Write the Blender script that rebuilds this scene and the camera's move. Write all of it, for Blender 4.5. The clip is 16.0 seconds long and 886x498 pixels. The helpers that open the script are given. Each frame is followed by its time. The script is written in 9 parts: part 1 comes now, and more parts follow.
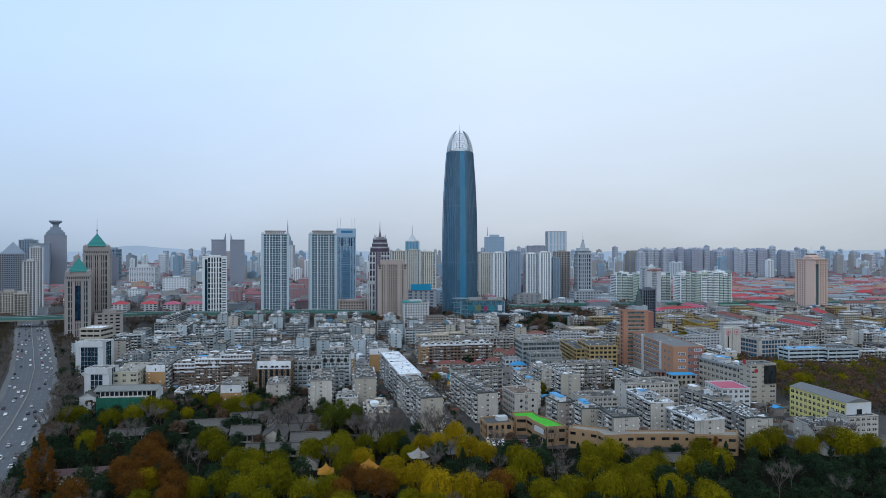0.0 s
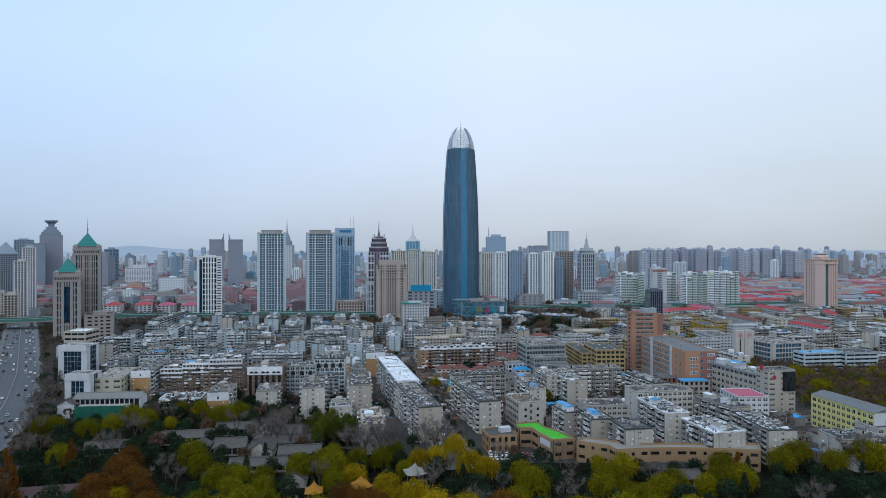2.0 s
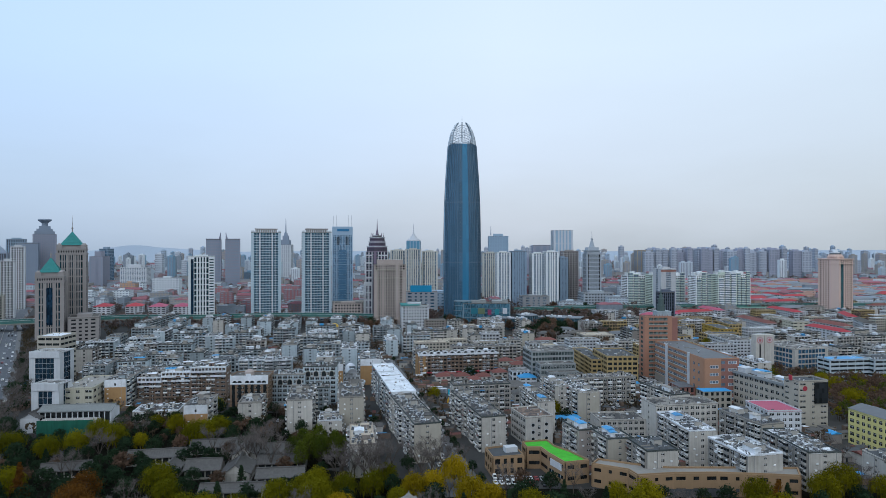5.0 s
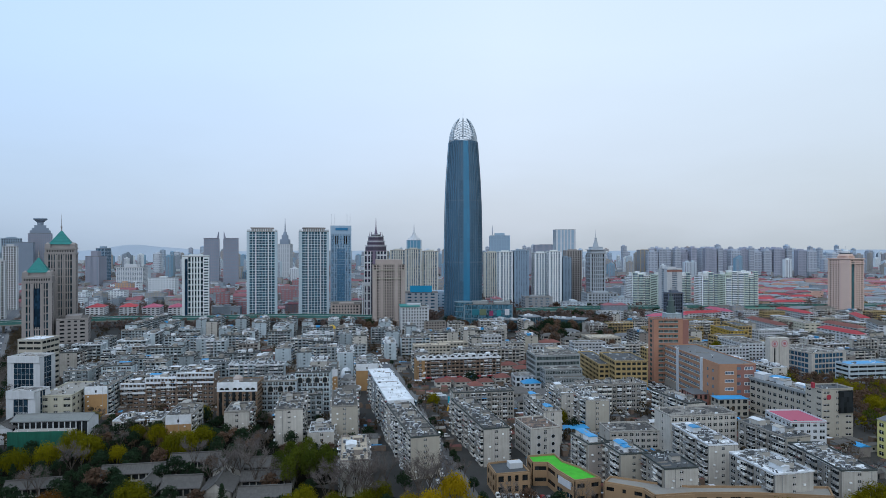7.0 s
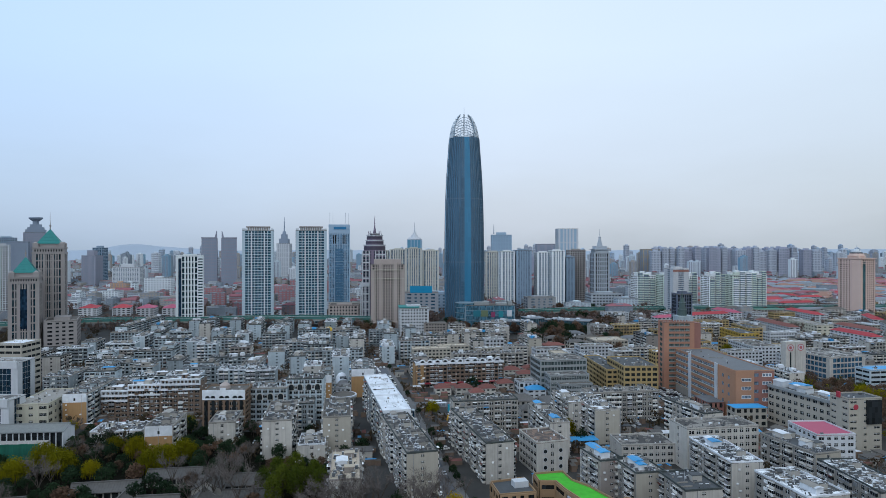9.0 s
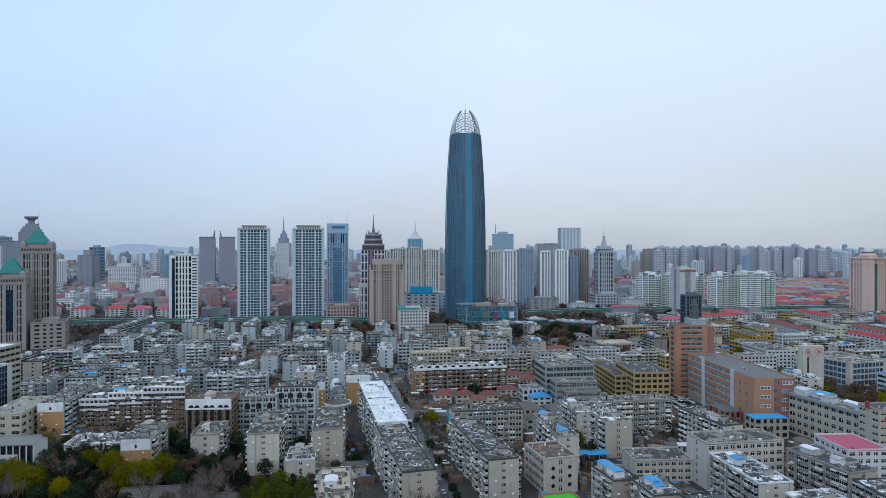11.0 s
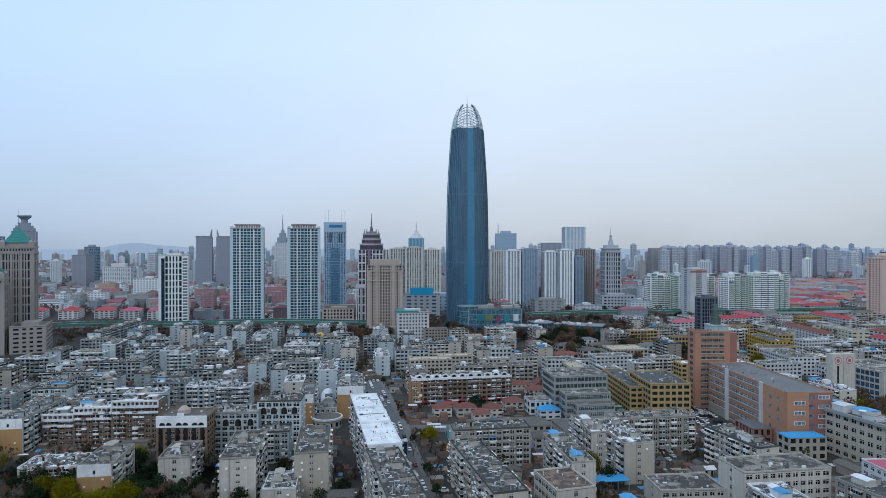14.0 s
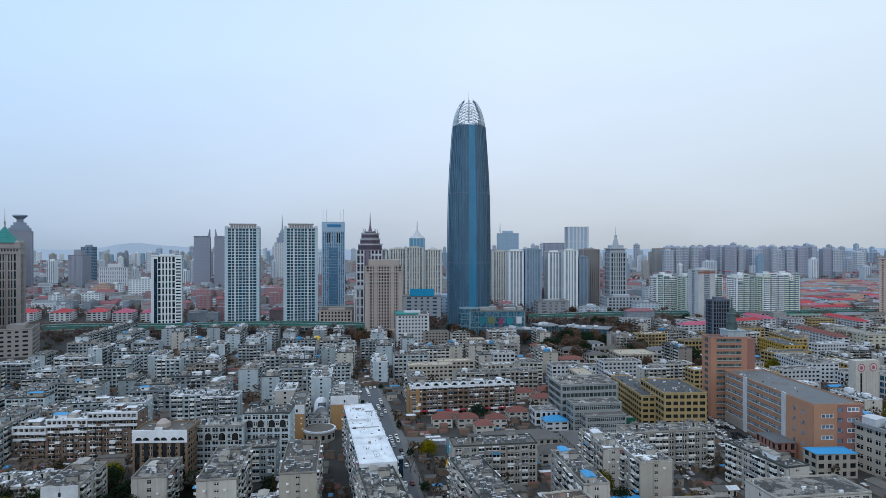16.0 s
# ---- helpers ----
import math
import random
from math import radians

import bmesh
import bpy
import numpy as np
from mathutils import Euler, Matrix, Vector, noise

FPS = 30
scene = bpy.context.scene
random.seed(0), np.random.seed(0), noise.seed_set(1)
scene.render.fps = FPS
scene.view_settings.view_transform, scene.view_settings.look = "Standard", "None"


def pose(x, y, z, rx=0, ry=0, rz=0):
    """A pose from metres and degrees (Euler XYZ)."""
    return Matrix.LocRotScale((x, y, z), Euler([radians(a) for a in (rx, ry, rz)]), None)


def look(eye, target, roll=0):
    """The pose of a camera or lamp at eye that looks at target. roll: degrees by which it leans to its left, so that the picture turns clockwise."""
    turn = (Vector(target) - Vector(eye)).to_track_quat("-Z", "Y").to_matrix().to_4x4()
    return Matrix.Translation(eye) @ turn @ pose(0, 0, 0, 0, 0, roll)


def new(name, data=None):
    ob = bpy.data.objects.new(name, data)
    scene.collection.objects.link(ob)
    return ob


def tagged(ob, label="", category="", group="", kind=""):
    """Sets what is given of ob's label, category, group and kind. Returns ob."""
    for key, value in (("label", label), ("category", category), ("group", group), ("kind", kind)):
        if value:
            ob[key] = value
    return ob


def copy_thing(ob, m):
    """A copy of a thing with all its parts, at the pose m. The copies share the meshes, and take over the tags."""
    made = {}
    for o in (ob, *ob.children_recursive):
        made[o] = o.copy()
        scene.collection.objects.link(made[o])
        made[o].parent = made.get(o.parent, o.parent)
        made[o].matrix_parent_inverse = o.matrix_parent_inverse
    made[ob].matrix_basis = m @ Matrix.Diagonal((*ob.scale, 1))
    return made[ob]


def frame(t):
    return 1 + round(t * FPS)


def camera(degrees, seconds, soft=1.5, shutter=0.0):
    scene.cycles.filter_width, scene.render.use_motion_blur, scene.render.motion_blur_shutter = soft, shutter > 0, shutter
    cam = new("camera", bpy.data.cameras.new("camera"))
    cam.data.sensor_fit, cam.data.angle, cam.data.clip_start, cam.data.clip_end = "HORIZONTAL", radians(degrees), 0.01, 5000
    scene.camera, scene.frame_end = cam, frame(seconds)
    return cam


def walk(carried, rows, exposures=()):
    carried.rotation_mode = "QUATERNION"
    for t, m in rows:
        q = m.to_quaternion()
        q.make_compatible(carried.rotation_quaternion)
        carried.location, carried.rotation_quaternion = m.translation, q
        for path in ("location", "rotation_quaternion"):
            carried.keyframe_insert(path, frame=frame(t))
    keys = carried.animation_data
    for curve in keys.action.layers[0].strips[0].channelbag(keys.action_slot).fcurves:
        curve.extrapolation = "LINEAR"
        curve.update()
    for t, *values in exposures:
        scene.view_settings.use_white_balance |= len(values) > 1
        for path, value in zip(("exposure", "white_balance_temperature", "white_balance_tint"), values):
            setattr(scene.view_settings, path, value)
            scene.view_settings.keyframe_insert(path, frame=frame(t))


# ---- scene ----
cam = camera(72, 16.0, soft=0.8)
PATH = [
    (0, pose(0.000, 0.000, 107.000, 89.9647, 0, 0.0000)),
    (2, pose(1.103, 22.929, 106.536, 89.9792, 0, 0.1172)),
    (4, pose(2.147, 45.616, 106.176, 89.9641, 0, 0.2327)),
    (6, pose(3.132, 68.121, 105.920, 89.9285, 0, 0.3486)),
    (8, pose(4.059, 90.504, 105.767, 89.8814, 0, 0.4673)),
    (10, pose(4.927, 112.823, 105.718, 89.8317, 0, 0.5910)),
    (12, pose(5.737, 135.139, 105.773, 89.7886, 0, 0.7219)),
    (14, pose(6.488, 157.512, 105.932, 89.7610, 0, 0.8623)),
    (16, pose(7.180, 180.000, 106.194, 89.7581, 0, 1.0144)),
]
walk(cam, PATH, [(0, 0.0, 5850, 8), (16, 0.0, 5850, 8)])


# ---- sky and light: a bright overcast day ----
def make_world():
    world = bpy.data.worlds.new("overcast_sky")
    scene.world = world
    world.use_nodes = True
    nt = world.node_tree
    nt.nodes.clear()
    L = nt.links.new
    sky = nt.nodes.new("ShaderNodeTexSky")
    sky.sky_type = "NISHITA"
    sky.sun_disc = False
    sky.sun_elevation = radians(38)
    sky.sun_rotation = radians(150)
    sky.air_density = 1.6
    sky.dust_density = 3.0
    sky.altitude = 100
    dim = nt.nodes.new("ShaderNodeVectorMath")
    dim.operation = "SCALE"
    dim.inputs["Scale"].default_value = 0.10
    L(sky.outputs[0], dim.inputs[0])
    tc = nt.nodes.new("ShaderNodeTexCoord")
    sep = nt.nodes.new("ShaderNodeSeparateXYZ")
    L(tc.outputs["Generated"], sep.inputs[0])
    # thin cloud sheet, a little uneven
    mp = nt.nodes.new("ShaderNodeMapping")
    mp.inputs["Scale"].default_value = (1.2, 1.2, 4.0)
    L(tc.outputs["Generated"], mp.inputs[0])
    nz = nt.nodes.new("ShaderNodeTexNoise")
    nz.inputs["Scale"].default_value = 2.2
    nz.inputs["Detail"].default_value = 5
    nz.inputs["Roughness"].default_value = 0.55
    L(mp.outputs[0], nz.inputs[0])
    wob = nt.nodes.new("ShaderNodeMath")
    wob.operation = "MULTIPLY_ADD"
    L(nz.outputs[0], wob.inputs[0])
    wob.inputs[1].default_value = 0.12
    L(sep.outputs["Z"], wob.inputs[2])
    ramp = nt.nodes.new("ShaderNodeValToRGB")
    cr = ramp.color_ramp
    stops = [
        (0.0, (0.52, 0.535, 0.555)), (0.050, (0.59, 0.612, 0.645)), (0.10, (0.69, 0.715, 0.77)),
        (0.20, (0.79, 0.838, 0.935)), (0.36, (0.875, 0.955, 1.06)), (0.7, (0.82, 0.93, 1.05)), (1.0, (0.82, 0.92, 1.04)),
    ]
    cr.elements[0].position, cr.elements[0].color = stops[0][0], (*stops[0][1], 1)
    cr.elements[1].position, cr.elements[1].color = stops[-1][0], (*stops[-1][1], 1)
    for p, c in stops[1:-1]:
        e = cr.elements.new(p)
        e.color = (*c, 1)
    L(wob.outputs[0], ramp.inputs[0])
    # the cloud thins towards the west, where more blue comes through, and warms a little in the east
    side = nt.nodes.new("ShaderNodeMapRange")
    side.inputs["From Min"].default_value = -0.75
    side.inputs["From Max"].default_value = 0.65
    L(sep.outputs["X"], side.inputs[0])
    tint = nt.nodes.new("ShaderNodeValToRGB")
    tr = tint.color_ramp
    tr.elements[0].position, tr.elements[0].color = 0.0, (0.71, 0.84, 0.975, 1)
    tr.elements[1].position, tr.elements[1].color = 1.0, (0.955, 0.96, 0.915, 1)
    tr.elements.new(0.6).color = (1.0, 1.0, 0.99, 1)
    L(side.outputs[0], tint.inputs[0])
    veil = nt.nodes.new("ShaderNodeVectorMath")
    veil.operation = "MULTIPLY"
    L(ramp.outputs[0], veil.inputs[0])
    L(tint.outputs[0], veil.inputs[1])
    mix = nt.nodes.new("ShaderNodeMix")
    mix.data_type = "RGBA"
    mix.inputs[0].default_value = 0.86
    L(dim.outputs[0], mix.inputs[6])
    L(veil.outputs[0], mix.inputs[7])
    bg = nt.nodes.new("ShaderNodeBackground")
    bg.inputs[1].default_value = 1.0
    L(mix.outputs[2], bg.inputs[0])
    out = nt.nodes.new("ShaderNodeOutputWorld")
    L(bg.outputs[0], out.inputs[0])


make_world()
sun_data = bpy.data.lights.new("sun", "SUN")
sun_data.energy, sun_data.angle, sun_data.color = 0.9, radians(25), (1.0, 0.97, 0.93)
sun = new("sun", sun_data)
sun.matrix_world = look((-200, -350, 420), (0, 0, 0))


# ---- materials ----
MATS = {}


def mat(name, rgb, rough=0.8, metal=0.0, vary=0.25, grain=0.5, big=0.06, streak=0.0, bump=0.0, per_object=0.12, spec=0.4):
    """Painted or mineral surface: tone varies at two scales, from object to object, and with rain streaks."""
    if name in MATS:
        return MATS[name]
    m = bpy.data.materials.new(name)
    MATS[name] = m
    m.use_nodes = True
    nt = m.node_tree
    L = nt.links.new
    b = nt.nodes["Principled BSDF"]
    b.inputs["Roughness"].default_value = rough
    b.inputs["Metallic"].default_value = metal
    b.inputs["Specular IOR Level"].default_value = spec
    tc = nt.nodes.new("ShaderNodeTexCoord")
    n1 = nt.nodes.new("ShaderNodeTexNoise")
    n1.inputs["Scale"].default_value = grain
    n1.inputs["Detail"].default_value = 6
    n1.inputs["Roughness"].default_value = 0.65
    L(tc.outputs["Object"], n1.inputs[0])
    n2 = nt.nodes.new("ShaderNodeTexNoise")
    n2.inputs["Scale"].default_value = big
    n2.inputs["Detail"].default_value = 3
    L(tc.outputs["Object"], n2.inputs[0])
    add = nt.nodes.new("ShaderNodeMath")
    add.operation = "ADD"
    L(n1.outputs[0], add.inputs[0])
    L(n2.outputs[0], add.inputs[1])
    last = add
    if streak:
        mp = nt.nodes.new("ShaderNodeMapping")
        mp.inputs["Scale"].default_value = (0.9, 0.9, 0.05)
        L(tc.outputs["Object"], mp.inputs[0])
        n3 = nt.nodes.new("ShaderNodeTexNoise")
        n3.inputs["Scale"].default_value = 1.3
        n3.inputs["Detail"].default_value = 4
        L(mp.outputs[0], n3.inputs[0])
        s = nt.nodes.new("ShaderNodeMath")
        s.operation = "MULTIPLY_ADD"
        L(n3.outputs[0], s.inputs[0])
        s.inputs[1].default_value = streak * 2
        L(last.outputs[0], s.inputs[2])
        s2 = nt.nodes.new("ShaderNodeMath")
        s2.operation = "SUBTRACT"
        L(s.outputs[0], s2.inputs[0])
        s2.inputs[1].default_value = streak
        last = s2
    oi = nt.nodes.new("ShaderNodeObjectInfo")
    po = nt.nodes.new("ShaderNodeMath")
    po.operation = "MULTIPLY_ADD"
    L(oi.outputs["Random"], po.inputs[0])
    po.inputs[1].default_value = per_object / max(vary, 0.01)
    L(last.outputs[0], po.inputs[2])
    mr = nt.nodes.new("ShaderNodeMapRange")
    mr.inputs["From Min"].default_value = 0.55
    mr.inputs["From Max"].default_value = 1.45 + per_object / max(vary, 0.01)
    mr.inputs["To Min"].default_value = 1 - vary
    mr.inputs["To Max"].default_value = 1 + vary
    L(po.outputs[0], mr.inputs[0])
    mul = nt.nodes.new("ShaderNodeVectorMath")
    mul.operation = "SCALE"
    mul.inputs[0].default_value = rgb
    L(mr.outputs[0], mul.inputs["Scale"])
    L(mul.outputs[0], b.inputs["Base Color"])
    if bump:
        bp = nt.nodes.new("ShaderNodeBump")
        bp.inputs["Strength"].default_value = bump
        bp.inputs["Distance"].default_value = 0.1
        L(n1.outputs[0], bp.inputs["Height"])
        L(bp.outputs[0], b.inputs["Normal"])
    return m


def glass(name, rgb, rough=0.12, vary=0.5, cell=(0.6, 0.6, 0.35), spec=0.3):
    """Window glass seen from outside over dark rooms: panes differ by cells."""
    if name in MATS:
        return MATS[name]
    m = bpy.data.materials.new(name)
    MATS[name] = m
    m.use_nodes = True
    nt = m.node_tree
    L = nt.links.new
    b = nt.nodes["Principled BSDF"]
    b.inputs["Roughness"].default_value = rough
    b.inputs["Specular IOR Level"].default_value = spec
    tc = nt.nodes.new("ShaderNodeTexCoord")
    mp = nt.nodes.new("ShaderNodeMapping")
    mp.inputs["Scale"].default_value = cell
    L(tc.outputs["Object"], mp.inputs[0])
    vo = nt.nodes.new("ShaderNodeTexWhiteNoise")
    fl = nt.nodes.new("ShaderNodeVectorMath")
    fl.operation = "FLOOR"
    L(mp.outputs[0], fl.inputs[0])
    L(fl.outputs[0], vo.inputs[0])
    mr = nt.nodes.new("ShaderNodeMapRange")
    mr.inputs["To Min"].default_value = 1 - vary
    mr.inputs["To Max"].default_value = 1 + vary * 1.4
    L(vo.outputs["Value"], mr.inputs[0])
    mul = nt.nodes.new("ShaderNodeVectorMath")
    mul.operation = "SCALE"
    mul.inputs[0].default_value = rgb
    L(mr.outputs[0], mul.inputs["Scale"])
    L(mul.outputs[0], b.inputs["Base Color"])
    return m


def leaf(name, rgb, rgb2, sub=0.0):
    """Foliage: tone by clump and by tree."""
    if name in MATS:
        return MATS[name]
    m = bpy.data.materials.new(name)
    MATS[name] = m
    m.use_nodes = True
    nt = m.node_tree
    L = nt.links.new
    b = nt.nodes["Principled BSDF"]
    b.inputs["Roughness"].default_value = 0.9
    b.inputs["Specular IOR Level"].default_value = 0.05
    ge = nt.nodes.new("ShaderNodeNewGeometry")
    oi = nt.nodes.new("ShaderNodeObjectInfo")
    tc = nt.nodes.new("ShaderNodeTexCoord")
    nz = nt.nodes.new("ShaderNodeTexNoise")
    nz.inputs["Scale"].default_value = 0.35
    L(tc.outputs["Object"], nz.inputs[0])
    a = nt.nodes.new("ShaderNodeMath")
    a.operation = "MULTIPLY_ADD"
    L(ge.outputs["Random Per Island"], a.inputs[0])
    a.inputs[1].default_value = 0.10
    L(nz.outputs[0], a.inputs[2])
    c = nt.nodes.new("ShaderNodeMath")
    c.operation = "MULTIPLY_ADD"
    L(oi.outputs["Random"], c.inputs[0])
    c.inputs[1].default_value = 0.5
    L(a.outputs[0], c.inputs[2])
    mr = nt.nodes.new("ShaderNodeMapRange")
    mr.inputs["From Min"].default_value = 0.35
    mr.inputs["From Max"].default_value = 1.35
    L(c.outputs[0], mr.inputs[0])
    mx = nt.nodes.new("ShaderNodeMix")
    mx.data_type = "RGBA"
    mx.inputs[6].default_value = (*rgb, 1)
    mx.inputs[7].default_value = (*rgb2, 1)
    L(mr.outputs[0], mx.inputs[0])
    L(mx.outputs[2], b.inputs["Base Color"])
    # thin leaves let some light through
    tl = nt.nodes.new("ShaderNodeBsdfTranslucent")
    L(mx.outputs[2], tl.inputs["Color"])
    ms = nt.nodes.new("ShaderNodeMixShader")
    ms.inputs[0].default_value = 0.42
    L(b.outputs[0], ms.inputs[1])
    L(tl.outputs[0], ms.inputs[2])
    L(ms.outputs[0], nt.nodes["Material Output"].inputs["Surface"])
    return m


# ---- mesh building ----
class Geo:
    """Collects boxes, prisms and faces for one mesh."""

    def __init__(self):
        self.v, self.f, self.m = [], [], []

    def box(self, x0, x1, y0, y1, z0, z1, m=0):
        n = len(self.v)
        self.v += [(x0, y0, z0), (x1, y0, z0), (x1, y1, z0), (x0, y1, z0), (x0, y0, z1), (x1, y0, z1), (x1, y1, z1), (x0, y1, z1)]
        self.f += [(n, n + 3, n + 2, n + 1), (n + 4, n + 5, n + 6, n + 7), (n, n + 1, n + 5, n + 4),
                   (n + 1, n + 2, n + 6, n + 5), (n + 2, n + 3, n + 7, n + 6), (n + 3, n, n + 4, n + 7)]
        self.m += [m] * 6

    def on(self, side, w, d, u0, u1, o0, o1, z0, z1, m=0):
        """A box on one side of a w by d block: u along the side, o outwards from it."""
        if side == "F":
            self.box(u0, u1, -d / 2 - o1, -d / 2 - o0, z0, z1, m)
        elif side == "B":
            self.box(u0, u1, d / 2 + o0, d / 2 + o1, z0, z1, m)
        elif side == "L":
            self.box(-w / 2 - o1, -w / 2 - o0, u0, u1, z0, z1, m)
        else:
            self.box(w / 2 + o0, w / 2 + o1, u0, u1, z0, z1, m)

    def pane(self, side, w, d, u0, u1, o, z0, z1, m=0):
        """A thin strip that lies o outside one side of a w by d block."""
        p = {"F": lambda u, z: (u, -d / 2 - o, z), "B": lambda u, z: (u, d / 2 + o, z), "L": lambda u, z: (-w / 2 - o, u, z), "R": lambda u, z: (w / 2 + o, u, z)}[side]
        self.face([p(u0, z0), p(u1, z0), p(u1, z1), p(u0, z1)], m)

    def face(self, pts, m=0):
        n = len(self.v)
        self.v += [tuple(p) for p in pts]
        self.f.append(tuple(range(n, n + len(pts))))
        self.m.append(m)

    def cone(self, x, y, z0, z1, r0, r1, n=8, m=0, turn=0.0, cap=True):
        k = len(self.v)
        for z, r in ((z0, r0), (z1, r1)):
            for i in range(n):
                a = turn + 2 * math.pi * i / n
                self.v.append((x + r * math.cos(a), y + r * math.sin(a), z))
        for i in range(n):
            j = (i + 1) % n
            self.f.append((k + i, k + j, k + n + j, k + n + i))
            self.m.append(m)
        if cap:
            self.f.append(tuple(range(k + n, k + 2 * n)))
            self.f.append(tuple(range(k + n - 1, k - 1, -1)))
            self.m += [m, m]

    def rod(self, a, b, r, n=5, m=0, r2=None):
        a, b = Vector(a), Vector(b)
        q = (b - a).to_track_quat("Z", "Y")
        k = len(self.v)
        for p, rr in ((a, r), (b, r if r2 is None else r2)):
            for i in range(n):
                t = 2 * math.pi * i / n
                self.v.append(tuple(p + q @ Vector((rr * math.cos(t), rr * math.sin(t), 0))))
        for i in range(n):
            j = (i + 1) % n
            self.f.append((k + i, k + j, k + n + j, k + n + i))
            self.m.append(m)
        self.f.append(tuple(range(k + n, k + 2 * n)))
        self.m.append(m)

    def gable(self, x0, x1, y0, y1, z0, z1, m=0, over=0.0, along="x", mw=None):
        """A pitched roof with its ridge along x or y; mw is the gable wall's material."""
        x0, x1, y0, y1 = x0 - over, x1 + over, y0 - over, y1 + over
        mw = m if mw is None else mw
        if along == "x":
            yc = (y0 + y1) / 2
            self.face([(x0, y0, z0), (x1, y0, z0), (x1, yc, z1), (x0, yc, z1)], m)
            self.face([(x1, y1, z0), (x0, y1, z0), (x0, yc, z1), (x1, yc, z1)], m)
            self.face([(x0, y1, z0), (x0, y0, z0), (x0, yc, z1)], mw)
            self.face([(x1, y0, z0), (x1, y1, z0), (x1, yc, z1)], mw)
        else:
            xc = (x0 + x1) / 2
            self.face([(x0, y1, z0), (x0, y0, z0), (xc, y0, z1), (xc, y1, z1)], m)
            self.face([(x1, y0, z0), (x1, y1, z0), (xc, y1, z1), (xc, y0, z1)], m)
            self.face([(x0, y0, z0), (x1, y0, z0), (xc, y0, z1)], mw)
            self.face([(x1, y1, z0), (x0, y1, z0), (xc, y1, z1)], mw)
        self.face([(x0, y0, z0), (x0, y1, z0), (x1, y1, z0), (x1, y0, z0)], m)

    def hip(self, x0, x1, y0, y1, z0, z1, m=0, ridge=0.0):
        """A hipped roof; ridge is the ridge's half length along x (0: a pyramid)."""
        xc, yc = (x0 + x1) / 2, (y0 + y1) / 2
        a, b = (xc - ridge, yc, z1), (xc + ridge, yc, z1)
        A, B, C, D = (x0, y0, z0), (x1, y0, z0), (x1, y1, z0), (x0, y1, z0)
        if ridge:
            self.face([A, B, b, a], m), self.face([C, D, a, b], m)
        else:
            self.face([A, B, a], m), self.face([C, D, a], m)
        self.face([B, C, b], m), self.face([D, A, a], m), self.face([A, D, C, B], m)

    def weld(self):
        """Joins vertices that lie on one spot, so that walls that meet at a corner are one sheet."""
        seen, to, vs = {}, [], []
        for p in self.v:
            k = (round(p[0], 3), round(p[1], 3), round(p[2], 3))
            if k not in seen:
                seen[k] = len(vs)
                vs.append(p)
            to.append(seen[k])
        self.v = vs
        self.f = [tuple(to[i] for i in f) for f in self.f]

    def mesh(self, name, mats):
        me = bpy.data.meshes.new(name)
        me.from_pydata(self.v, [], self.f)
        for x in mats:
            me.materials.append(x)
        if len(mats) > 1:
            me.polygons.foreach_set("material_index", self.m)
        return me

    def part(self, name, mats, parent=None, label="", m=None, kind="", weld=False):
        if not self.v:
            return None
        if weld:
            self.weld()
        if not isinstance(mats, (list, tuple)):
            mats = [mats]
        ob = new(name, self.mesh(name, mats))
        ob.parent = parent
        if m is not None:
            ob.matrix_basis = m
        return tagged(ob, label=label, kind=kind)


def put(name, data, parent, m, label=""):
    """An object on shared mesh data under a parent."""
    ob = new(name, data)
    ob.parent = parent
    ob.matrix_basis = m
    return tagged(ob, label=label)


def root(name, x, y, z, rot, label, category, group="", kind=""):
    ob = new(name)
    ob.empty_display_size = 1
    ob.matrix_basis = pose(x, y, z, 0, 0, rot)
    return tagged(ob, label, category, group, kind)


# ---- which ground is taken ----
CELL = 3.0
TAKEN = set()


def cells(x, y, w, d, rot, pad=0.0):
    a = radians(rot)
    ca, sa = math.cos(a), math.sin(a)
    w2, d2 = w / 2 + pad, d / 2 + pad
    out = set()
    nx, ny = max(2, int(2 * w2 / CELL * 1.5) + 1), max(2, int(2 * d2 / CELL * 1.5) + 1)
    for i in range(nx + 1):
        for j in range(ny + 1):
            u, v = -w2 + 2 * w2 * i / nx, -d2 + 2 * d2 * j / ny
            out.add((int((x + u * ca - v * sa) // CELL), int((y + u * sa + v * ca) // CELL)))
    return out


def take(x, y, w, d, rot=0, pad=0.0):
    TAKEN.update(cells(x, y, w, d, rot, pad))


def free(x, y, w, d, rot=0, pad=0.0):
    return TAKEN.isdisjoint(cells(x, y, w, d, rot, pad))


# ---- palette ----
GREY_WALL = mat("grey_render", (0.325, 0.307, 0.277), 0.9, vary=0.5, grain=0.35, streak=0.65, per_object=0.5)
PALE_WALL = mat("pale_render", (0.436, 0.411, 0.371), 0.9, vary=0.34, grain=0.35, streak=0.6, per_object=0.2)
# Cool copies of both renders: a bluish haze cast put into the colour.
GREY_COOL = mat("grey_render_hazed", (0.258, 0.296, 0.315), 0.9, vary=0.5, grain=0.35, streak=0.65, per_object=0.5)
PALE_COOL = mat("pale_blue_grey_and_hazed", (0.375, 0.43, 0.462), 0.9, vary=0.34, grain=0.35, streak=0.6, per_object=0.2)
WARM_WALL = mat("warm_render", (0.25, 0.222, 0.20), 0.9, vary=0.3, grain=0.35, streak=0.45, per_object=0.2)
WHITE_WALL = mat("white_paint", (0.49, 0.505, 0.525), 0.8, vary=0.26, grain=0.3, streak=0.45, per_object=0.2)
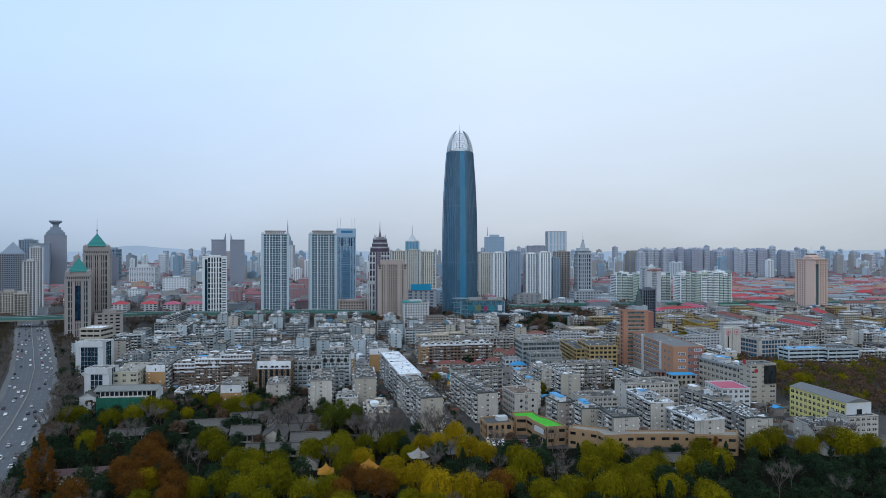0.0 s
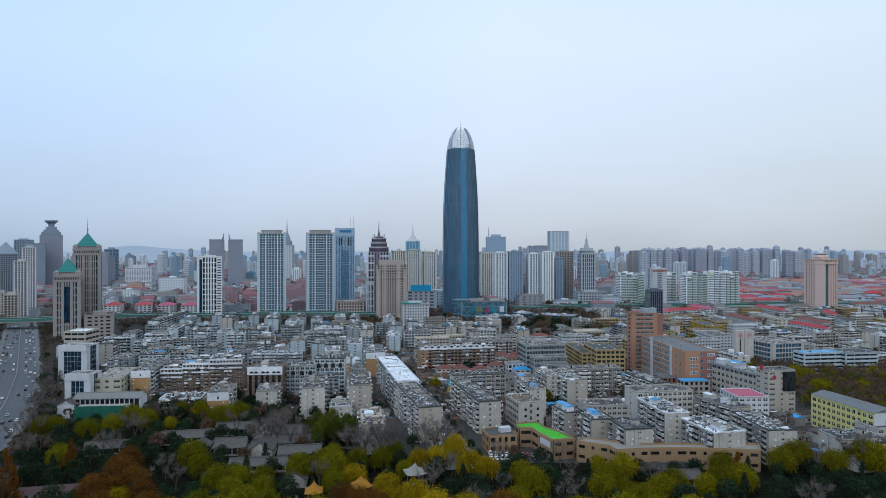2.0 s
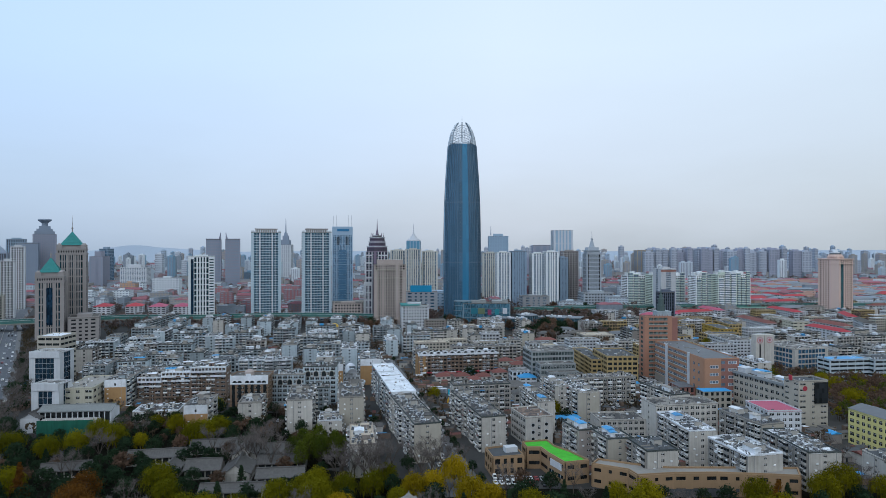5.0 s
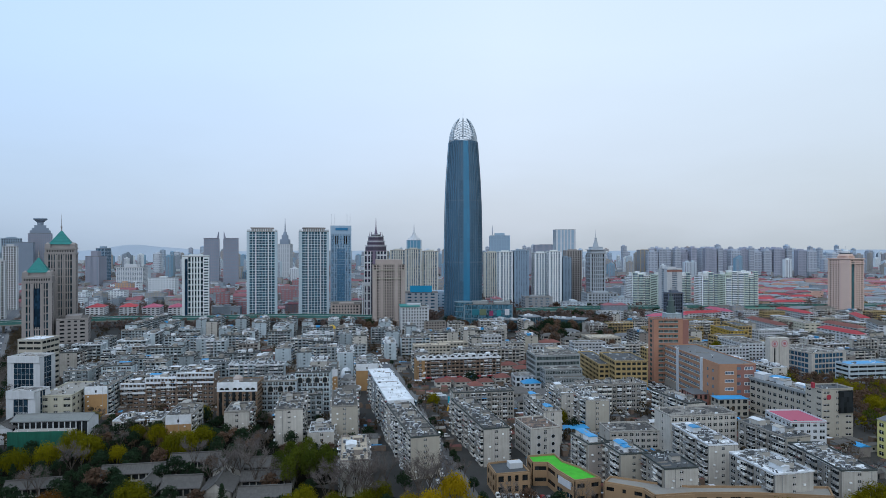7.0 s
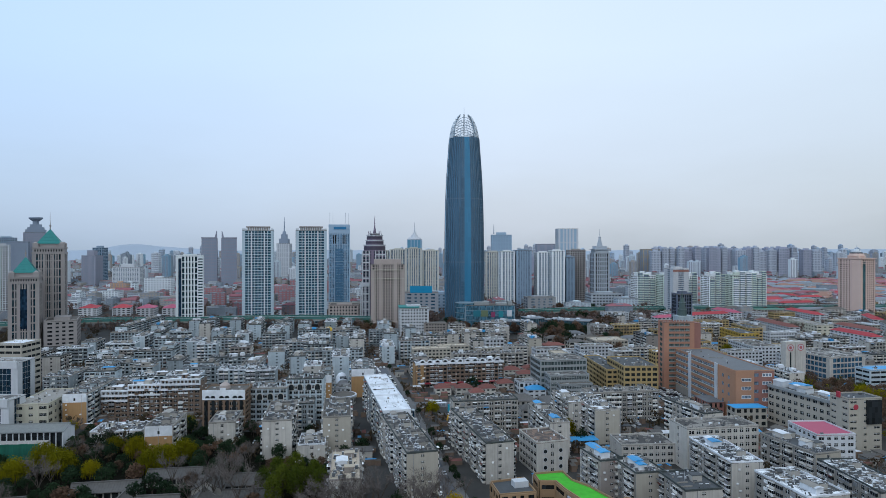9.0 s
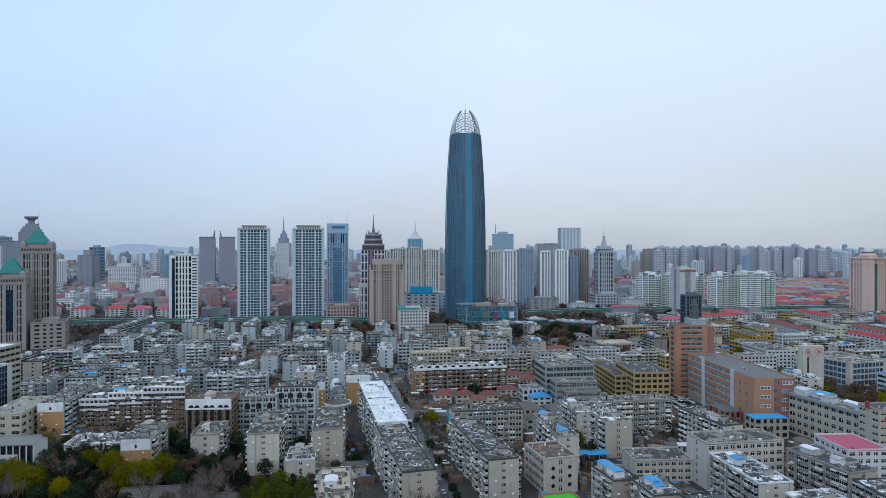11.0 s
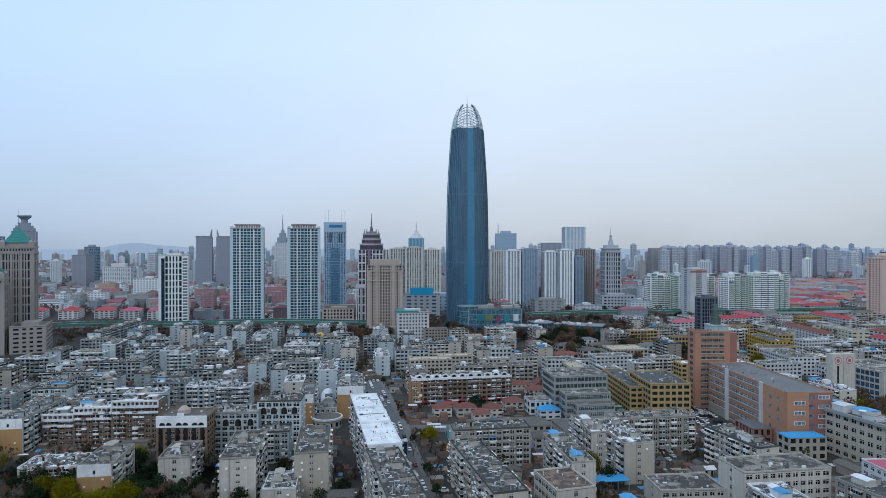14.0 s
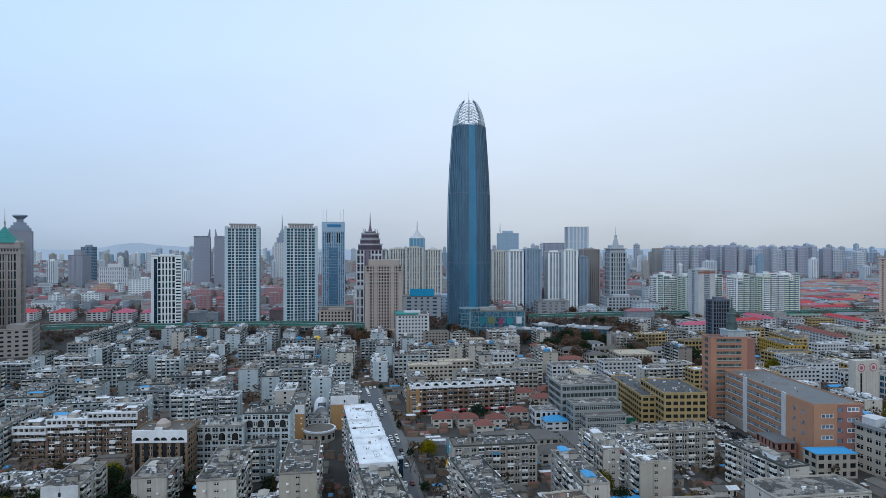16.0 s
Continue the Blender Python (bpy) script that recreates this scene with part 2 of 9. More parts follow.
TAN_WALL = mat("tan_paint", (0.335, 0.20, 0.088), 0.85, vary=0.25, grain=0.3, streak=0.4)
ORANGE_WALL = mat("orange_tile", (0.36, 0.195, 0.118), 0.7, vary=0.2, grain=0.4, streak=0.2)
TOWER_TILE = mat("orange_brown_tile", (0.37, 0.19, 0.125), 0.75, vary=0.2, grain=0.4, streak=0.2)
BRICK_WALL = mat("dull_red_tile", (0.27, 0.13, 0.105), 0.75, vary=0.2, grain=0.4, streak=0.2)
BROWN_WALL = mat("brown_brick", (0.175, 0.125, 0.093), 0.9, vary=0.35, grain=0.5, streak=0.4)
YELLOW_WALL = mat("yellow_paint", (0.60, 0.54, 0.21), 0.85, vary=0.15, grain=0.3, streak=0.35)
OCHRE_WALL = mat("ochre_paint", (0.37, 0.27, 0.12), 0.85, vary=0.2, grain=0.3, streak=0.3)
CREAM_WALL = mat("cream_paint", (0.37, 0.34, 0.285), 0.85, vary=0.2, grain=0.3, streak=0.35)
PINKISH_STONE = mat("pink_stone", (0.37, 0.315, 0.285), 0.8, vary=0.18, grain=0.3, streak=0.2)
TAUPE_STONE = mat("taupe_stone", (0.30, 0.275, 0.265), 0.8, vary=0.16, grain=0.3, streak=0.2)
PLUM_STONE = mat("plum_stone", (0.165, 0.13, 0.185), 0.6, vary=0.2, grain=0.3)
BLUE_GREY = mat("blue_grey_panel", (0.25, 0.335, 0.43), 0.6, vary=0.15, grain=0.3)
SLATE_PANEL = mat("grey_panel", (0.27, 0.285, 0.285), 0.6, vary=0.2, grain=0.3)
ROOF_GREY = mat("bitumen_roof", (0.118, 0.108, 0.096), 0.95, vary=0.45, grain=0.3, big=0.12, bump=0.2, per_object=0.3)
ROOF_DARK = mat("dark_roof", (0.07, 0.075, 0.08), 0.9, vary=0.4, grain=0.4, big=0.12, bump=0.2)
ROOF_SHEET = mat("grey_ribbed_sheet", (0.125, 0.13, 0.138), 0.7, vary=0.3, grain=0.4, big=0.08, streak=0.3)
ROOF_WHITE = mat("white_roof_coating", (0.62, 0.64, 0.67), 0.8, vary=0.36, grain=0.4, big=0.15)


def patchy(name, dark, light, rough=0.9, scale=0.22):
    """Old felt roof with worn white coating left in patches."""
    m = mat(name, light, rough, vary=0.25, grain=0.5, bump=0.15)
    nt = m.node_tree
    L = nt.links.new
    tc = nt.nodes.new("ShaderNodeTexCoord")
    nz = nt.nodes.new("ShaderNodeTexNoise")
    nz.inputs["Scale"].default_value = scale
    nz.inputs["Detail"].default_value = 7
    nz.inputs["Roughness"].default_value = 0.7
    L(tc.outputs["Object"], nz.inputs[0])
    mr = nt.nodes.new("ShaderNodeMapRange")
    mr.inputs["From Min"].default_value = 0.47
    mr.inputs["From Max"].default_value = 0.56
    L(nz.outputs[0], mr.inputs[0])
    old = nt.nodes["Principled BSDF"].inputs["Base Color"].links[0].from_socket
    mx = nt.nodes.new("ShaderNodeMix")
    mx.data_type = "RGBA"
    mx.inputs[6].default_value = (*dark, 1)
    L(mr.outputs[0], mx.inputs[0])
    L(old, mx.inputs[7])
    L(mx.outputs[2], nt.nodes["Principled BSDF"].inputs["Base Color"])
    return m


ROOF_PATCHY = patchy("patched_white_roof", (0.065, 0.064, 0.063), (0.76, 0.78, 0.80))
ROOF_WORN = patchy("worn_felt_roof", (0.055, 0.052, 0.050), (0.25, 0.232, 0.208), scale=0.16)
ROOF_MIXED = patchy("part_coated_felt_roof", (0.085, 0.08, 0.074), (0.36, 0.35, 0.33), scale=0.11)
ROOF_BEIGE = mat("beige_roof", (0.42, 0.36, 0.28), 0.9, vary=0.25, grain=0.4)
ROOF_RED = mat("red_tile_roof", (0.37, 0.045, 0.055), 0.8, vary=0.25, grain=0.5, per_object=0.3)
ROOF_PINK = mat("pink_roof_sheet", (0.36, 0.075, 0.125), 0.7, vary=0.15, grain=0.4)
ROOF_MAROON = mat("brick_red_roof", (0.165, 0.062, 0.050), 0.85, vary=0.45, grain=0.6, per_object=0.2)
ROOF_TILE = mat("grey_clay_tile", (0.105, 0.099, 0.094), 0.9, vary=0.5, grain=0.8, bump=0.4)
ROOF_GREEN = mat("green_turf_roof", (0.065, 0.37, 0.02), 0.9, vary=0.35, grain=0.4, big=0.1)
BLUE_SHEET = mat("blue_steel_sheet", (0.045, 0.26, 0.52), 0.5, vary=0.25, grain=0.4, per_object=0.4)
TEAL_SHEET = mat("teal_netting", (0.011, 0.10, 0.066), 0.8, vary=0.35, grain=0.25, streak=0.5)
TEAL_ROOF = mat("teal_copper_tile", (0.03, 0.205, 0.195), 0.6, vary=0.2, grain=0.3)
STEEL = mat("galvanised_steel", (0.58, 0.60, 0.62), 0.4, 0.4, vary=0.2)
WHITE_FRAME = mat("white_plastic_frame", (0.72, 0.725, 0.72), 0.5, vary=0.2, grain=1.5, per_object=0.35)
GREY_FRAME = mat("weathered_frame", (0.22, 0.225, 0.23), 0.6, vary=0.3, grain=1.5, per_object=0.4)
PARAPET = mat("cream_parapet", (0.62, 0.59, 0.535), 0.8, vary=0.25, grain=0.6, streak=0.3, per_object=0.4)
COPING = mat("dark_green_coping", (0.052, 0.062, 0.060), 0.8, vary=0.3, grain=0.5)
ROOF_RUST = patchy("rusty_felt_roof", (0.075, 0.062, 0.055), (0.20, 0.135, 0.10), scale=0.2)
CONCRETE = mat("concrete", (0.265, 0.248, 0.222), 0.9, vary=0.25, grain=0.4, streak=0.3)
GLASS_DARK = glass("dark_window_glass", (0.018, 0.021, 0.023), 0.25, spec=0.15)
GLASS_BLUE = glass("blue_window_glass", (0.035, 0.085, 0.14), 0.12)
GLASS_NAVY = glass("navy_window_glass", (0.012, 0.028, 0.045), 0.15)
GLASS_PALE = glass("pale_window_glass", (0.13, 0.17, 0.215), 0.15)
GLASS_TEAL = glass("teal_window_glass", (0.04, 0.10, 0.115), 0.15)
PANEL_BLUE = glass("solar_collector", (0.045, 0.047, 0.055), 0.4, cell=(2, 2, 2))


def facade(g, side, w, d, z0, z1, fh, bay, pier, span, m=0, proud=0.3, edge=0.6, bars=None, cols=None, wrap=False, reveal=True):
    """A wall plate with window openings cut through it, in front of the glazed core: one connected sheet with reveals."""
    run = w if side in "FB" else d
    n = cols or max(1, round((run - 2 * edge) / bay))
    step = (run - 2 * edge) / n
    k = max(1, round((z1 - z0) / fh))
    f = (z1 - z0) / k
    us, zs = [-run / 2], [z0]
    for i in range(n):
        a, b = -run / 2 + edge + i * step, -run / 2 + edge + (i + 1) * step
        us += [a + (pier / 2 if i else 0), b - (pier / 2 if i < n - 1 else 0)]
    us.append(run / 2)
    for j in range(k):
        zs += [z0 + j * f + span * 0.6, z0 + (j + 1) * f - span * 0.4]
    zs.append(z1)
    if wrap:
        us[0] -= proud
        us[-1] += proud

    def at(u, z, o):
        return {"F": (u, -d / 2 - o, z), "B": (u, d / 2 + o, z), "L": (-w / 2 - o, u, z), "R": (w / 2 + o, u, z)}[side]

    base, nz = len(g.v), len(zs)
    for o in (proud, 0.0):
        for u in us:
            for z in zs:
                g.v.append(at(u, z, o))
    inner = len(us) * nz

    def vi(i, j, l):
        return base + l * inner + i * nz + j

    for i in range(len(us) - 1):
        for j in range(nz - 1):
            q = [(i, j), (i + 1, j), (i + 1, j + 1), (i, j + 1)]
            if i % 2 == 1 and j % 2 == 1:
                for p, r in zip(q, q[1:] + q[:1]) if reveal else ():
                    g.f.append((vi(*p, 0), vi(*r, 0), vi(*r, 1), vi(*p, 1)))
                    g.m.append(m)
                if bars is not None:
                    um, zm = (us[i] + us[i + 1]) / 2, zs[j] + 0.68 * (zs[j + 1] - zs[j])
                    bars.pane(side, w, d, um - 0.06, um + 0.06, 0.14, zs[j], zs[j + 1])
                    bars.pane(side, w, d, us[i], us[i + 1], 0.12, zm - 0.05, zm + 0.05)
            else:
                g.f.append(tuple(vi(*p, 0) for p in q))
                g.m.append(m)
    for i in () if wrap else (0, len(us) - 1):
        g.f.append((vi(i, 0, 0), vi(i, nz - 1, 0), vi(i, nz - 1, 1), vi(i, 0, 1)))
        g.m.append(m)
    if not wrap:
        g.f.append((vi(0, nz - 1, 0), vi(len(us) - 1, nz - 1, 0), vi(len(us) - 1, nz - 1, 1), vi(0, nz - 1, 1)))
        g.m.append(m)
    return n, step, k, f


# ---- balconies, windows and rooftop gear of the flats ----
def balcony_mesh(kind):
    """One shell: slab, parapet, glazing between frames, and head."""
    g = Geo()
    w, o = 2.95, 1.3
    cuts = [-w / 2, -w / 2 + 0.1, -w / 6 - 0.05, -w / 6 + 0.05, w / 6 - 0.05, w / 6 + 0.05, w / 2 - 0.1, w / 2]
    frame_m = (0, 4, 3, 0, 0)[kind]
    panel = (5, 3, 5, 4, 0)[kind]
    # z, inset, material of the band below it (None: by cut)
    levels = [(-0.14, 0.0, 2), (0.06, 0.0, 2), (0.07, 0.05, 2), (0.98, 0.05, panel), (0.99, -0.03, frame_m), (1.07, -0.03, frame_m)]
    # Open balcony: the shade of its interior is painted as a dark band.
    if kind == 2:
        levels += [(1.08, 0.95, 3), (2.40, 0.95, "dark"), (2.41, 0.0, 3), (2.58, 0.0, 3)]
    else:
        levels += [(1.08, 0.08, frame_m), (2.32, 0.08, "glass"), (2.33, -0.02, frame_m), (2.60, -0.02, frame_m)]
    if kind == 3:
        levels += [(2.61, -0.35, 0), (2.68, -0.35, 0)]
    for z, s, _ in levels:
        g.v += [(-w / 2 + s, 0, z)] + [(max(-w / 2 + s, min(w / 2 - s, u)), -o + s, z) for u in cuts] + [(w / 2 - s, 0, z)]
    n = len(cuts) + 2
    for l in range(1, len(levels)):
        mm = levels[l][2]
        for i in range(n - 1):
            g.f.append(((l - 1) * n + i, (l - 1) * n + i + 1, l * n + i + 1, l * n + i))
            g.m.append((frame_m if i in (1, 3, 5, 7) else 1) if mm == "glass" else 1 if mm == "dark" else mm)
    g.f += [tuple(range((len(levels) - 1) * n, len(levels) * n)), tuple(range(n - 1, -1, -1))]
    g.m += [2, 2]
    return g.mesh("balcony", [WHITE_FRAME, GLASS_DARK, CONCRETE, GREY_WALL, GREY_FRAME, PARAPET])


def heater_meshes():
    """Rooftop solar water heater: a sloping rack of tubes below a steel tank, on a light frame."""
    g = Geo()
    g.face([(-1.0, -1.1, 0.25), (1.0, -1.1, 0.25), (1.0, 0.35, 1.45), (-1.0, 0.35, 1.45)], 1)
    g.face([(-1.0, 0.35, 1.40), (1.0, 0.35, 1.40), (1.0, -1.1, 0.20), (-1.0, -1.1, 0.20)], 1)
    for i in range(5):
        u = -0.9 + 0.45 * i
        g.rod((u, -1.1, 0.30), (u, 0.35, 1.50), 0.022, 3, 0)
    t, f = Geo(), Geo()
    t.rod((-1.05, 0.5, 1.6), (1.05, 0.5, 1.6), 0.2, 8, 0)
    for u in (-0.9, 0.9):
        f.rod((u, 0.6, 0), (u, 0.5, 1.5), 0.04, 4, 0)
        f.rod((u, -1.1, 0), (u, -1.1, 0.3), 0.04, 4, 0)
    return g.mesh("collector", [STEEL, PANEL_BLUE]), t.mesh("tank", [STEEL]), f.mesh("frame", [STEEL])


BALCONIES = [balcony_mesh(i) for i in range(5)]
HEATER, TANK, RACK = heater_meshes()
TURN = {"F": 0, "B": 180, "L": -90, "R": 90}


def on_side(side, w, d, u, z, out=0.0):
    x, y = {"F": (u, -d / 2 - out), "B": (u, d / 2 + out), "L": (-w / 2 - out, u), "R": (w / 2 + out, u)}[side]
    return pose(x, y, z, 0, 0, TURN[side])


# wall, glass, floor height, bay, pier, floor band, roof, words for the label
STYLES = {
    "grey": (GREY_WALL, GLASS_DARK, 2.9, 3.4, 1.4, 1.2, ROOF_GREY, "weathered grey walk-up flats with cluttered roof"),
    "pale": (PALE_WALL, GLASS_DARK, 2.9, 3.4, 1.5, 1.3, ROOF_GREY, "pale grey rendered walk-up flats with cluttered roof"),
    "warm": (WARM_WALL, GLASS_DARK, 2.9, 3.4, 1.5, 1.3, ROOF_GREY, "dull brownish walk-up flats with cluttered roof"),
    "front": (GREY_WALL, GLASS_DARK, 2.9, 3.3, 1.4, 1.3, ROOF_GREY, "grey slab of flats with rows of glazed balconies"),
    "round": (PALE_WALL, GLASS_DARK, 3.6, 3.4, 0.5, 1.8, ROOF_RUST, "pale school block with round windows in its end wall"),
    "slabwhite": (PALE_WALL, GLASS_DARK, 3.4, 3.3, 1.2, 1.6, ROOF_GREY, "pale office slab with paired windows and flat roof"),
    "slabbeige": (CREAM_WALL, GLASS_DARK, 4.4, 4.2, 2.0, 2.4, ROOF_GREY, "stained pale institutional slab with few windows"),
    "screen": (CREAM_WALL, GLASS_DARK, 3.6, 6.0, 4.2, 2.2, ROOF_DARK, "grey stair tower with a large dark billboard"),
    "yellow": (YELLOW_WALL, GLASS_DARK, 3.5, 3.6, 1.3, 1.6, ROOF_GREY, "bright yellow painted school block with grey roof"),
    "white": (WHITE_WALL, GLASS_DARK, 3.3, 3.2, 1.5, 1.6, ROOF_GREY, "white painted low office building with flat roof"),
    "orange": (ORANGE_WALL, GLASS_PALE, 4.2, 4.2, 0.35, 2.0, ROOF_SHEET, "long orange tiled office slab with ribbon windows"),
    "orangetower": (TOWER_TILE, glass("grey_green_pane", (0.075, 0.10, 0.098), 0.15), 3.8, 4.4, 0.3, 1.55, ROOF_DARK, "orange-brown tiled office tower with pale window bands"),
    "mustard": (mat("mustard_paint", (0.40, 0.265, 0.045), 0.85, vary=0.18, grain=0.3, streak=0.3), GLASS_DARK, 3.4, 3.8, 2.2, 1.6, ROOF_DARK, "mustard-yellow painted dormitory with grey flat roof"),
    "ochre": (OCHRE_WALL, GLASS_DARK, 3.6, 3.8, 1.2, 1.7, ROOF_DARK, "ochre painted dormitory with open galleries"),
    "office": (SLATE_PANEL, glass("grey_green_glass", (0.045, 0.06, 0.062), 0.15), 3.8, 2.4, 0.35, 1.7, ROOF_GREY, "grey stepped office building with glass bands"),
    "glasshall": (PALE_WALL, GLASS_BLUE, 4.5, 3.6, 0.6, 1.2, ROOF_GREY, "pale hall with a tall glazed front"),
    "whiteglass": (WHITE_WALL, GLASS_NAVY, 4.0, 3.0, 0.12, 0.16, ROOF_GREY, "white framed office block with dark blue glass"),
    "brown": (BROWN_WALL, GLASS_DARK, 2.9, 3.4, 1.2, 1.4, ROOF_WHITE, "long brown brick flats with white arched attic"),
    "brownwhite": (BROWN_WALL, GLASS_DARK, 2.9, 3.2, 1.2, 1.3, ROOF_WHITE, "brown brick flats under a white painted top storey"),
    "cren": (mat("tan_brick", (0.215, 0.145, 0.095), 0.9, vary=0.25, grain=0.5, streak=0.3), GLASS_DARK, 3.0, 3.0, 1.2, 1.2, ROOF_GREY, "brown block with white attic of arched windows"),
    "arch": (PALE_WALL, GLASS_DARK, 3.1, 3.4, 1.0, 1.2, ROOF_GREY, "grey rendered flats with arched attic windows"),
    "tan": (GREY_WALL, GLASS_DARK, 2.9, 3.4, 1.4, 1.3, ROOF_GREY, "flats with tan painted end wall below a white top"),
    "cream": (CREAM_WALL, GLASS_DARK, 3.3, 3.2, 1.4, 1.6, ROOF_BEIGE, "cream building with a shallow brown roof"),
    "ribbon": (PALE_COOL, GLASS_DARK, 3.6, 7.5, 0.5, 1.9, BLUE_SHEET, "pale office block with long dark window bands"),
    "bands": (CREAM_WALL, GLASS_DARK, 3.9, 5.0, 0.6, 2.4, ROOF_WHITE, "beige-brown office block with dark window bands, white roof"),
    "beigehall": (mat("pale_cream_render", (0.46, 0.435, 0.345), 0.85, vary=0.2, grain=0.3, streak=0.35), GLASS_DARK, 4.0, 5.5, 3.4, 2.4, CONCRETE, "beige hall with small square windows and flat roof"),
}
END_WALLS = ("grey", "warm", "front")
PLAIN = {("slabwhite", "L"), ("slabbeige", "F"), ("round", "F")}
SHED_MATS = [BLUE_SHEET, ROOF_WHITE, CONCRETE, GREY_WALL]


def roof_gear(g, rng, x0, x1, y0, y1, z, dense):
    """Small heaps, tanks, pipes and dividing walls on a flat roof; materials 0 grey, 1 white, 2 steel, 3 dark."""
    area = (x1 - x0) * (y1 - y0)
    for i in range(int(area / 9 * dense)):
        x, y = rng.uniform(x0, x1), rng.uniform(y0, y1)
        k = rng.random()
        if k < 0.35:
            s = rng.uniform(0.12, 0.38)
            g.box(x - s, x + s, y - s * 0.6, y + s * 0.6, z, z + rng.uniform(0.3, 1.0), rng.choice((0, 3, 1, 3)))
        elif k < 0.45:
            g.cone(x, y, z, z + rng.uniform(0.6, 1.2), 0.4, 0.4, 6, rng.choice((1, 2, 2)))
        elif k < 0.85 and dense < 0.5:
            s = rng.uniform(0.3, 0.9)
            g.box(x - s, x + s, y - s * 0.5, y + s * 0.5, z, z + rng.uniform(0.15, 0.9), rng.choice((0, 0, 3, 1)))
        elif k < 0.85:
            s = rng.uniform(0.35, 0.8)
            g.face([(x - s, y - 0.7, z + 0.3), (x + s, y - 0.7, z + 0.3), (x + s, y + 0.5, z + 1.3), (x - s, y + 0.5, z + 1.3)], 3)
            g.rod((x - s - 0.1, y + 0.6, z + 1.4), (x + s + 0.1, y + 0.6, z + 1.4), 0.13, 5, rng.choice((1, 2, 2)))
        else:
            if rng.random() < 0.4:
                a = rng.uniform(0, 3.14)
                L = rng.uniform(0.5, 1.5)
                g.rod((x - L * math.cos(a), y - L * math.sin(a), z + 0.5), (x + L * math.cos(a), y + L * math.sin(a), z + rng.uniform(0.5, 1.6)), 0.06, 4, rng.choice((1, 2, 2)))
            elif rng.random() < 0.5:
                g.box(x - 2.2, x + 2.2, y - 0.1, y + 0.1, z, z + 0.5, 0)
            else:
                g.rod((x, y, z), (x, y, z + rng.uniform(2, 4)), 0.05, 4, 2)


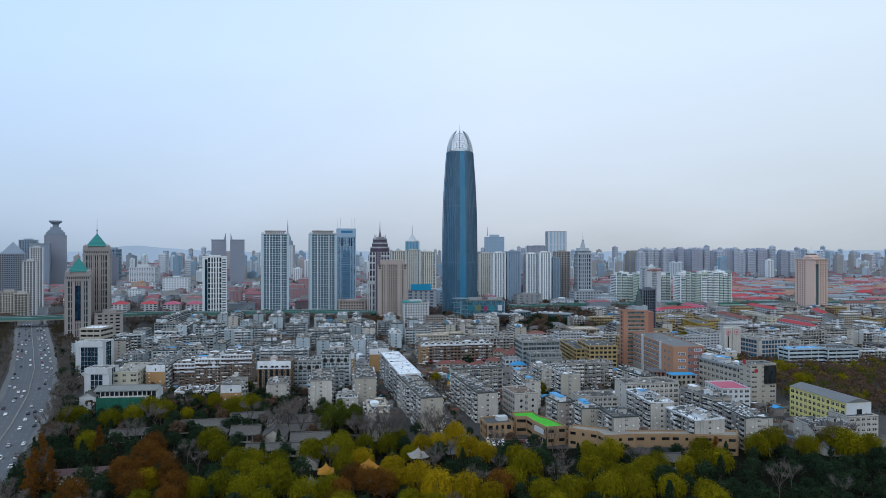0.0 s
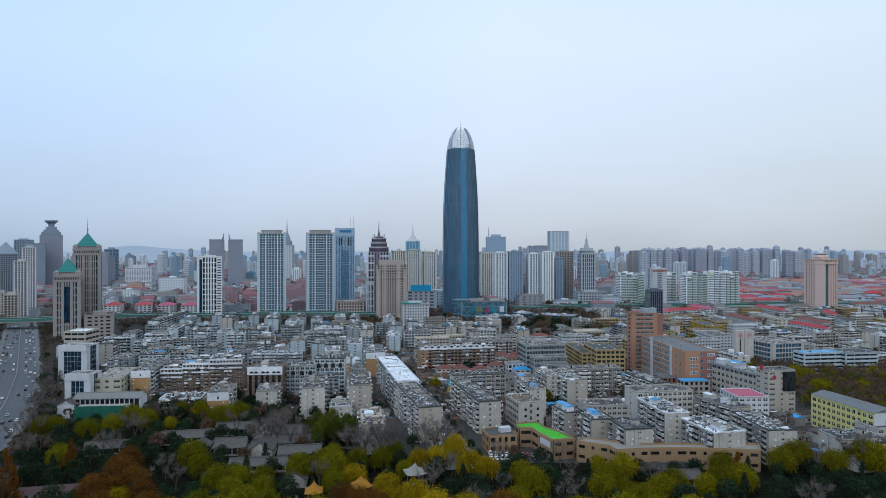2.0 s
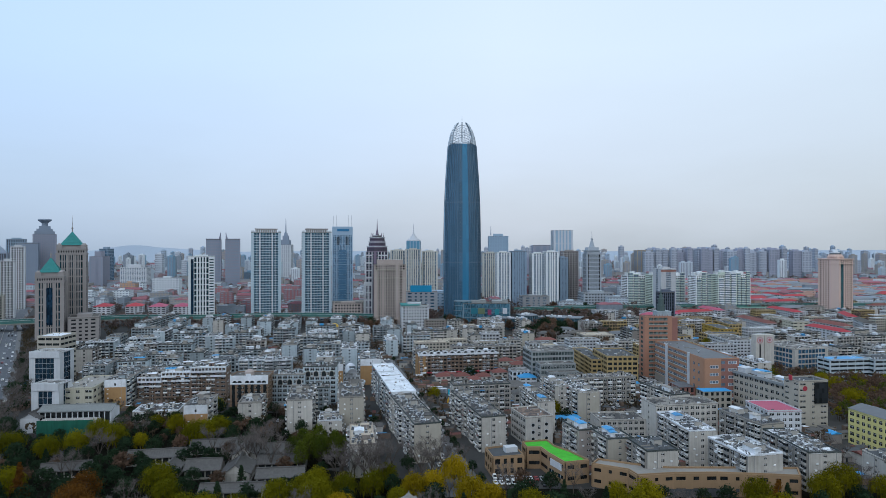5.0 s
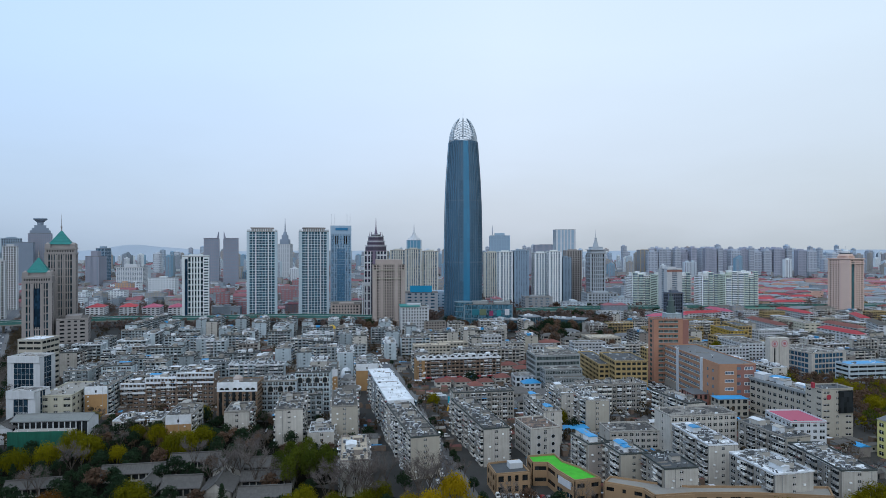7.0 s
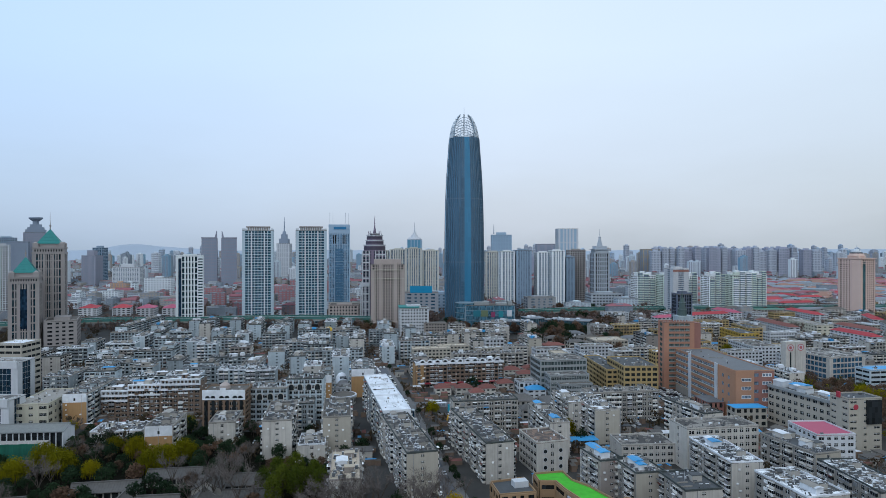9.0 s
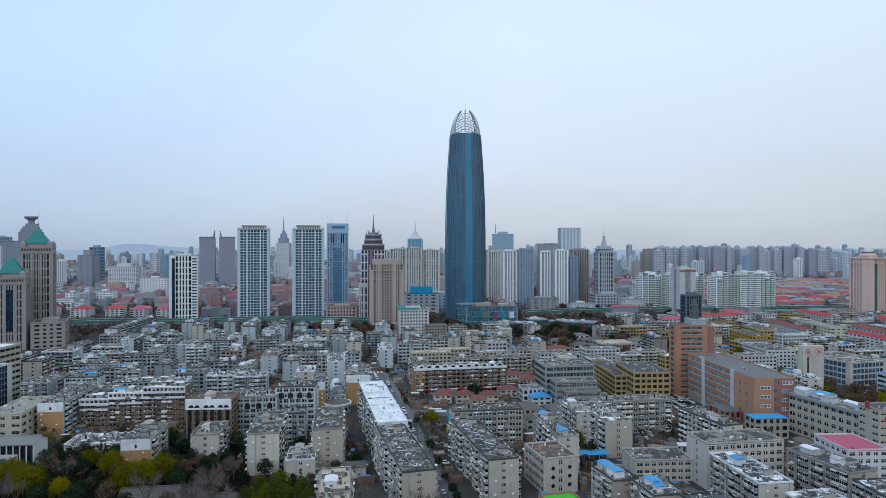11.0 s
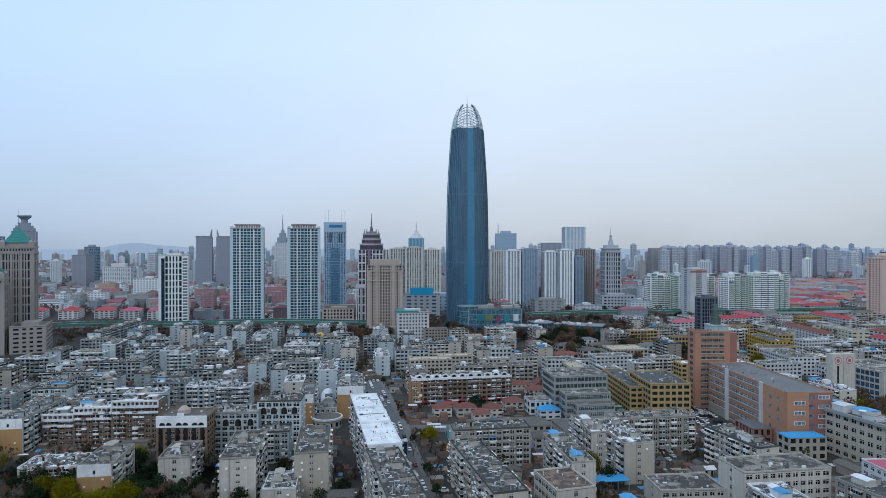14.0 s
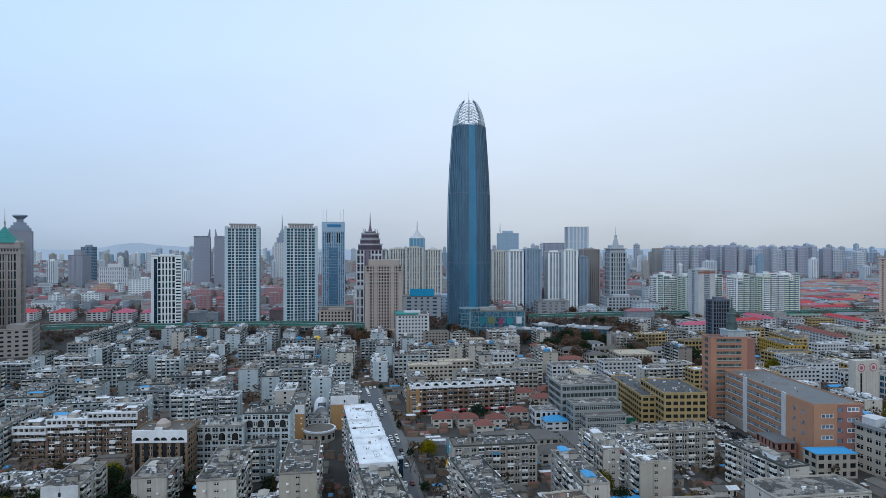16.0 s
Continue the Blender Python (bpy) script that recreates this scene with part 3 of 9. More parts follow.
def block(x, y, w, d, h, rot, style="grey", top="", seed=None, end=None, dense=1.0):
    """One building of the quarter: glazed core, walls with recessed windows, balconies, roof and what is built on it."""
    wall, glz, fh, bay, pier, span, roofm, words = STYLES[style]
    # Farther western blocks take the copies with the bluish cast painted in.
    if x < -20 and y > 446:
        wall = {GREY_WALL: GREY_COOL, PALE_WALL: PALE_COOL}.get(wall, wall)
    rng = random.Random(int(x * 7 + y * 13) if seed is None else seed)
    take(x, y, w, d, rot, 2.0)
    name = {"grey": "apartment_block", "pale": "apartment_block", "warm": "apartment_block", "front": "apartment_block", "brown": "apartment_block",
            "tan": "apartment_block", "brownwhite": "apartment_block", "arch": "apartment_block"}.get(style, "office_building")
    flats = name == "apartment_block"
    near = y < 420
    words = words + {"white": ", patchy white roof", "snow": ", white roof", "blue": ", blue sheds", "dark": ", dark roof", "beige": ", beige roof", "pink": ", pink roof sheet"}.get(top, "")
    r = root(name, x, y, 0, rot, words.replace(" with cluttered roof,", ","), "apartment block" if flats else "building")
    if roofm is ROOF_GREY:
        roofm = rng.choice((ROOF_GREY, ROOF_WORN, ROOF_WORN, ROOF_MIXED))
    roofm = {"white": ROOF_PATCHY, "snow": ROOF_WHITE, "dark": ROOF_DARK, "beige": ROOF_BEIGE, "pink": ROOF_PINK}.get(top, roofm)
    g = Geo()
    g.box(-w / 2 + 0.02, w / 2 - 0.02, -d / 2 + 0.02, d / 2 - 0.02, 0, h - 0.1)
    g.part("glazing", glz, r)
    long_sides = "FB" if w >= d else "LR"
    far_gear, bars = Geo(), Geo()
    skin_ = 4 if style in ("brown", "brownwhite") else rng.choice((4, 7, 7, 7))
    fine = bars if y < 540 and style != "whiteglass" else None
    g = Geo()
    for side in "FBLR":
        run = w if side in "FB" else d
        if style == "orange" and side in "FB":
            facade(g, side, w, d, 0, h, 5.2, 7.0, 2.2, 2.9, 1, edge=1.4, wrap=True)
        elif (style, side) not in PLAIN and (side in long_sides or not flats or run > 20):
            q = 2.5 if side == "B" and not near else 1.0
            n, step, k, f = facade(g, side, w, d, 0, h, fh * q, bay * q, pier, span, bars=None if q > 1 else fine, edge={"whiteglass": 4.2, "glasshall": 3.0, "orangetower": 3.4}.get(style, 0.6), wrap=True, reveal=y < 450)
            if flats and style not in ("arch", "cren") and (side != "B" or near):
                for i in range(n):
                    u = -run / 2 + 0.6 + (i + 0.5) * step
                    if i % 4 == 2:
                        if near:
                            far_gear.on(side, w, d, u + 1.5, u + 1.62, 0.3, 0.42, 0, h, 2)
                            for j in range(k):
                                if rng.random() < 0.6:
                                    a = u + rng.uniform(-1, 1)
                                    far_gear.on(side, w, d, a - 0.42, a + 0.42, 0.3, 0.75, j * f + 0.3, j * f + 0.9, 1)
                        continue
                    main = rng.choice((0, 0, 1, 2, 3))
                    hw = rng.uniform(1.1, 1.5)
                    step_out = rng.uniform(-0.45, 0.28)
                    if rng.random() < 0.22:
                        # a column of plain windows: cages and air units only
                        for j in range(k):
                            if rng.random() < 0.5:
                                a = u + rng.uniform(-0.4, 0.4)
                                far_gear.on(side, w, d, a - 0.9, a + 0.9, 0.3, rng.uniform(0.7, 1.0), j * f + 0.85, j * f + rng.uniform(1.1, 2.4), rng.choice((2, 2, 1)))
                            if rng.random() < 0.5:
                                a = u + rng.choice((-1.2, 1.2))
                                far_gear.on(side, w, d, a - 0.42, a + 0.42, 0.3, 0.75, j * f + 0.2, j * f + 0.85, 1)
                        continue
                    if rng.random() < 0.4:
                        # downpipe and fin wall beside the stack
                        far_gear.on(side, w, d, u - 1.72, u - 1.56, 0.25, rng.uniform(0.5, 1.4), 0, h, rng.choice((4, 4, 2)))
                    for j in range(k):
                        kind = main if rng.random() < 0.72 else rng.choice((0, 0, 1, 2, 3, 3, 4))
                        z = j * f + 0.1
                        if near:
                            put("balcony", BALCONIES[kind], r, on_side(side, w, d, u, z, step_out))
                            if rng.random() < 0.42:
                                o = rng.uniform(1.7, 2.3)
                                far_gear.on(side, w, d, u - rng.uniform(0.8, 1.6), u + rng.uniform(0.8, 1.6), 1.3, o, z + 2.45, z + 2.53, rng.choice((1, 2, 2, 1, 6, 2, 2, 7, 0, 0)))
                            if rng.random() < 0.34:
                                a = u + rng.choice((-1, 1)) * rng.uniform(0.5, 1.6)
                                far_gear.on(side, w, d, a - 0.42, a + 0.42, 1.5, 1.95, z + 0.15, z + 0.8, 1)
                            if rng.random() < 0.3:
                                o = rng.uniform(1.9, 2.6)
                                far_gear.on(side, w, d, u - 1.3, u + 1.3, 1.5, o, z + 1.0, z + 1.06, 2)
                                far_gear.on(side, w, d, u - 1.3, u + 1.3, o - 0.05, o, z + 1.06, z + 1.5, rng.choice((1, 2, 4)))
                        else:
                            o, m0 = rng.uniform(0.8, 1.6), (skin_, skin_, 4, 2, 1)[kind] if rng.random() < 0.8 else rng.choice((1, 2))
                            far_gear.on(side, w, d, u - hw, u + hw, 0.25, o, z, z + 1.0, m0)
                            if rng.random() < 0.3:
                                a = u + rng.choice((-1, 1)) * (hw + 0.45)
                                far_gear.on(side, w, d, a - 0.42, a + 0.42, 0.3, 0.75, z + 0.2, z + 0.85, 1)
                            if rng.random() < 0.16:
                                far_gear.on(side, w, d, u - hw - 0.2, u + hw + 0.2, 0.3, o + 0.5, z + 2.5, z + 2.6, rng.choice((1, 2, 2, 1, 6, 5, 2)))
                            if kind != 2:
                                far_gear.on(side, w, d, u - hw + 0.05, u + hw - 0.05, 0.25, o - 0.06, z + 1.0, z + 2.3, 3)
                                far_gear.on(side, w, d, u - hw, u + hw, 0.25, o, z + 2.3, z + 2.5, rng.choice((1, 2, 4, 4) if style in ("brown", "brownwhite") else (1, 1, 4, 2)))
                            if kind != 2 and y < 600:
                                far_gear.on(side, w, d, u - hw, u + hw, o - 0.06, o + 0.03, z + 0.95, z + 1.1, 1)
                                if y < 600:
                                    far_gear.pane(side, w, d, u - 0.07, u + 0.07, o, z + 1.0, z + 2.3, 1)
        else:
            # plain end wall with a column of small windows let into it
            facade(g, side, w, d, 0, h, fh, 1.6, 0, 1.7, edge=(run - 1.5) / 2, bars=fine, cols=1, m=1, wrap=True)
    # cages, air units and pipes hung on the end walls
    if flats and y < 560:
        for side in "FB" if w < d else "LR":
            run = min(w, d)
            for j in range(int(h / fh)):
                for u in (-run * 0.3, run * 0.28):
                    if rng.random() < 0.35:
                        u1 = u + rng.uniform(-0.8, 0.8)
                        far_gear.on(side, w, d, u1 - 0.45, u1 + 0.45, 0.3, 0.8, j * fh + 0.6, j * fh + 1.25, 1)
            u = rng.uniform(-run * 0.4, run * 0.4)
            far_gear.on(side, w, d, u - 0.08, u + 0.08, 0.3, 0.45, 0, h, 2)
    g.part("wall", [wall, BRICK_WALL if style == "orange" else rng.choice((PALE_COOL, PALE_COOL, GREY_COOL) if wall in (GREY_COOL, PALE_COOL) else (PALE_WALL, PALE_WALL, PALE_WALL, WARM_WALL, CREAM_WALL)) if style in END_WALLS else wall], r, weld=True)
    bars.part("window_lattice", WHITE_FRAME, r, kind="stuff")
    if style == "tan":
        e = Geo()
        e.on("F", w, d, -w / 2, w / 2, 0.3, 0.42, 0, h - 4.2, 0)
        e.on("F", w, d, -w / 2, w / 2, 0.3, 0.44, h - 4.2, h + 0.9, 1)
        e.box(-0.5, 0.5, -d / 2 - 0.47, -d / 2 - 0.44, h - 3.2, h - 1.6, 2)
        e.part("end_wall", [TAN_WALL, ROOF_WHITE, GLASS_DARK], r, "tan painted end wall with white top")
    # roof slab with parapet
    g = Geo()
    g.box(-w / 2 - 0.3, w / 2 + 0.3, -d / 2 - 0.3, d / 2 + 0.3, h - 0.1, h + 0.15, 0)
    for a in "FB":
        g.on(a, w, d, -w / 2 - 0.35, w / 2 + 0.35, 0.1, 0.38, h + 0.15, h + 0.8, 1)
    for a in "LR":
        g.on(a, w, d, -d / 2 - 0.1, d / 2 + 0.1, 0.1, 0.38, h + 0.15, h + 0.8, 1)
    para = ROOF_WHITE if top == "snow" or top == "white" and rng.random() < 0.5 else rng.choice((wall, COPING, COPING, CONCRETE)) if flats else wall
    g.part("roof", [roofm, para], r)
    z = h + 0.15
    gear = Geo()
    run = max(w, d)
    horizontal = w >= d
    if flats:
        n = max(1, round(run / 16)) if top != "snow" else 0
        for i in range(n):
            c = -run / 2 + (i + 0.5) * run / n
            px, py = (c, min(w, d) * 0.15) if horizontal else (min(w, d) * 0.15, c)
            if y > 560:
                gear.box(px - 1.7, px + 1.7, py - 1.8, py + 1.8, z, z + rng.uniform(2.0, 2.8), rng.choice((0, 0, 1)))
                continue
            e = Geo()
            e.box(-1.5, 1.5, -2.0, 2.0, 0, 2.3, 0)
            e.box(-1.7, 1.7, -2.2, 2.2, 2.3, 2.5, 1)
            e.box(-0.5, 0.5, -2.04, -2.0, 0.1, 2.0, 2)
            e.part("stair_head", [wall, roofm, GLASS_DARK], r, m=pose(px, py, z, 0, 0, 0 if horizontal else 90))
        sheds = 3 if top == "blue" else 0 if top == "snow" else rng.choice((0, 0, 1, 1, 2))
        for i in range(sheds):
            c = rng.uniform(-run / 2 + 4, run / 2 - 4) if run > 9 else 0
            if top == "blue" and i == 0:
                c = -run / 2 + 5 if not horizontal else 0
            L, W = rng.uniform(4, 7.5), rng.uniform(3, 4.5)
            if y > 640:
                px, py = (c, -min(w, d) * 0.15) if horizontal else (-min(w, d) * 0.12, c)
                gear.box(px - L / 3, px + L / 3, py - W / 2, py + W / 2, z, z + 2.4, rng.choice((1, 1, 2, 0, 0, 4)))
                continue
            e = Geo()
            hh = rng.uniform(2.0, 2.6)
            e.box(-L / 2, L / 2, -W / 2, W / 2, 0, hh, 1)
            e.box(-L / 2 + 0.8, -L / 2 + 2.2, -W / 2 - 0.03, -W / 2, 0.9, 1.9, 2)
            e.gable(-L / 2, L / 2, -W / 2, W / 2, hh, hh + 0.5, 0, 0.3)
            sm = BLUE_SHEET if (top == "blue" and i < 2 or rng.random() < 0.06) else rng.choice(SHED_MATS[1:])
            px, py = (c, -min(w, d) * 0.15) if horizontal else (-min(w, d) * 0.12, c)
            e.part("roof_shed", [sm, rng.choice((ROOF_WHITE, CONCRETE, PALE_WALL)), GLASS_DARK], r, "sheet-roofed rooftop shed", m=pose(px, py, z, 0, 0, 0 if horizontal else 90))
        if near:
            for i in range(int(run / 4.5)):
                if rng.random() < 0.5:
                    c = -run / 2 + 2 + i * 4.5
                    o = rng.uniform(-min(w, d) / 2 + 1.6, min(w, d) / 2 - 1.6)
                    px, py = (c, o) if horizontal else (o, c)
                    a = radians(rot)
                    hx, hy = x + px * math.cos(a) - py * math.sin(a), y + px * math.sin(a) + py * math.cos(a)
                    HEATERS.append((hx, hy, z, rng.uniform(-15, 15)))
    g = gear
    roof_gear(g, rng, -w / 2 + 0.9, w / 2 - 0.9, -d / 2 + 0.9, d / 2 - 0.9, z, dense * (0.25 if top == "snow" else 1.6 if flats else 0.4))
    if top == "snow":
        g.box(-w / 2 + 0.6, w / 2 - 0.6, 3.6, 4.0, z, z + 0.35, 0)
        # coating left bare along seams and round patches
        for i in range(int(w * d / 260)):
            u, v = rng.uniform(-w / 2 + 1, w / 2 - 2.5), rng.uniform(-d / 2 + 1, d / 2 - 2.5)
            g.box(u, u + rng.uniform(0.4, 1.8), v, v + rng.uniform(0.3, 1.5), z, z + 0.012, 3)
    n = len(g.v)
    g.v += far_gear.v
    g.f += [tuple(n + i for i in f) for f in far_gear.f]
    g.m += [5 + i for i in far_gear.m]
    g.part("clutter", [CONCRETE, ROOF_WHITE, STEEL, ROOF_DARK, BLUE_SHEET, GREY_WALL, WHITE_FRAME, GREY_FRAME, GLASS_DARK, wall, BLUE_SHEET, ROOF_MAROON, PARAPET], r, kind="stuff")
    return r, rng


HEATERS = []


# ---- ground, roads and streets ----
SOIL = mat("city_ground", (0.042, 0.040, 0.037), 0.95, vary=0.5, grain=0.08, big=0.012, bump=0.1)
ASPHALT = mat("asphalt", (0.096, 0.102, 0.114), 0.9, vary=0.25, grain=0.3, big=0.03)
PAVING = mat("paving", (0.13, 0.128, 0.126), 0.9, vary=0.25, grain=0.4)
LINE = mat("road_paint", (0.24, 0.24, 0.235), 0.9, vary=0.4, grain=0.6)
# Shade between the trees is put into this near-black floor colour.
PARK = mat("shaded_park_floor", (0.012, 0.012, 0.009), 0.95, spec=0.0, vary=0.5, grain=0.15, big=0.03, bump=0.3)

g = Geo()
N = 40
for i in range(N):
    for j in range(N):
        x0, x1 = -5000 + 10000 * i / N, -5000 + 10000 * (i + 1) / N
        y0, y1 = -1500 + 8000 * j / N, -1500 + 8000 * (j + 1) / N
        g.face([(x0, y0, 0), (x1, y0, 0), (x1, y1, 0), (x0, y1, 0)])
tagged(g.part("ground", SOIL), "grey-brown city ground between the buildings", "ground", kind="structure")


def strip(pts, half, z0, z1):
    """A ribbon along a line of points, with thickness."""
    g = Geo()
    P = [Vector(p) for p in pts]
    L, R = [], []
    for i, p in enumerate(P):
        t = (P[min(i + 1, len(P) - 1)] - P[max(i - 1, 0)]).normalized()
        n = Vector((-t.y, t.x))
        hw = half[i] if isinstance(half, (list, tuple)) else half
        L.append(p + n * hw)
        R.append(p - n * hw)
    for i in range(len(P) - 1):
        a, b, c, d = R[i], R[i + 1], L[i + 1], L[i]
        g.face([(*a, z1), (*b, z1), (*c, z1), (*d, z1)])
        g.face([(*a, z0), (*b, z0), (*b, z1), (*a, z1)])
        g.face([(*c, z0), (*d, z0), (*d, z1), (*c, z1)])
    return g


def along(pts, step):
    """Points and headings at even steps along a line."""
    out, P, carry = [], [Vector(p) for p in pts], 0.0
    for a, b in zip(P, P[1:]):
        L = (b - a).length
        t = (b - a) / L
        s = carry
        while s < L:
            out.append((a + t * s, math.degrees(math.atan2(t.y, t.x))))
            s += step
        carry = s - L
    return out


def offset(pts, o):
    P = [Vector(p) for p in pts]
    out = []
    for i, p in enumerate(P):
        t = (P[min(i + 1, len(P) - 1)] - P[max(i - 1, 0)]).normalized()
        out.append((p.x - t.y * o, p.y + t.x * o))
    return out


AVENUE = [(-160, 150), (-222, 290), (-262, 370), (-303, 445), (-362, 540), (-430, 640), (-492, 730), (-560, 830), (-640, 950), (-760, 1150)]
STREET = [(12, 318), (4, 355), (-10, 420), (-28, 510), (-50, 605), (-57, 635)]
CROSS = [(-30, 512), (10, 512), (60, 520), (110, 520)]


def lay_road(name, pts, half, label, z=0.19):
    tagged(strip(pts, half + 3.5, 0, z - 0.04).part("pavement", PAVING), "grey paved footway along the street", "pavement", kind="structure")
    tagged(strip(pts, half, 0, z).part(name, ASPHALT), label, "road", kind="structure")
    for p, a in along(pts, 6):
        take(p.x, p.y, 7, 2 * half + 5, a)


lay_road("road", AVENUE, 15, "wide grey asphalt avenue with several lanes")
lay_road("road", STREET, 6.2, "narrow asphalt street between the flats")
lay_road("road", CROSS, 4.0, "short asphalt side street", 0.14)
g = Geo()
for o in (-11.5, -8, -4.5, 4.5, 8, 11.5):
    for p, a in along(offset(AVENUE, o), 12):
        m = pose(p.x, p.y, 0.194, 0, 0, a)
        g.face([m @ Vector(c) for c in ((-2.5, -0.09, 0), (2.5, -0.09, 0), (2.5, 0.09, 0), (-2.5, 0.09, 0))])
for o in (-14.6, 14.6):
    e = strip(offset(AVENUE, o), 0.09, 0.19, 0.194)
    n = len(g.v)
    g.v += e.v
    g.f += [tuple(n + i for i in f) for f in e.f]
    g.m += e.m
tagged(g.part("lane_lines", LINE), "worn white lane lines on the avenue", "road marking", kind="structure")
e = strip(AVENUE, 0.35, 0.19, 0.45)
tagged(e.part("median", CONCRETE), "low concrete median of the avenue", "median", kind="structure")
g = Geo()
for p, a in along(AVENUE, 3.0):
    if 240 < p.y < 900:
        m = pose(p.x, p.y, 0.45, 0, 0, a)
        for u0, u1, z0, z1 in ((-0.05, 0.05, 0, 1.1), (-1.5, 1.5, 0.95, 1.05), (-1.5, 1.5, 0.4, 0.48)):
            n = len(g.v)
            b = Geo()
            b.box(u0, u1, -0.05, 0.05, z0, z1)
            g.v += [tuple(m @ Vector(v)) for v in b.v]
            g.f += [tuple(n + i for i in f) for f in b.f]
            g.m += b.m
tagged(g.part("median_fence", GREY_FRAME), "grey railing along the road's median", "fence", kind="stuff")

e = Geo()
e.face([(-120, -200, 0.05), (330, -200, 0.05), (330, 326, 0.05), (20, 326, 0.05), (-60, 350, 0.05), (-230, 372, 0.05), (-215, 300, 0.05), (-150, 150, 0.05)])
tagged(e.part("park_ground", PARK), "leaf-strewn park floor with tree shade darkened into its colour", "ground", kind="structure")

# Second sheet of the shade-darkened floor, around the old houses.
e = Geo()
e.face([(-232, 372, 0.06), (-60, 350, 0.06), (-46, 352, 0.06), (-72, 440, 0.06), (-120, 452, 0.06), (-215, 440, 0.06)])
tagged(e.part("garden_ground", PARK), "planted garden floor by the old houses, shade darkened into its colour", "ground", kind="structure")

# ---- the elevated expressway that crosses behind the quarter ----
BARRIER = mat("green_noise_barrier", (0.05, 0.155, 0.135), 0.5, vary=0.3, grain=0.2)
VIA_WEST = [(-900, 800), (-700, 812), (-560, 833), (-440, 890), (-330, 893), (-250, 916), (-180, 920), (-100, 905), (-75, 905)]
VIA_EAST = [(112, 1000), (205, 1032), (420, 1062), (900, 1100)]


def viaduct(line):
    via = root("viaduct", 0, 0, 0, 0, "elevated concrete expressway with green noise barriers", "viaduct", kind="structure")
    strip(line, 11, 9.0, 10.6).part("deck", CONCRETE, via)
    strip(line, 10.4, 10.6, 10.65).part("road_surface", ASPHALT, via)
    for o in (-10.8, 10.8):
        strip(offset(line, o), 0.12, 10.6, 14.0).part("noise_barrier", BARRIER, via, "green translucent noise barrier")
        strip(offset(line, o), 0.3, 14.0, 14.25).part("barrier_cap", STEEL, via)
    for p, a in along(line, 32):
        e = Geo()
        e.box(-1.2, 1.2, -1.6, 1.6, 0, 7.6)
        e.box(-1.4, 1.4, -8.5, 8.5, 7.6, 9.0)
        e.part("pier", CONCRETE, via, m=pose(p.x, p.y, 0, 0, 0, a))
        take(p.x, p.y, 34, 30, a)


viaduct(VIA_WEST)
viaduct(VIA_EAST)


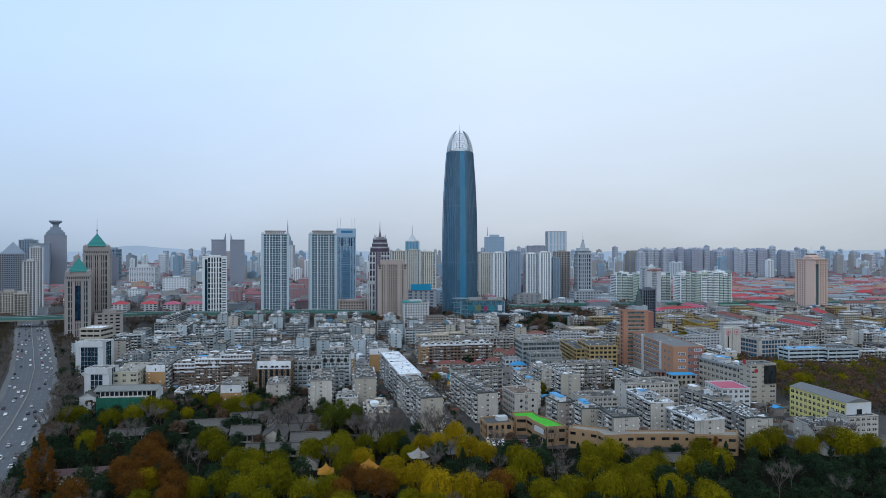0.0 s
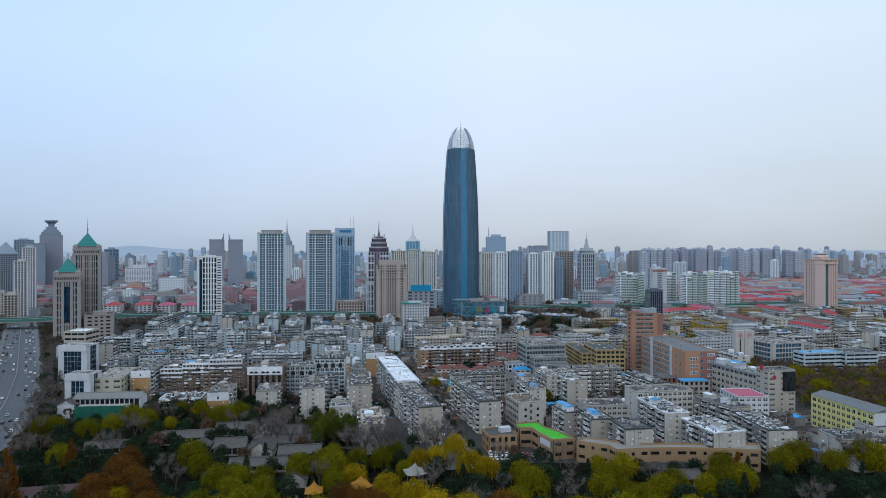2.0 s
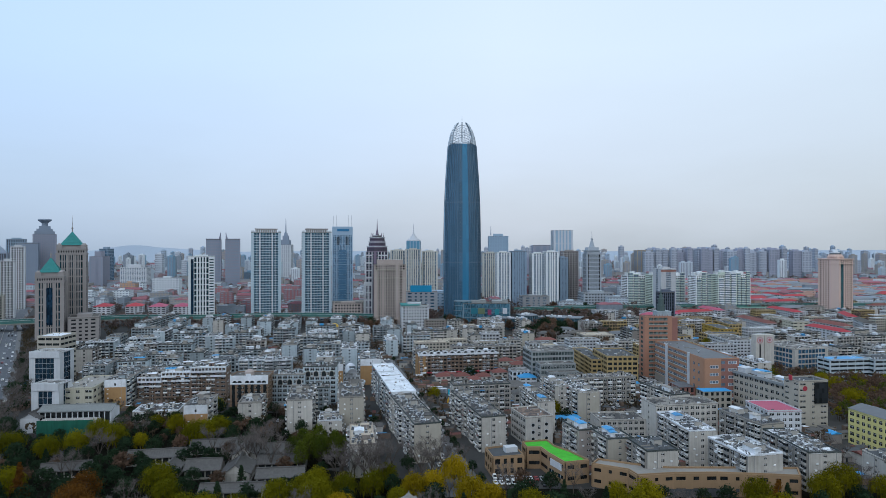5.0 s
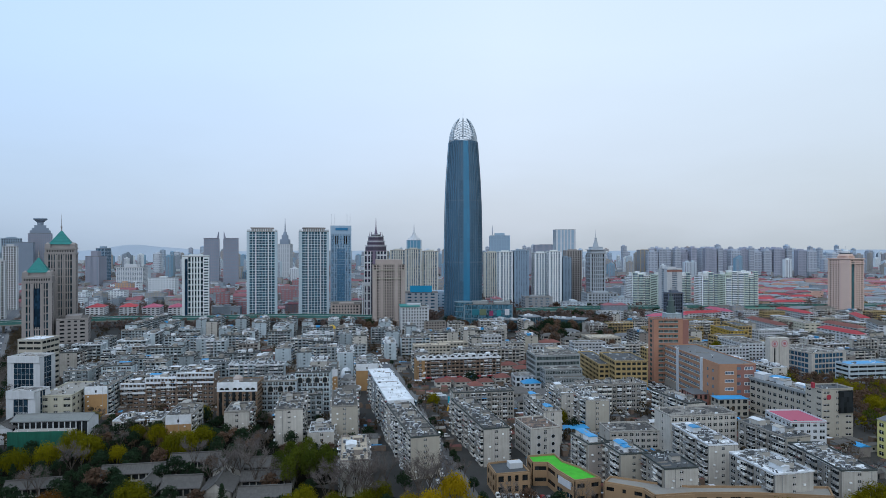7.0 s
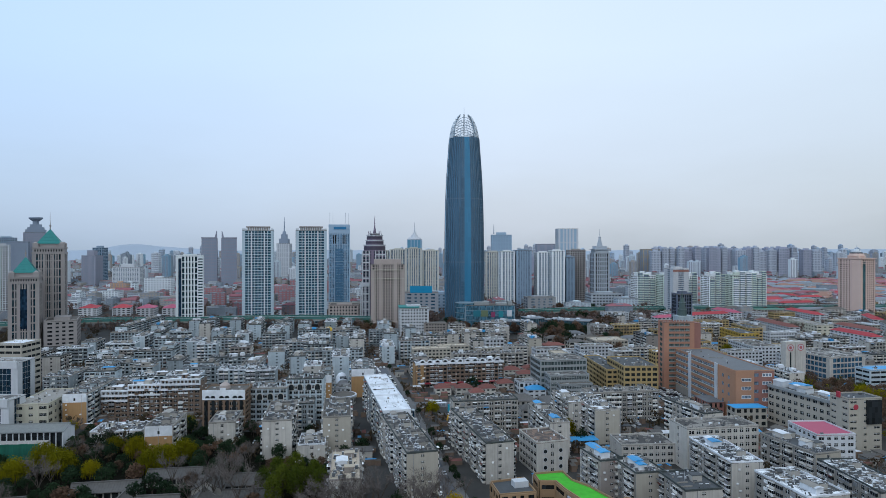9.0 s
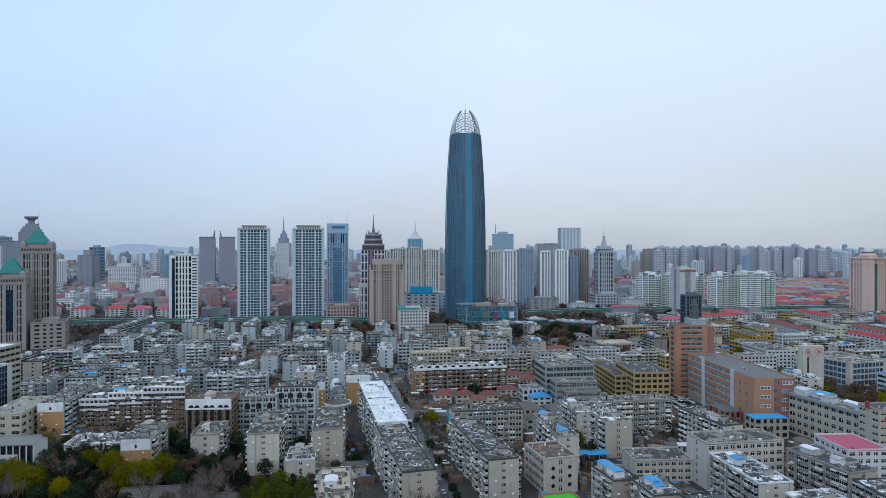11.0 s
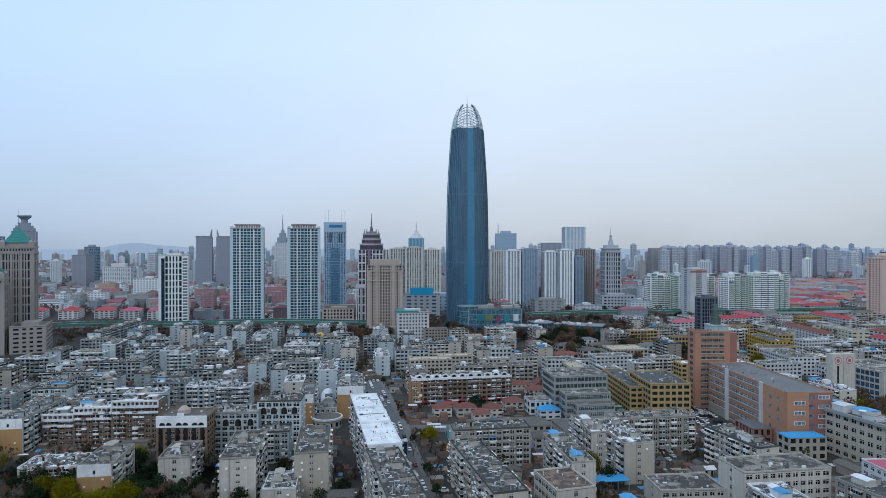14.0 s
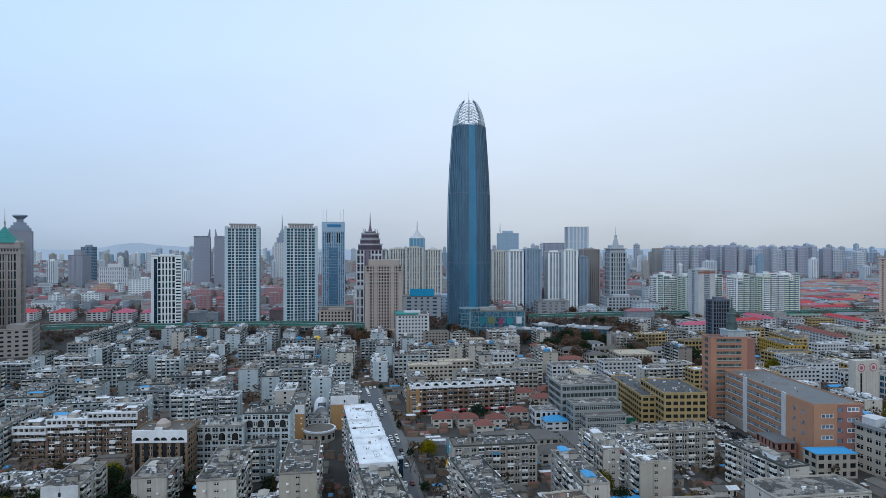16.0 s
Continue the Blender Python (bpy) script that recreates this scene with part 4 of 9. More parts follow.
# ---- the tall landmark tower ----
def landmark(x, y):
    take(x, y, 64, 64)
    r = root("skyscraper", x, y, 0, 0, "dark blue glass bullet-shaped skyscraper with an open lattice crown", "skyscraper")
    skin = glass("tower_glass", (0.066, 0.135, 0.205), 0.16, vary=0.12, cell=(0.2, 0.2, 0.05))
    # Paler strip glass; some of the sky's reflection is put into its blue.
    bright = glass("tower_sky_tinted_glass", (0.05, 0.19, 0.32), 0.08, vary=0.06, cell=(0.2, 0.2, 0.05))
    fin = mat("tower_fin", (0.13, 0.20, 0.265), 0.35, 0.3, vary=0.15)
    band = mat("tower_band", (0.052, 0.112, 0.178), 0.4, 0.2, vary=0.15)
    white = mat("crown_steel", (0.62, 0.66, 0.70), 0.4, 0.3, vary=0.1)
    prof = [(0, 26.0), (18, 26.5), (62, 27.0), (97, 27.0), (132, 26.7), (167, 26.0), (202, 24.4), (230, 22.5), (259, 20.4),
            (266, 19.2), (274, 16.9), (281, 14.0), (286.5, 10.6), (290, 6.6)]

    def rad(z):
        for (z0, r0), (z1, r1) in zip(prof, prof[1:]):
            if z <= z1:
                return r0 + (r1 - r0) * (z - z0) / (z1 - z0)
        return prof[-1][1]

    def plan(a):
        # four soft lobes with a shallow recess between them
        c = math.cos(4 * (a - radians(-82)))
        return 1.0 - 0.035 * max(0.0, c) ** 6

    NA = 96
    lo, hi = 0.0, 256.0
    zs = [lo + (hi - lo) * i / 56 for i in range(57)]

    def ring(z, k=1.0, add=0.0):
        return [((rad(z) * plan(2 * math.pi * i / NA) * k + add) * math.cos(2 * math.pi * i / NA),
                 (rad(z) * plan(2 * math.pi * i / NA) * k + add) * math.sin(2 * math.pi * i / NA), z) for i in range(NA)]

    def is_stripe(i):
        # the pale recessed strips, one on each quarter; the front one faces the quarter
        a = (360 * (i + 0.5) / NA - (-82)) % 90
        return a < 9 or a > 81

    body, strp = Geo(), Geo()
    rs = [ring(z) for z in zs]
    for a, b in zip(rs, rs[1:]):
        for i in range(NA):
            j = (i + 1) % NA
            (strp if is_stripe(i) else body).face([a[i], a[j], b[j], b[i]])
    body.face(rs[-1])
    for q, nm, mt in ((body, "curtain_wall", skin), (strp, "glass_strip", bright)):
        for k in range(4):
            e = Geo()
            for f in q.f:
                if len(f) > 4:
                    if k == 0 and nm == "curtain_wall":
                        e.face([q.v[i] for i in f])
                    continue
                c = [sum(q.v[i][a] for i in f) / len(f) for a in (0, 1)]
                if int(((math.degrees(math.atan2(c[1], c[0])) + 82 + (45 if nm == "glass_strip" else 0)) % 360) // 90) == k:
                    e.face([q.v[i] for i in f])
            e.part(nm, mt, r, "paler blue glass strip with sky reflection in its colour" if nm == "glass_strip" else "", weld=True)
    # floor bands
    g = Geo()
    for z in zs[1:]:
        a, b = ring(z - 0.5, 1.0, 0.10), ring(z + 0.35, 1.0, 0.10)
        for i in range(NA):
            j = (i + 1) % NA
            if not is_stripe(i):
                g.face([a[i], a[j], b[j], b[i]])
    g.part("floor_band", band, r, kind="stuff")
    # vertical fins
    for i in range(NA):
        if is_stripe(i) or i % 2:
            continue
        g = Geo()
        t = 2 * math.pi * i / NA
        ca, sa = math.cos(t), math.sin(t)
        q = 0.16
        for z0, z1 in zip(zs[::4], zs[4::4]):
            pa, pb = rad(z0) * plan(t), rad(z1) * plan(t)
            o = 0.75
            A = [((pa + e) * ca - s * sa, (pa + e) * sa + s * ca, z0) for e, s in ((0, -q), (o, -q), (o, q), (0, q))]
            B = [((pb + e) * ca - s * sa, (pb + e) * sa + s * ca, z1) for e, s in ((0, -q), (o, -q), (o, q), (0, q))]
            for k in range(3):
                g.face([A[k], A[k + 1], B[k + 1], B[k]])
        g.part("fin", fin, r)
    # mechanical floors show as paler bands
    g = Geo()
    for z in (86.0, 172.0):
        a, b = ring(z - 0.8, 1.0, 0.35), ring(z + 0.8, 1.0, 0.35)
        for i in range(NA):
            if not is_stripe(i):
                j = (i + 1) % NA
                g.face([a[i], a[j], b[j], b[i]])
    g.part("plant_floor_louvres", mat("louvre_grey_blue", (0.085, 0.145, 0.21), 0.5, vary=0.15), r, kind="stuff")
    # crown: frosted flanks end in two horns, the front and back between them stay open
    glassy = mat("crown_mesh", (0.42, 0.48, 0.53), 0.45, 0.2, vary=0.12)
    for i in range(0, NA, 2):
        t = 2 * math.pi * i / NA
        s = (360 * i / NA) % 180
        front = 48 <= s <= 132
        if front and i % 4:
            continue
        g = Geo()
        zz = [256, 262, 268, 274, 279, 283] if front else [256, 262, 268, 274, 279, 283, 286.5, 290]
        for z0, z1 in zip(zz, zz[1:]):
            g.rod((rad(z0) * math.cos(t), rad(z0) * math.sin(t), z0), (rad(z1) * math.cos(t), rad(z1) * math.sin(t), z1), 0.26 if front else 0.22, 4)
        g.part("crown_rib", white if front or s < 44 or s > 136 else fin, r)
    g = Geo()
    for z in (258, 262, 266, 270, 274, 278, 282, 286):
        a = ring(z)
        for i in range(0, NA, 3):
            s = (360 * (i + 1.5) / NA) % 180
            if z < 280 or not 48 <= s <= 132:
                g.rod(a[i], a[(i + 3) % NA], 0.18, 4)
    g.part("crown_lattice", white, r, "fine white ring bars of the crown", kind="stuff")
    zz = [256, 262, 268, 274, 279, 283, 286.5, 290]
    for c in (0, 180):
        g = Geo()
        for z0, z1 in zip(zz, zz[1:]):
            a, b = ring(z0, 0.985), ring(z1, 0.985)
            for i in range(NA):
                s = (360 * (i + 0.5) / NA - c + 180) % 360 - 180
                if abs(s) < 42 + 6 * (z0 < 264):
                    g.face([a[i], a[(i + 1) % NA], b[(i + 1) % NA], b[i]])
        g.part("crown_flank", glassy, r, "grey-blue frosted crown flank", weld=True)
    g = Geo()
    g.cone(0, 0, 256, 259.5, 15, 14, 20)
    g.part("plant_room", white, r)
    # curved arch trusses inside the crown
    for k in range(7):
        g = Geo()
        z = 258 + k * 3.7
        hw = rad(z) * 0.62
        last = None
        for i in range(9):
            u = -1 + i / 4
            p = (hw * u, -rad(z) * 0.70 * math.sqrt(max(0.05, 1 - 0.5 * u * u)), z + 4.5 * (1 - u * u))
            if last:
                g.rod(last, p, 0.5, 4)
            last = p
        g.part("crown_arch", white, r)
    g = Geo()
    g.rod((0, 0, 256), (0, 0, 291), 1.0, 6)
    g.rod((0, 0, 291), (0, 0, 301), 0.35, 5, r2=0.12)
    g.part("mast", STEEL, r)
    return r


landmark(26, 950)


# ---- grid-fronted towers ----
def tower(name, label, x, y, w, d, h, rot, fh, bay, pier, span, wall, glz, proud=0.5, sides="FLRB", category="tower", roof=ROOF_GREY, top=3.0, edge=None):
    take(x, y, w, d, rot, 3)
    r = root(name, x, y, 0, rot, label, category)
    g = Geo()
    g.box(-w / 2, w / 2, -d / 2, d / 2, 0, h)
    g.part("glazing", glz, r)
    g = Geo()
    for s in "FBLR":
        k = 4.0 if s == "B" else 1.0
        facade(g, s, w, d, 0, h, fh * k, bay * k, pier * k, span, 0, proud, edge=edge or max(1.0, pier), wrap=True, reveal=y < 700)
    g.part("facade", wall, r, weld=True)
    g = Geo()
    g.box(-w / 2 - proud, w / 2 + proud, -d / 2 - proud, d / 2 + proud, h, h + 0.5, 1)
    if top:
        g.box(-w / 2 - proud, w / 2 + proud, -d / 2 - proud, -d / 2 + 0.2, h + 0.5, h + 1.6, 0)
        g.box(-w / 2 - proud, -w / 2 + 0.2, -d / 2 + 0.2, d / 2 + proud, h + 0.5, h + 1.6, 0)
        g.box(w / 2 - 0.2, w / 2 + proud, -d / 2 + 0.2, d / 2 + proud, h + 0.5, h + 1.6, 0)
        g.box(-w / 4, w / 4, -d / 4, d / 4, h + 0.5, h + 0.5 + top, 0)
    g.part("roof", [wall, roof], r)
    return r


TW_WHITE = mat("white_tower_panel", (0.56, 0.60, 0.63), 0.6, vary=0.12, grain=0.2)
TWIN_PANEL = mat("pale_blue_white_panel", (0.42, 0.515, 0.575), 0.6, vary=0.12, grain=0.2)
TWIN_GLASS = glass("twin_tower_glass", (0.022, 0.070, 0.105), 0.15)
TW_GLASS = glass("tower_window_glass", (0.012, 0.030, 0.042), 0.2)

# twin white-framed residential towers
for tx in (-264.5, -190):
    r = tower("residential_tower", "white-framed residential tower with small square windows", tx, 962, 41, 34, 129, 15, 3.7, 4.15, 0.8, 0.95, TWIN_PANEL, TWIN_GLASS, 0.35, top=0, edge=3.4)
    g = Geo()
    g.box(-15, 15, -12, 12, 129.5, 133.6, 0)
    g.box(-16, 16, -13, 13, 133.6, 135.2, 0)
    for i in range(10):
        g.box(-14.6 + i * 3.1, -13.6 + i * 3.1, -12.5, -12, 129.5, 133.6, 1)
    g.part("crown", [TAUPE_STONE, TW_WHITE], r)
    for sx in (-18.8, 18.8):
        for sy in (-15.3, 15.3):
            g = Geo()
            g.box(sx - 1.9, sx + 1.9, sy - 1.9, sy + 1.9, 129.5, 132.0, 0)
            g.part("corner_turret", TW_WHITE, r)
    # wide white strips run up the fronts between the groups of windows
    for u in (-8.6, 8.6):
        g = Geo()
        g.on("F", 41, 34, u - 0.85, u + 0.85, 0.35, 0.8, 4, 128)
        g.part("white_strip", TW_WHITE, r)
    g = Geo()
    for j in range(34):
        z = 3.9 + j * 3.69
        g.on("L", 41, 34, -16.5, 16.5, 0.35, 0.9, z, z + 0.9)
    g.part("side_relief", TW_WHITE, r, kind="stuff")

FLAT_PALE = mat("clean_white_panel", (0.66, 0.70, 0.72), 0.6, vary=0.1)
# slim white tower with a dark glass edge
r = tower("residential_tower", "slim white tower with black window columns and dark glass edge", -348, 930, 34, 22, 94, 20, 7.6, 3.7, 1.9, 1.3, FLAT_PALE, TW_GLASS, 0.3, top=2.5, edge=7.6)
g = Geo()
g.box(-14.0, -10.2, -11.85, -11.2, 8, 91)
g.part("glass_edge", glass("navy_glass", (0.012, 0.03, 0.055), 0.1), r, "dark navy glass strip")
g = Geo()
for j in range(22):
    g.on("F", 34, 22, 10.6, 16.2, 0.3, 0.36, 9.4 + j * 3.8, 11.0 + j * 3.8)
g.part("corner_glazing", TW_GLASS, r, kind="stuff")
g = Geo()
g.box(-20, 20, -14, 14, 0, 8.5, 0)
for i in range(9):
    g.box(-18 + i * 4.2, -15.6 + i * 4.2, -14.06, -14, 1, 7.4, 1)
g.part("podium", [TAUPE_STONE, GLASS_DARK], r)

SKY_PANEL = mat("pale_blue_panel", (0.34, 0.455, 0.575), 0.6, vary=0.12)
# blue-grey glass tower with four masts
r = tower("office_tower", "blue-grey glass office tower with four roof masts", -175, 1100, 33, 32, 142, 11, 4.0, 2.6, 0.9, 0.5, SKY_PANEL, glass("sky_blue_glass", (0.10, 0.19, 0.285), 0.12), 0.4, top=0)
g = Geo()
for j in range(22):
    g.box(-6.5, 6.5, -17.0, -16.4, 12 + j * 4.2, 15.4 + j * 4.2)
g.part("glass_bay", glass("sky_glass", (0.09, 0.19, 0.30), 0.12, vary=0.15), r, "pale blue glass bay", kind="stuff")
g = Geo()
g.box(-17.0, 17.0, -16.9, 16.9, 128, 142.8)
g.part("attic", SKY_PANEL, r)
for u in (-9, -6, 6, 9):
    g = Geo()
    g.box(u - 0.8, u + 0.8, -17.1, -16.9, 112, 126)
    g.part("louvre", GLASS_DARK, r)
for u in (-15, -10, 10, 15):
    g = Geo()
    g.rod((u, -14, 142), (u, -14, 162), 0.25, 5)
    g.part("mast", STEEL, r)
g = Geo()
g.box(-9, 11, -17.3, -16.9, 135, 139)
g.part("sign_panel", mat("dull_blue_sign", (0.03, 0.17, 0.34), 0.5), r, "dull blue roof sign panel")
g = Geo()
g.box(-17, 40, -36, -17, 0, 18)
g.part("podium", CONCRETE, r)

# plum-coloured stepped tower with a spire, white grids on both flanks of its front
r = tower("office_tower", "plum and white stepped office tower with a tall spire", -97, 938, 31, 28, 101, 4, 3.9, 2.4, 0.5, 0.9, PLUM_STONE, TW_GLASS, 0.4, top=0)
for u0, u1, zt in ((-15.9, -6.0, 101.5), (1.5, 15.9, 101.5)):
    g = Geo()
    for j in range(10):
        z = 1.0 + j * 10.55
        g.box(u0, u1, -15.1, -14.3, z - 0.9, z + 0.9)
    n = 2 if u1 < 0 else 3
    for i in range(n + 1):
        u = u0 + 0.6 + (u1 - u0 - 1.2) * i / n
        g.box(u - 0.6, u + 0.6, -15.15, -14.3, 0, zt)
    g.part("white_grid", WHITE_WALL, r, "white grid frame on the front")
g = Geo()
g.box(-3.9, -0.6, -14.9, -14.3, 0, 101)
g.part("centre_bay", PLUM_STONE, r)
g = Geo()
for u0, u1 in ((-18.4, -6.2), (1.2, 6.4)):
    g.box(u0, u1, -16.2, -14.9, 54, 58.5)
    g.box(u0, u1, -16.2, -14.9, 0, 3)
    for u in (u0 + 0.7, u0 + (u1 - u0) * 0.5, u1 - 0.7):
        g.box(u - 0.7, u + 0.7, -16.2, -14.9, 3, 54)
g.part("lower_frame", WHITE_WALL, r, "white lower frame")
for a, z0, z1 in ((15.0, 101, 109.5), (12.4, 109.5, 116), (11.0, 116, 122.5), (6.5, 122.5, 125)):
    g = Geo()
    g.cone(0, 0, z0, z1, a, a * 0.97, 12, 0, math.pi / 12)
    g.cone(0, 0, z1 - 1.5, z1, a + 0.5, a + 0.9, 12, 1, math.pi / 12)
    g.cone(0, 0, z0 + 1.5, z1 - 2.6, a + 0.12, a + 0.1, 12, 2, math.pi / 12, cap=False)
    g.part("crown_tier", [PLUM_STONE, WHITE_WALL, mat("plum_glass", (0.06, 0.05, 0.075), 0.3)], r, "plum crown tier with a white rim")
g = Geo()
g.rod((0, 0, 124), (0, 0, 132), 2.6, 8, r2=1.2)
g.rod((0, 0, 132), (0, 0, 149), 0.9, 6, r2=0.15)
g.part("spire", PLUM_STONE, r)
for t in range(8):
    a = t * math.pi / 4
    g = Geo()
    g.rod((9 * math.cos(a), 9 * math.sin(a), 122.5), (8.4 * math.cos(a), 8.4 * math.sin(a), 128.5), 0.5, 4, r2=0.25)
    g.part("crown_post", PLUM_STONE, r)

# pinkish stone hotel
r = tower("hotel_tower", "pinkish-brown stone hotel tower with gabled attic", -73.5, 878, 41, 32, 84, 8, 3.5, 3.2, 1.45, 1.35, PINKISH_STONE, GLASS_DARK, 0.5, top=0)
g = Geo()
g.box(-17, 17, -14, 14, 84.5, 91)
for u in (-13, 8):
    g.gable(u, u + 8, -16.8, -12, 84.5, 89, 0, 0.3, "y")
g.part("attic", PINKISH_STONE, r)
for u in (-18.6, -9.4, 9.4, 18.6):
    g = Geo()
    g.box(u - 1.9, u + 1.9, -17.4, -16.5, 0, 78 if abs(u) > 12 else 86)
    g.part("pilaster", PINKISH_STONE, r)
for z in (12, 66, 77):
    g = Geo()
    g.box(-21.4, 21.4, -17.9, -16.4, z, z + 1.3)
    g.part("cornice", CREAM_WALL, r)
g = Geo()
g.box(-26, 20, -22, -16.5, 0, 13)
g.part("podium", PINKISH_STONE, r)

# small white hotel in front
r = tower("hotel", "white mid-rise hotel with square windows and tiered roof", -38, 838, 34, 26, 33, 8, 3.5, 3.4, 1.9, 1.9, WHITE_WALL, GLASS_DARK, 0.4, top=3)
g = Geo()
g.box(-18, 6, -14, 14, 34, 35.2)
g.part("roof_cap", TEAL_ROOF, r)

# teal-roofed twin towers: bays of slit windows between broad piers
for tx, ty, h, wd in ((-448, 750, 75, 27), (-449.6, 792.6, 106, 30)):
    r = tower("office_tower", "taupe stone office tower with teal pyramid roof", tx, ty, wd, wd, h - 6, 27, 9.2, 2.3, 1.25, 1.3, TAUPE_STONE, TW_GLASS, 0.4, top=0, edge=3.4)
    e = wd / 2
    for s in "FLR":
        for u in (-4.2, 4.2):
            g = Geo()
            g.on(s, wd, wd, u - 1.0, u + 1.0, 0.4, 1.0, 0, h - 8)
            g.part("pier", TAUPE_STONE, r)
    g = Geo()
    g.box(-e - 0.9, e + 0.9, -e - 0.9, e + 0.9, h - 7.5, h - 5.5, 0)
    g.box(-e, e, -e, e, h - 5.5, h - 1.5, 0)
    for i in range(11):
        u = -e + 2.4 + i * (2 * e - 4.8) / 10
        g.box(u - 0.55, u + 0.55, -e - 0.1, -e, h - 4.8, h - 2.4, 1)
        g.box(-e - 0.1, -e, u - 0.55, u + 0.55, h - 4.8, h - 2.4, 1)
    g.box(-e - 0.6, e + 0.6, -e - 0.6, e + 0.6, h - 1.5, h, 0)
    g.box(-e * 0.74, e * 0.74, -e * 0.74, e * 0.74, h, h + 4, 0)
    g.part("attic", [TAUPE_STONE, GLASS_DARK], r)
    for sx in (-1, 1):
        for sy in (-1, 1):
            g = Geo()
            g.box(sx * (e - 2.6) - 2.6, sx * (e - 2.6) + 2.6, sy * (e - 2.6) - 2.6, sy * (e - 2.6) + 2.6, h, h + 4.6)
            g.cone(sx * (e - 2.6), sy * (e - 2.6), h + 4.6, h + 6.4, 2.2, 0.6, 8)
            g.part("corner_turret", TAUPE_STONE, r)
    g = Geo()
    g.hip(-e * 0.80, e * 0.80, -e * 0.80, e * 0.80, h + 4, h + 21)
    roof = g.part("pyramid_roof", TEAL_ROOF, r, "teal pyramid roof", weld=True)
    for j in range(10):
        z = h + 4 + 1.7 * j
        k = e * 0.81 * (1 - 1.7 * j / 17)
        g = Geo()
        g.box(-k, k, -k, k, z, z + 0.22)
        g.part("roof_course", TEAL_ROOF, roof)
    g = Geo()
    g.rod((0, 0, h + 20), (0, 0, h + 26), 0.7, 6, r2=0.5)
    g.cone(0, 0, h + 24, h + 25, 1.1, 1.1, 8)
    g.rod((0, 0, h + 26), (0, 0, h + (40 if h > 90 else 29)), 0.35, 5, r2=0.08)
    g.part("spire", TAUPE_STONE, r)
    if h == 75:
        g = Geo()
        g.box(-3.0, 3.0, -e - 0.9, -e - 0.6, 20, 62)
        g.part("glass_bay", MATS["navy_glass"], r, "tall dark blue glass bay")
tower("podium_building", "taupe stone podium wing with flat roof", -424, 775, 30, 46, 26, 27, 4.5, 6, 3, 2.5, TAUPE_STONE, GLASS_DARK, 0.4, category="building")

# grey tower with a spire and stepped wings
r = tower("office_tower", "grey stone stepped tower with a slender spire", 266, 1160, 26, 24, 96, 4, 7.6, 3.6, 2.1, 1.8, mat("pale_grey_stone", (0.35, 0.385, 0.425), 0.8, vary=0.12), GLASS_DARK, 0.5, top=0)
STONE2 = MATS["pale_grey_stone"]
g = Geo()
g.box(-12, 12, -11, 11, 96.5, 102)
g.box(-14.4, 14.4, -13, 13, 102, 103.2)
g.box(-10, 10, -9, 9, 103.2, 108)
g.part("attic", STONE2, r)
g = Geo()
g.rod((0, 0, 108), (0, 0, 122), 5.5, 8, r2=1.6)
g.cone(0, 0, 122, 124, 2.2, 2.2, 8)
g.rod((0, 0, 124), (0, 0, 138), 0.5, 5, r2=0.15)
g.part("spire", STONE2, r)
tower("podium_building", "grey stone podium with two rows of windows", 266, 1134, 52, 36, 28, 4, 4.5, 5, 2.6, 2.4, STONE2, GLASS_DARK, 0.4, category="building")
tower("office_tower", "reddish-grey slab tower behind the spired tower", 236, 1215, 28, 26, 100, 4, 3.4, 3.2, 1.5, 1.2, TAUPE_STONE, GLASS_DARK, 0.4)

# salmon-coloured tower on the far side
r = tower("residential_tower", "salmon-pink tower with a glass corner strip", 625, 1035, 32, 34, 88, 24, 3.3, 4.4, 2.6, 1.7, mat("salmon_tile", (0.58, 0.43, 0.365), 0.8, vary=0.12), GLASS_DARK, 0.4, top=5)
SALMON = MATS["salmon_tile"]
g = Geo()
g.on("L", 32, 34, -17.3, -3.5, 0.4, 1.0, 0, 87)
g.part("plain_bay", SALMON, r, "plain salmon tiled centre bay")
g = Geo()
g.box(-12.5, -7.5, -17.9, -17.3, 4, 84)
g.part("glass_strip", GLASS_TEAL, r, "green glass corner strip")
for z in (81.5, 88.5):
    g = Geo()
    g.box(-17.4, 17.4, -18.9, 18.4, z, z + 1.4)
    g.part("cornice", SALMON, r)
for a, z0, z1, mt in ((10.5, 93, 96.5, SALMON), (8.5, 96.5, 98.5, ROOF_DARK), (6.0, 98.5, 101, WHITE_WALL), (3.4, 101, 103.5, FLAT_PALE)):
    g = Geo()
    g.cone(0, 0, z0, z1, a, a * 0.9, 14)
    g.part("roof_lantern_tier", mt, r)
g = Geo()
g.rod((0, 0, 103.5), (0, 0, 109), 0.35, 5)
g.part("mast", STEEL, r)

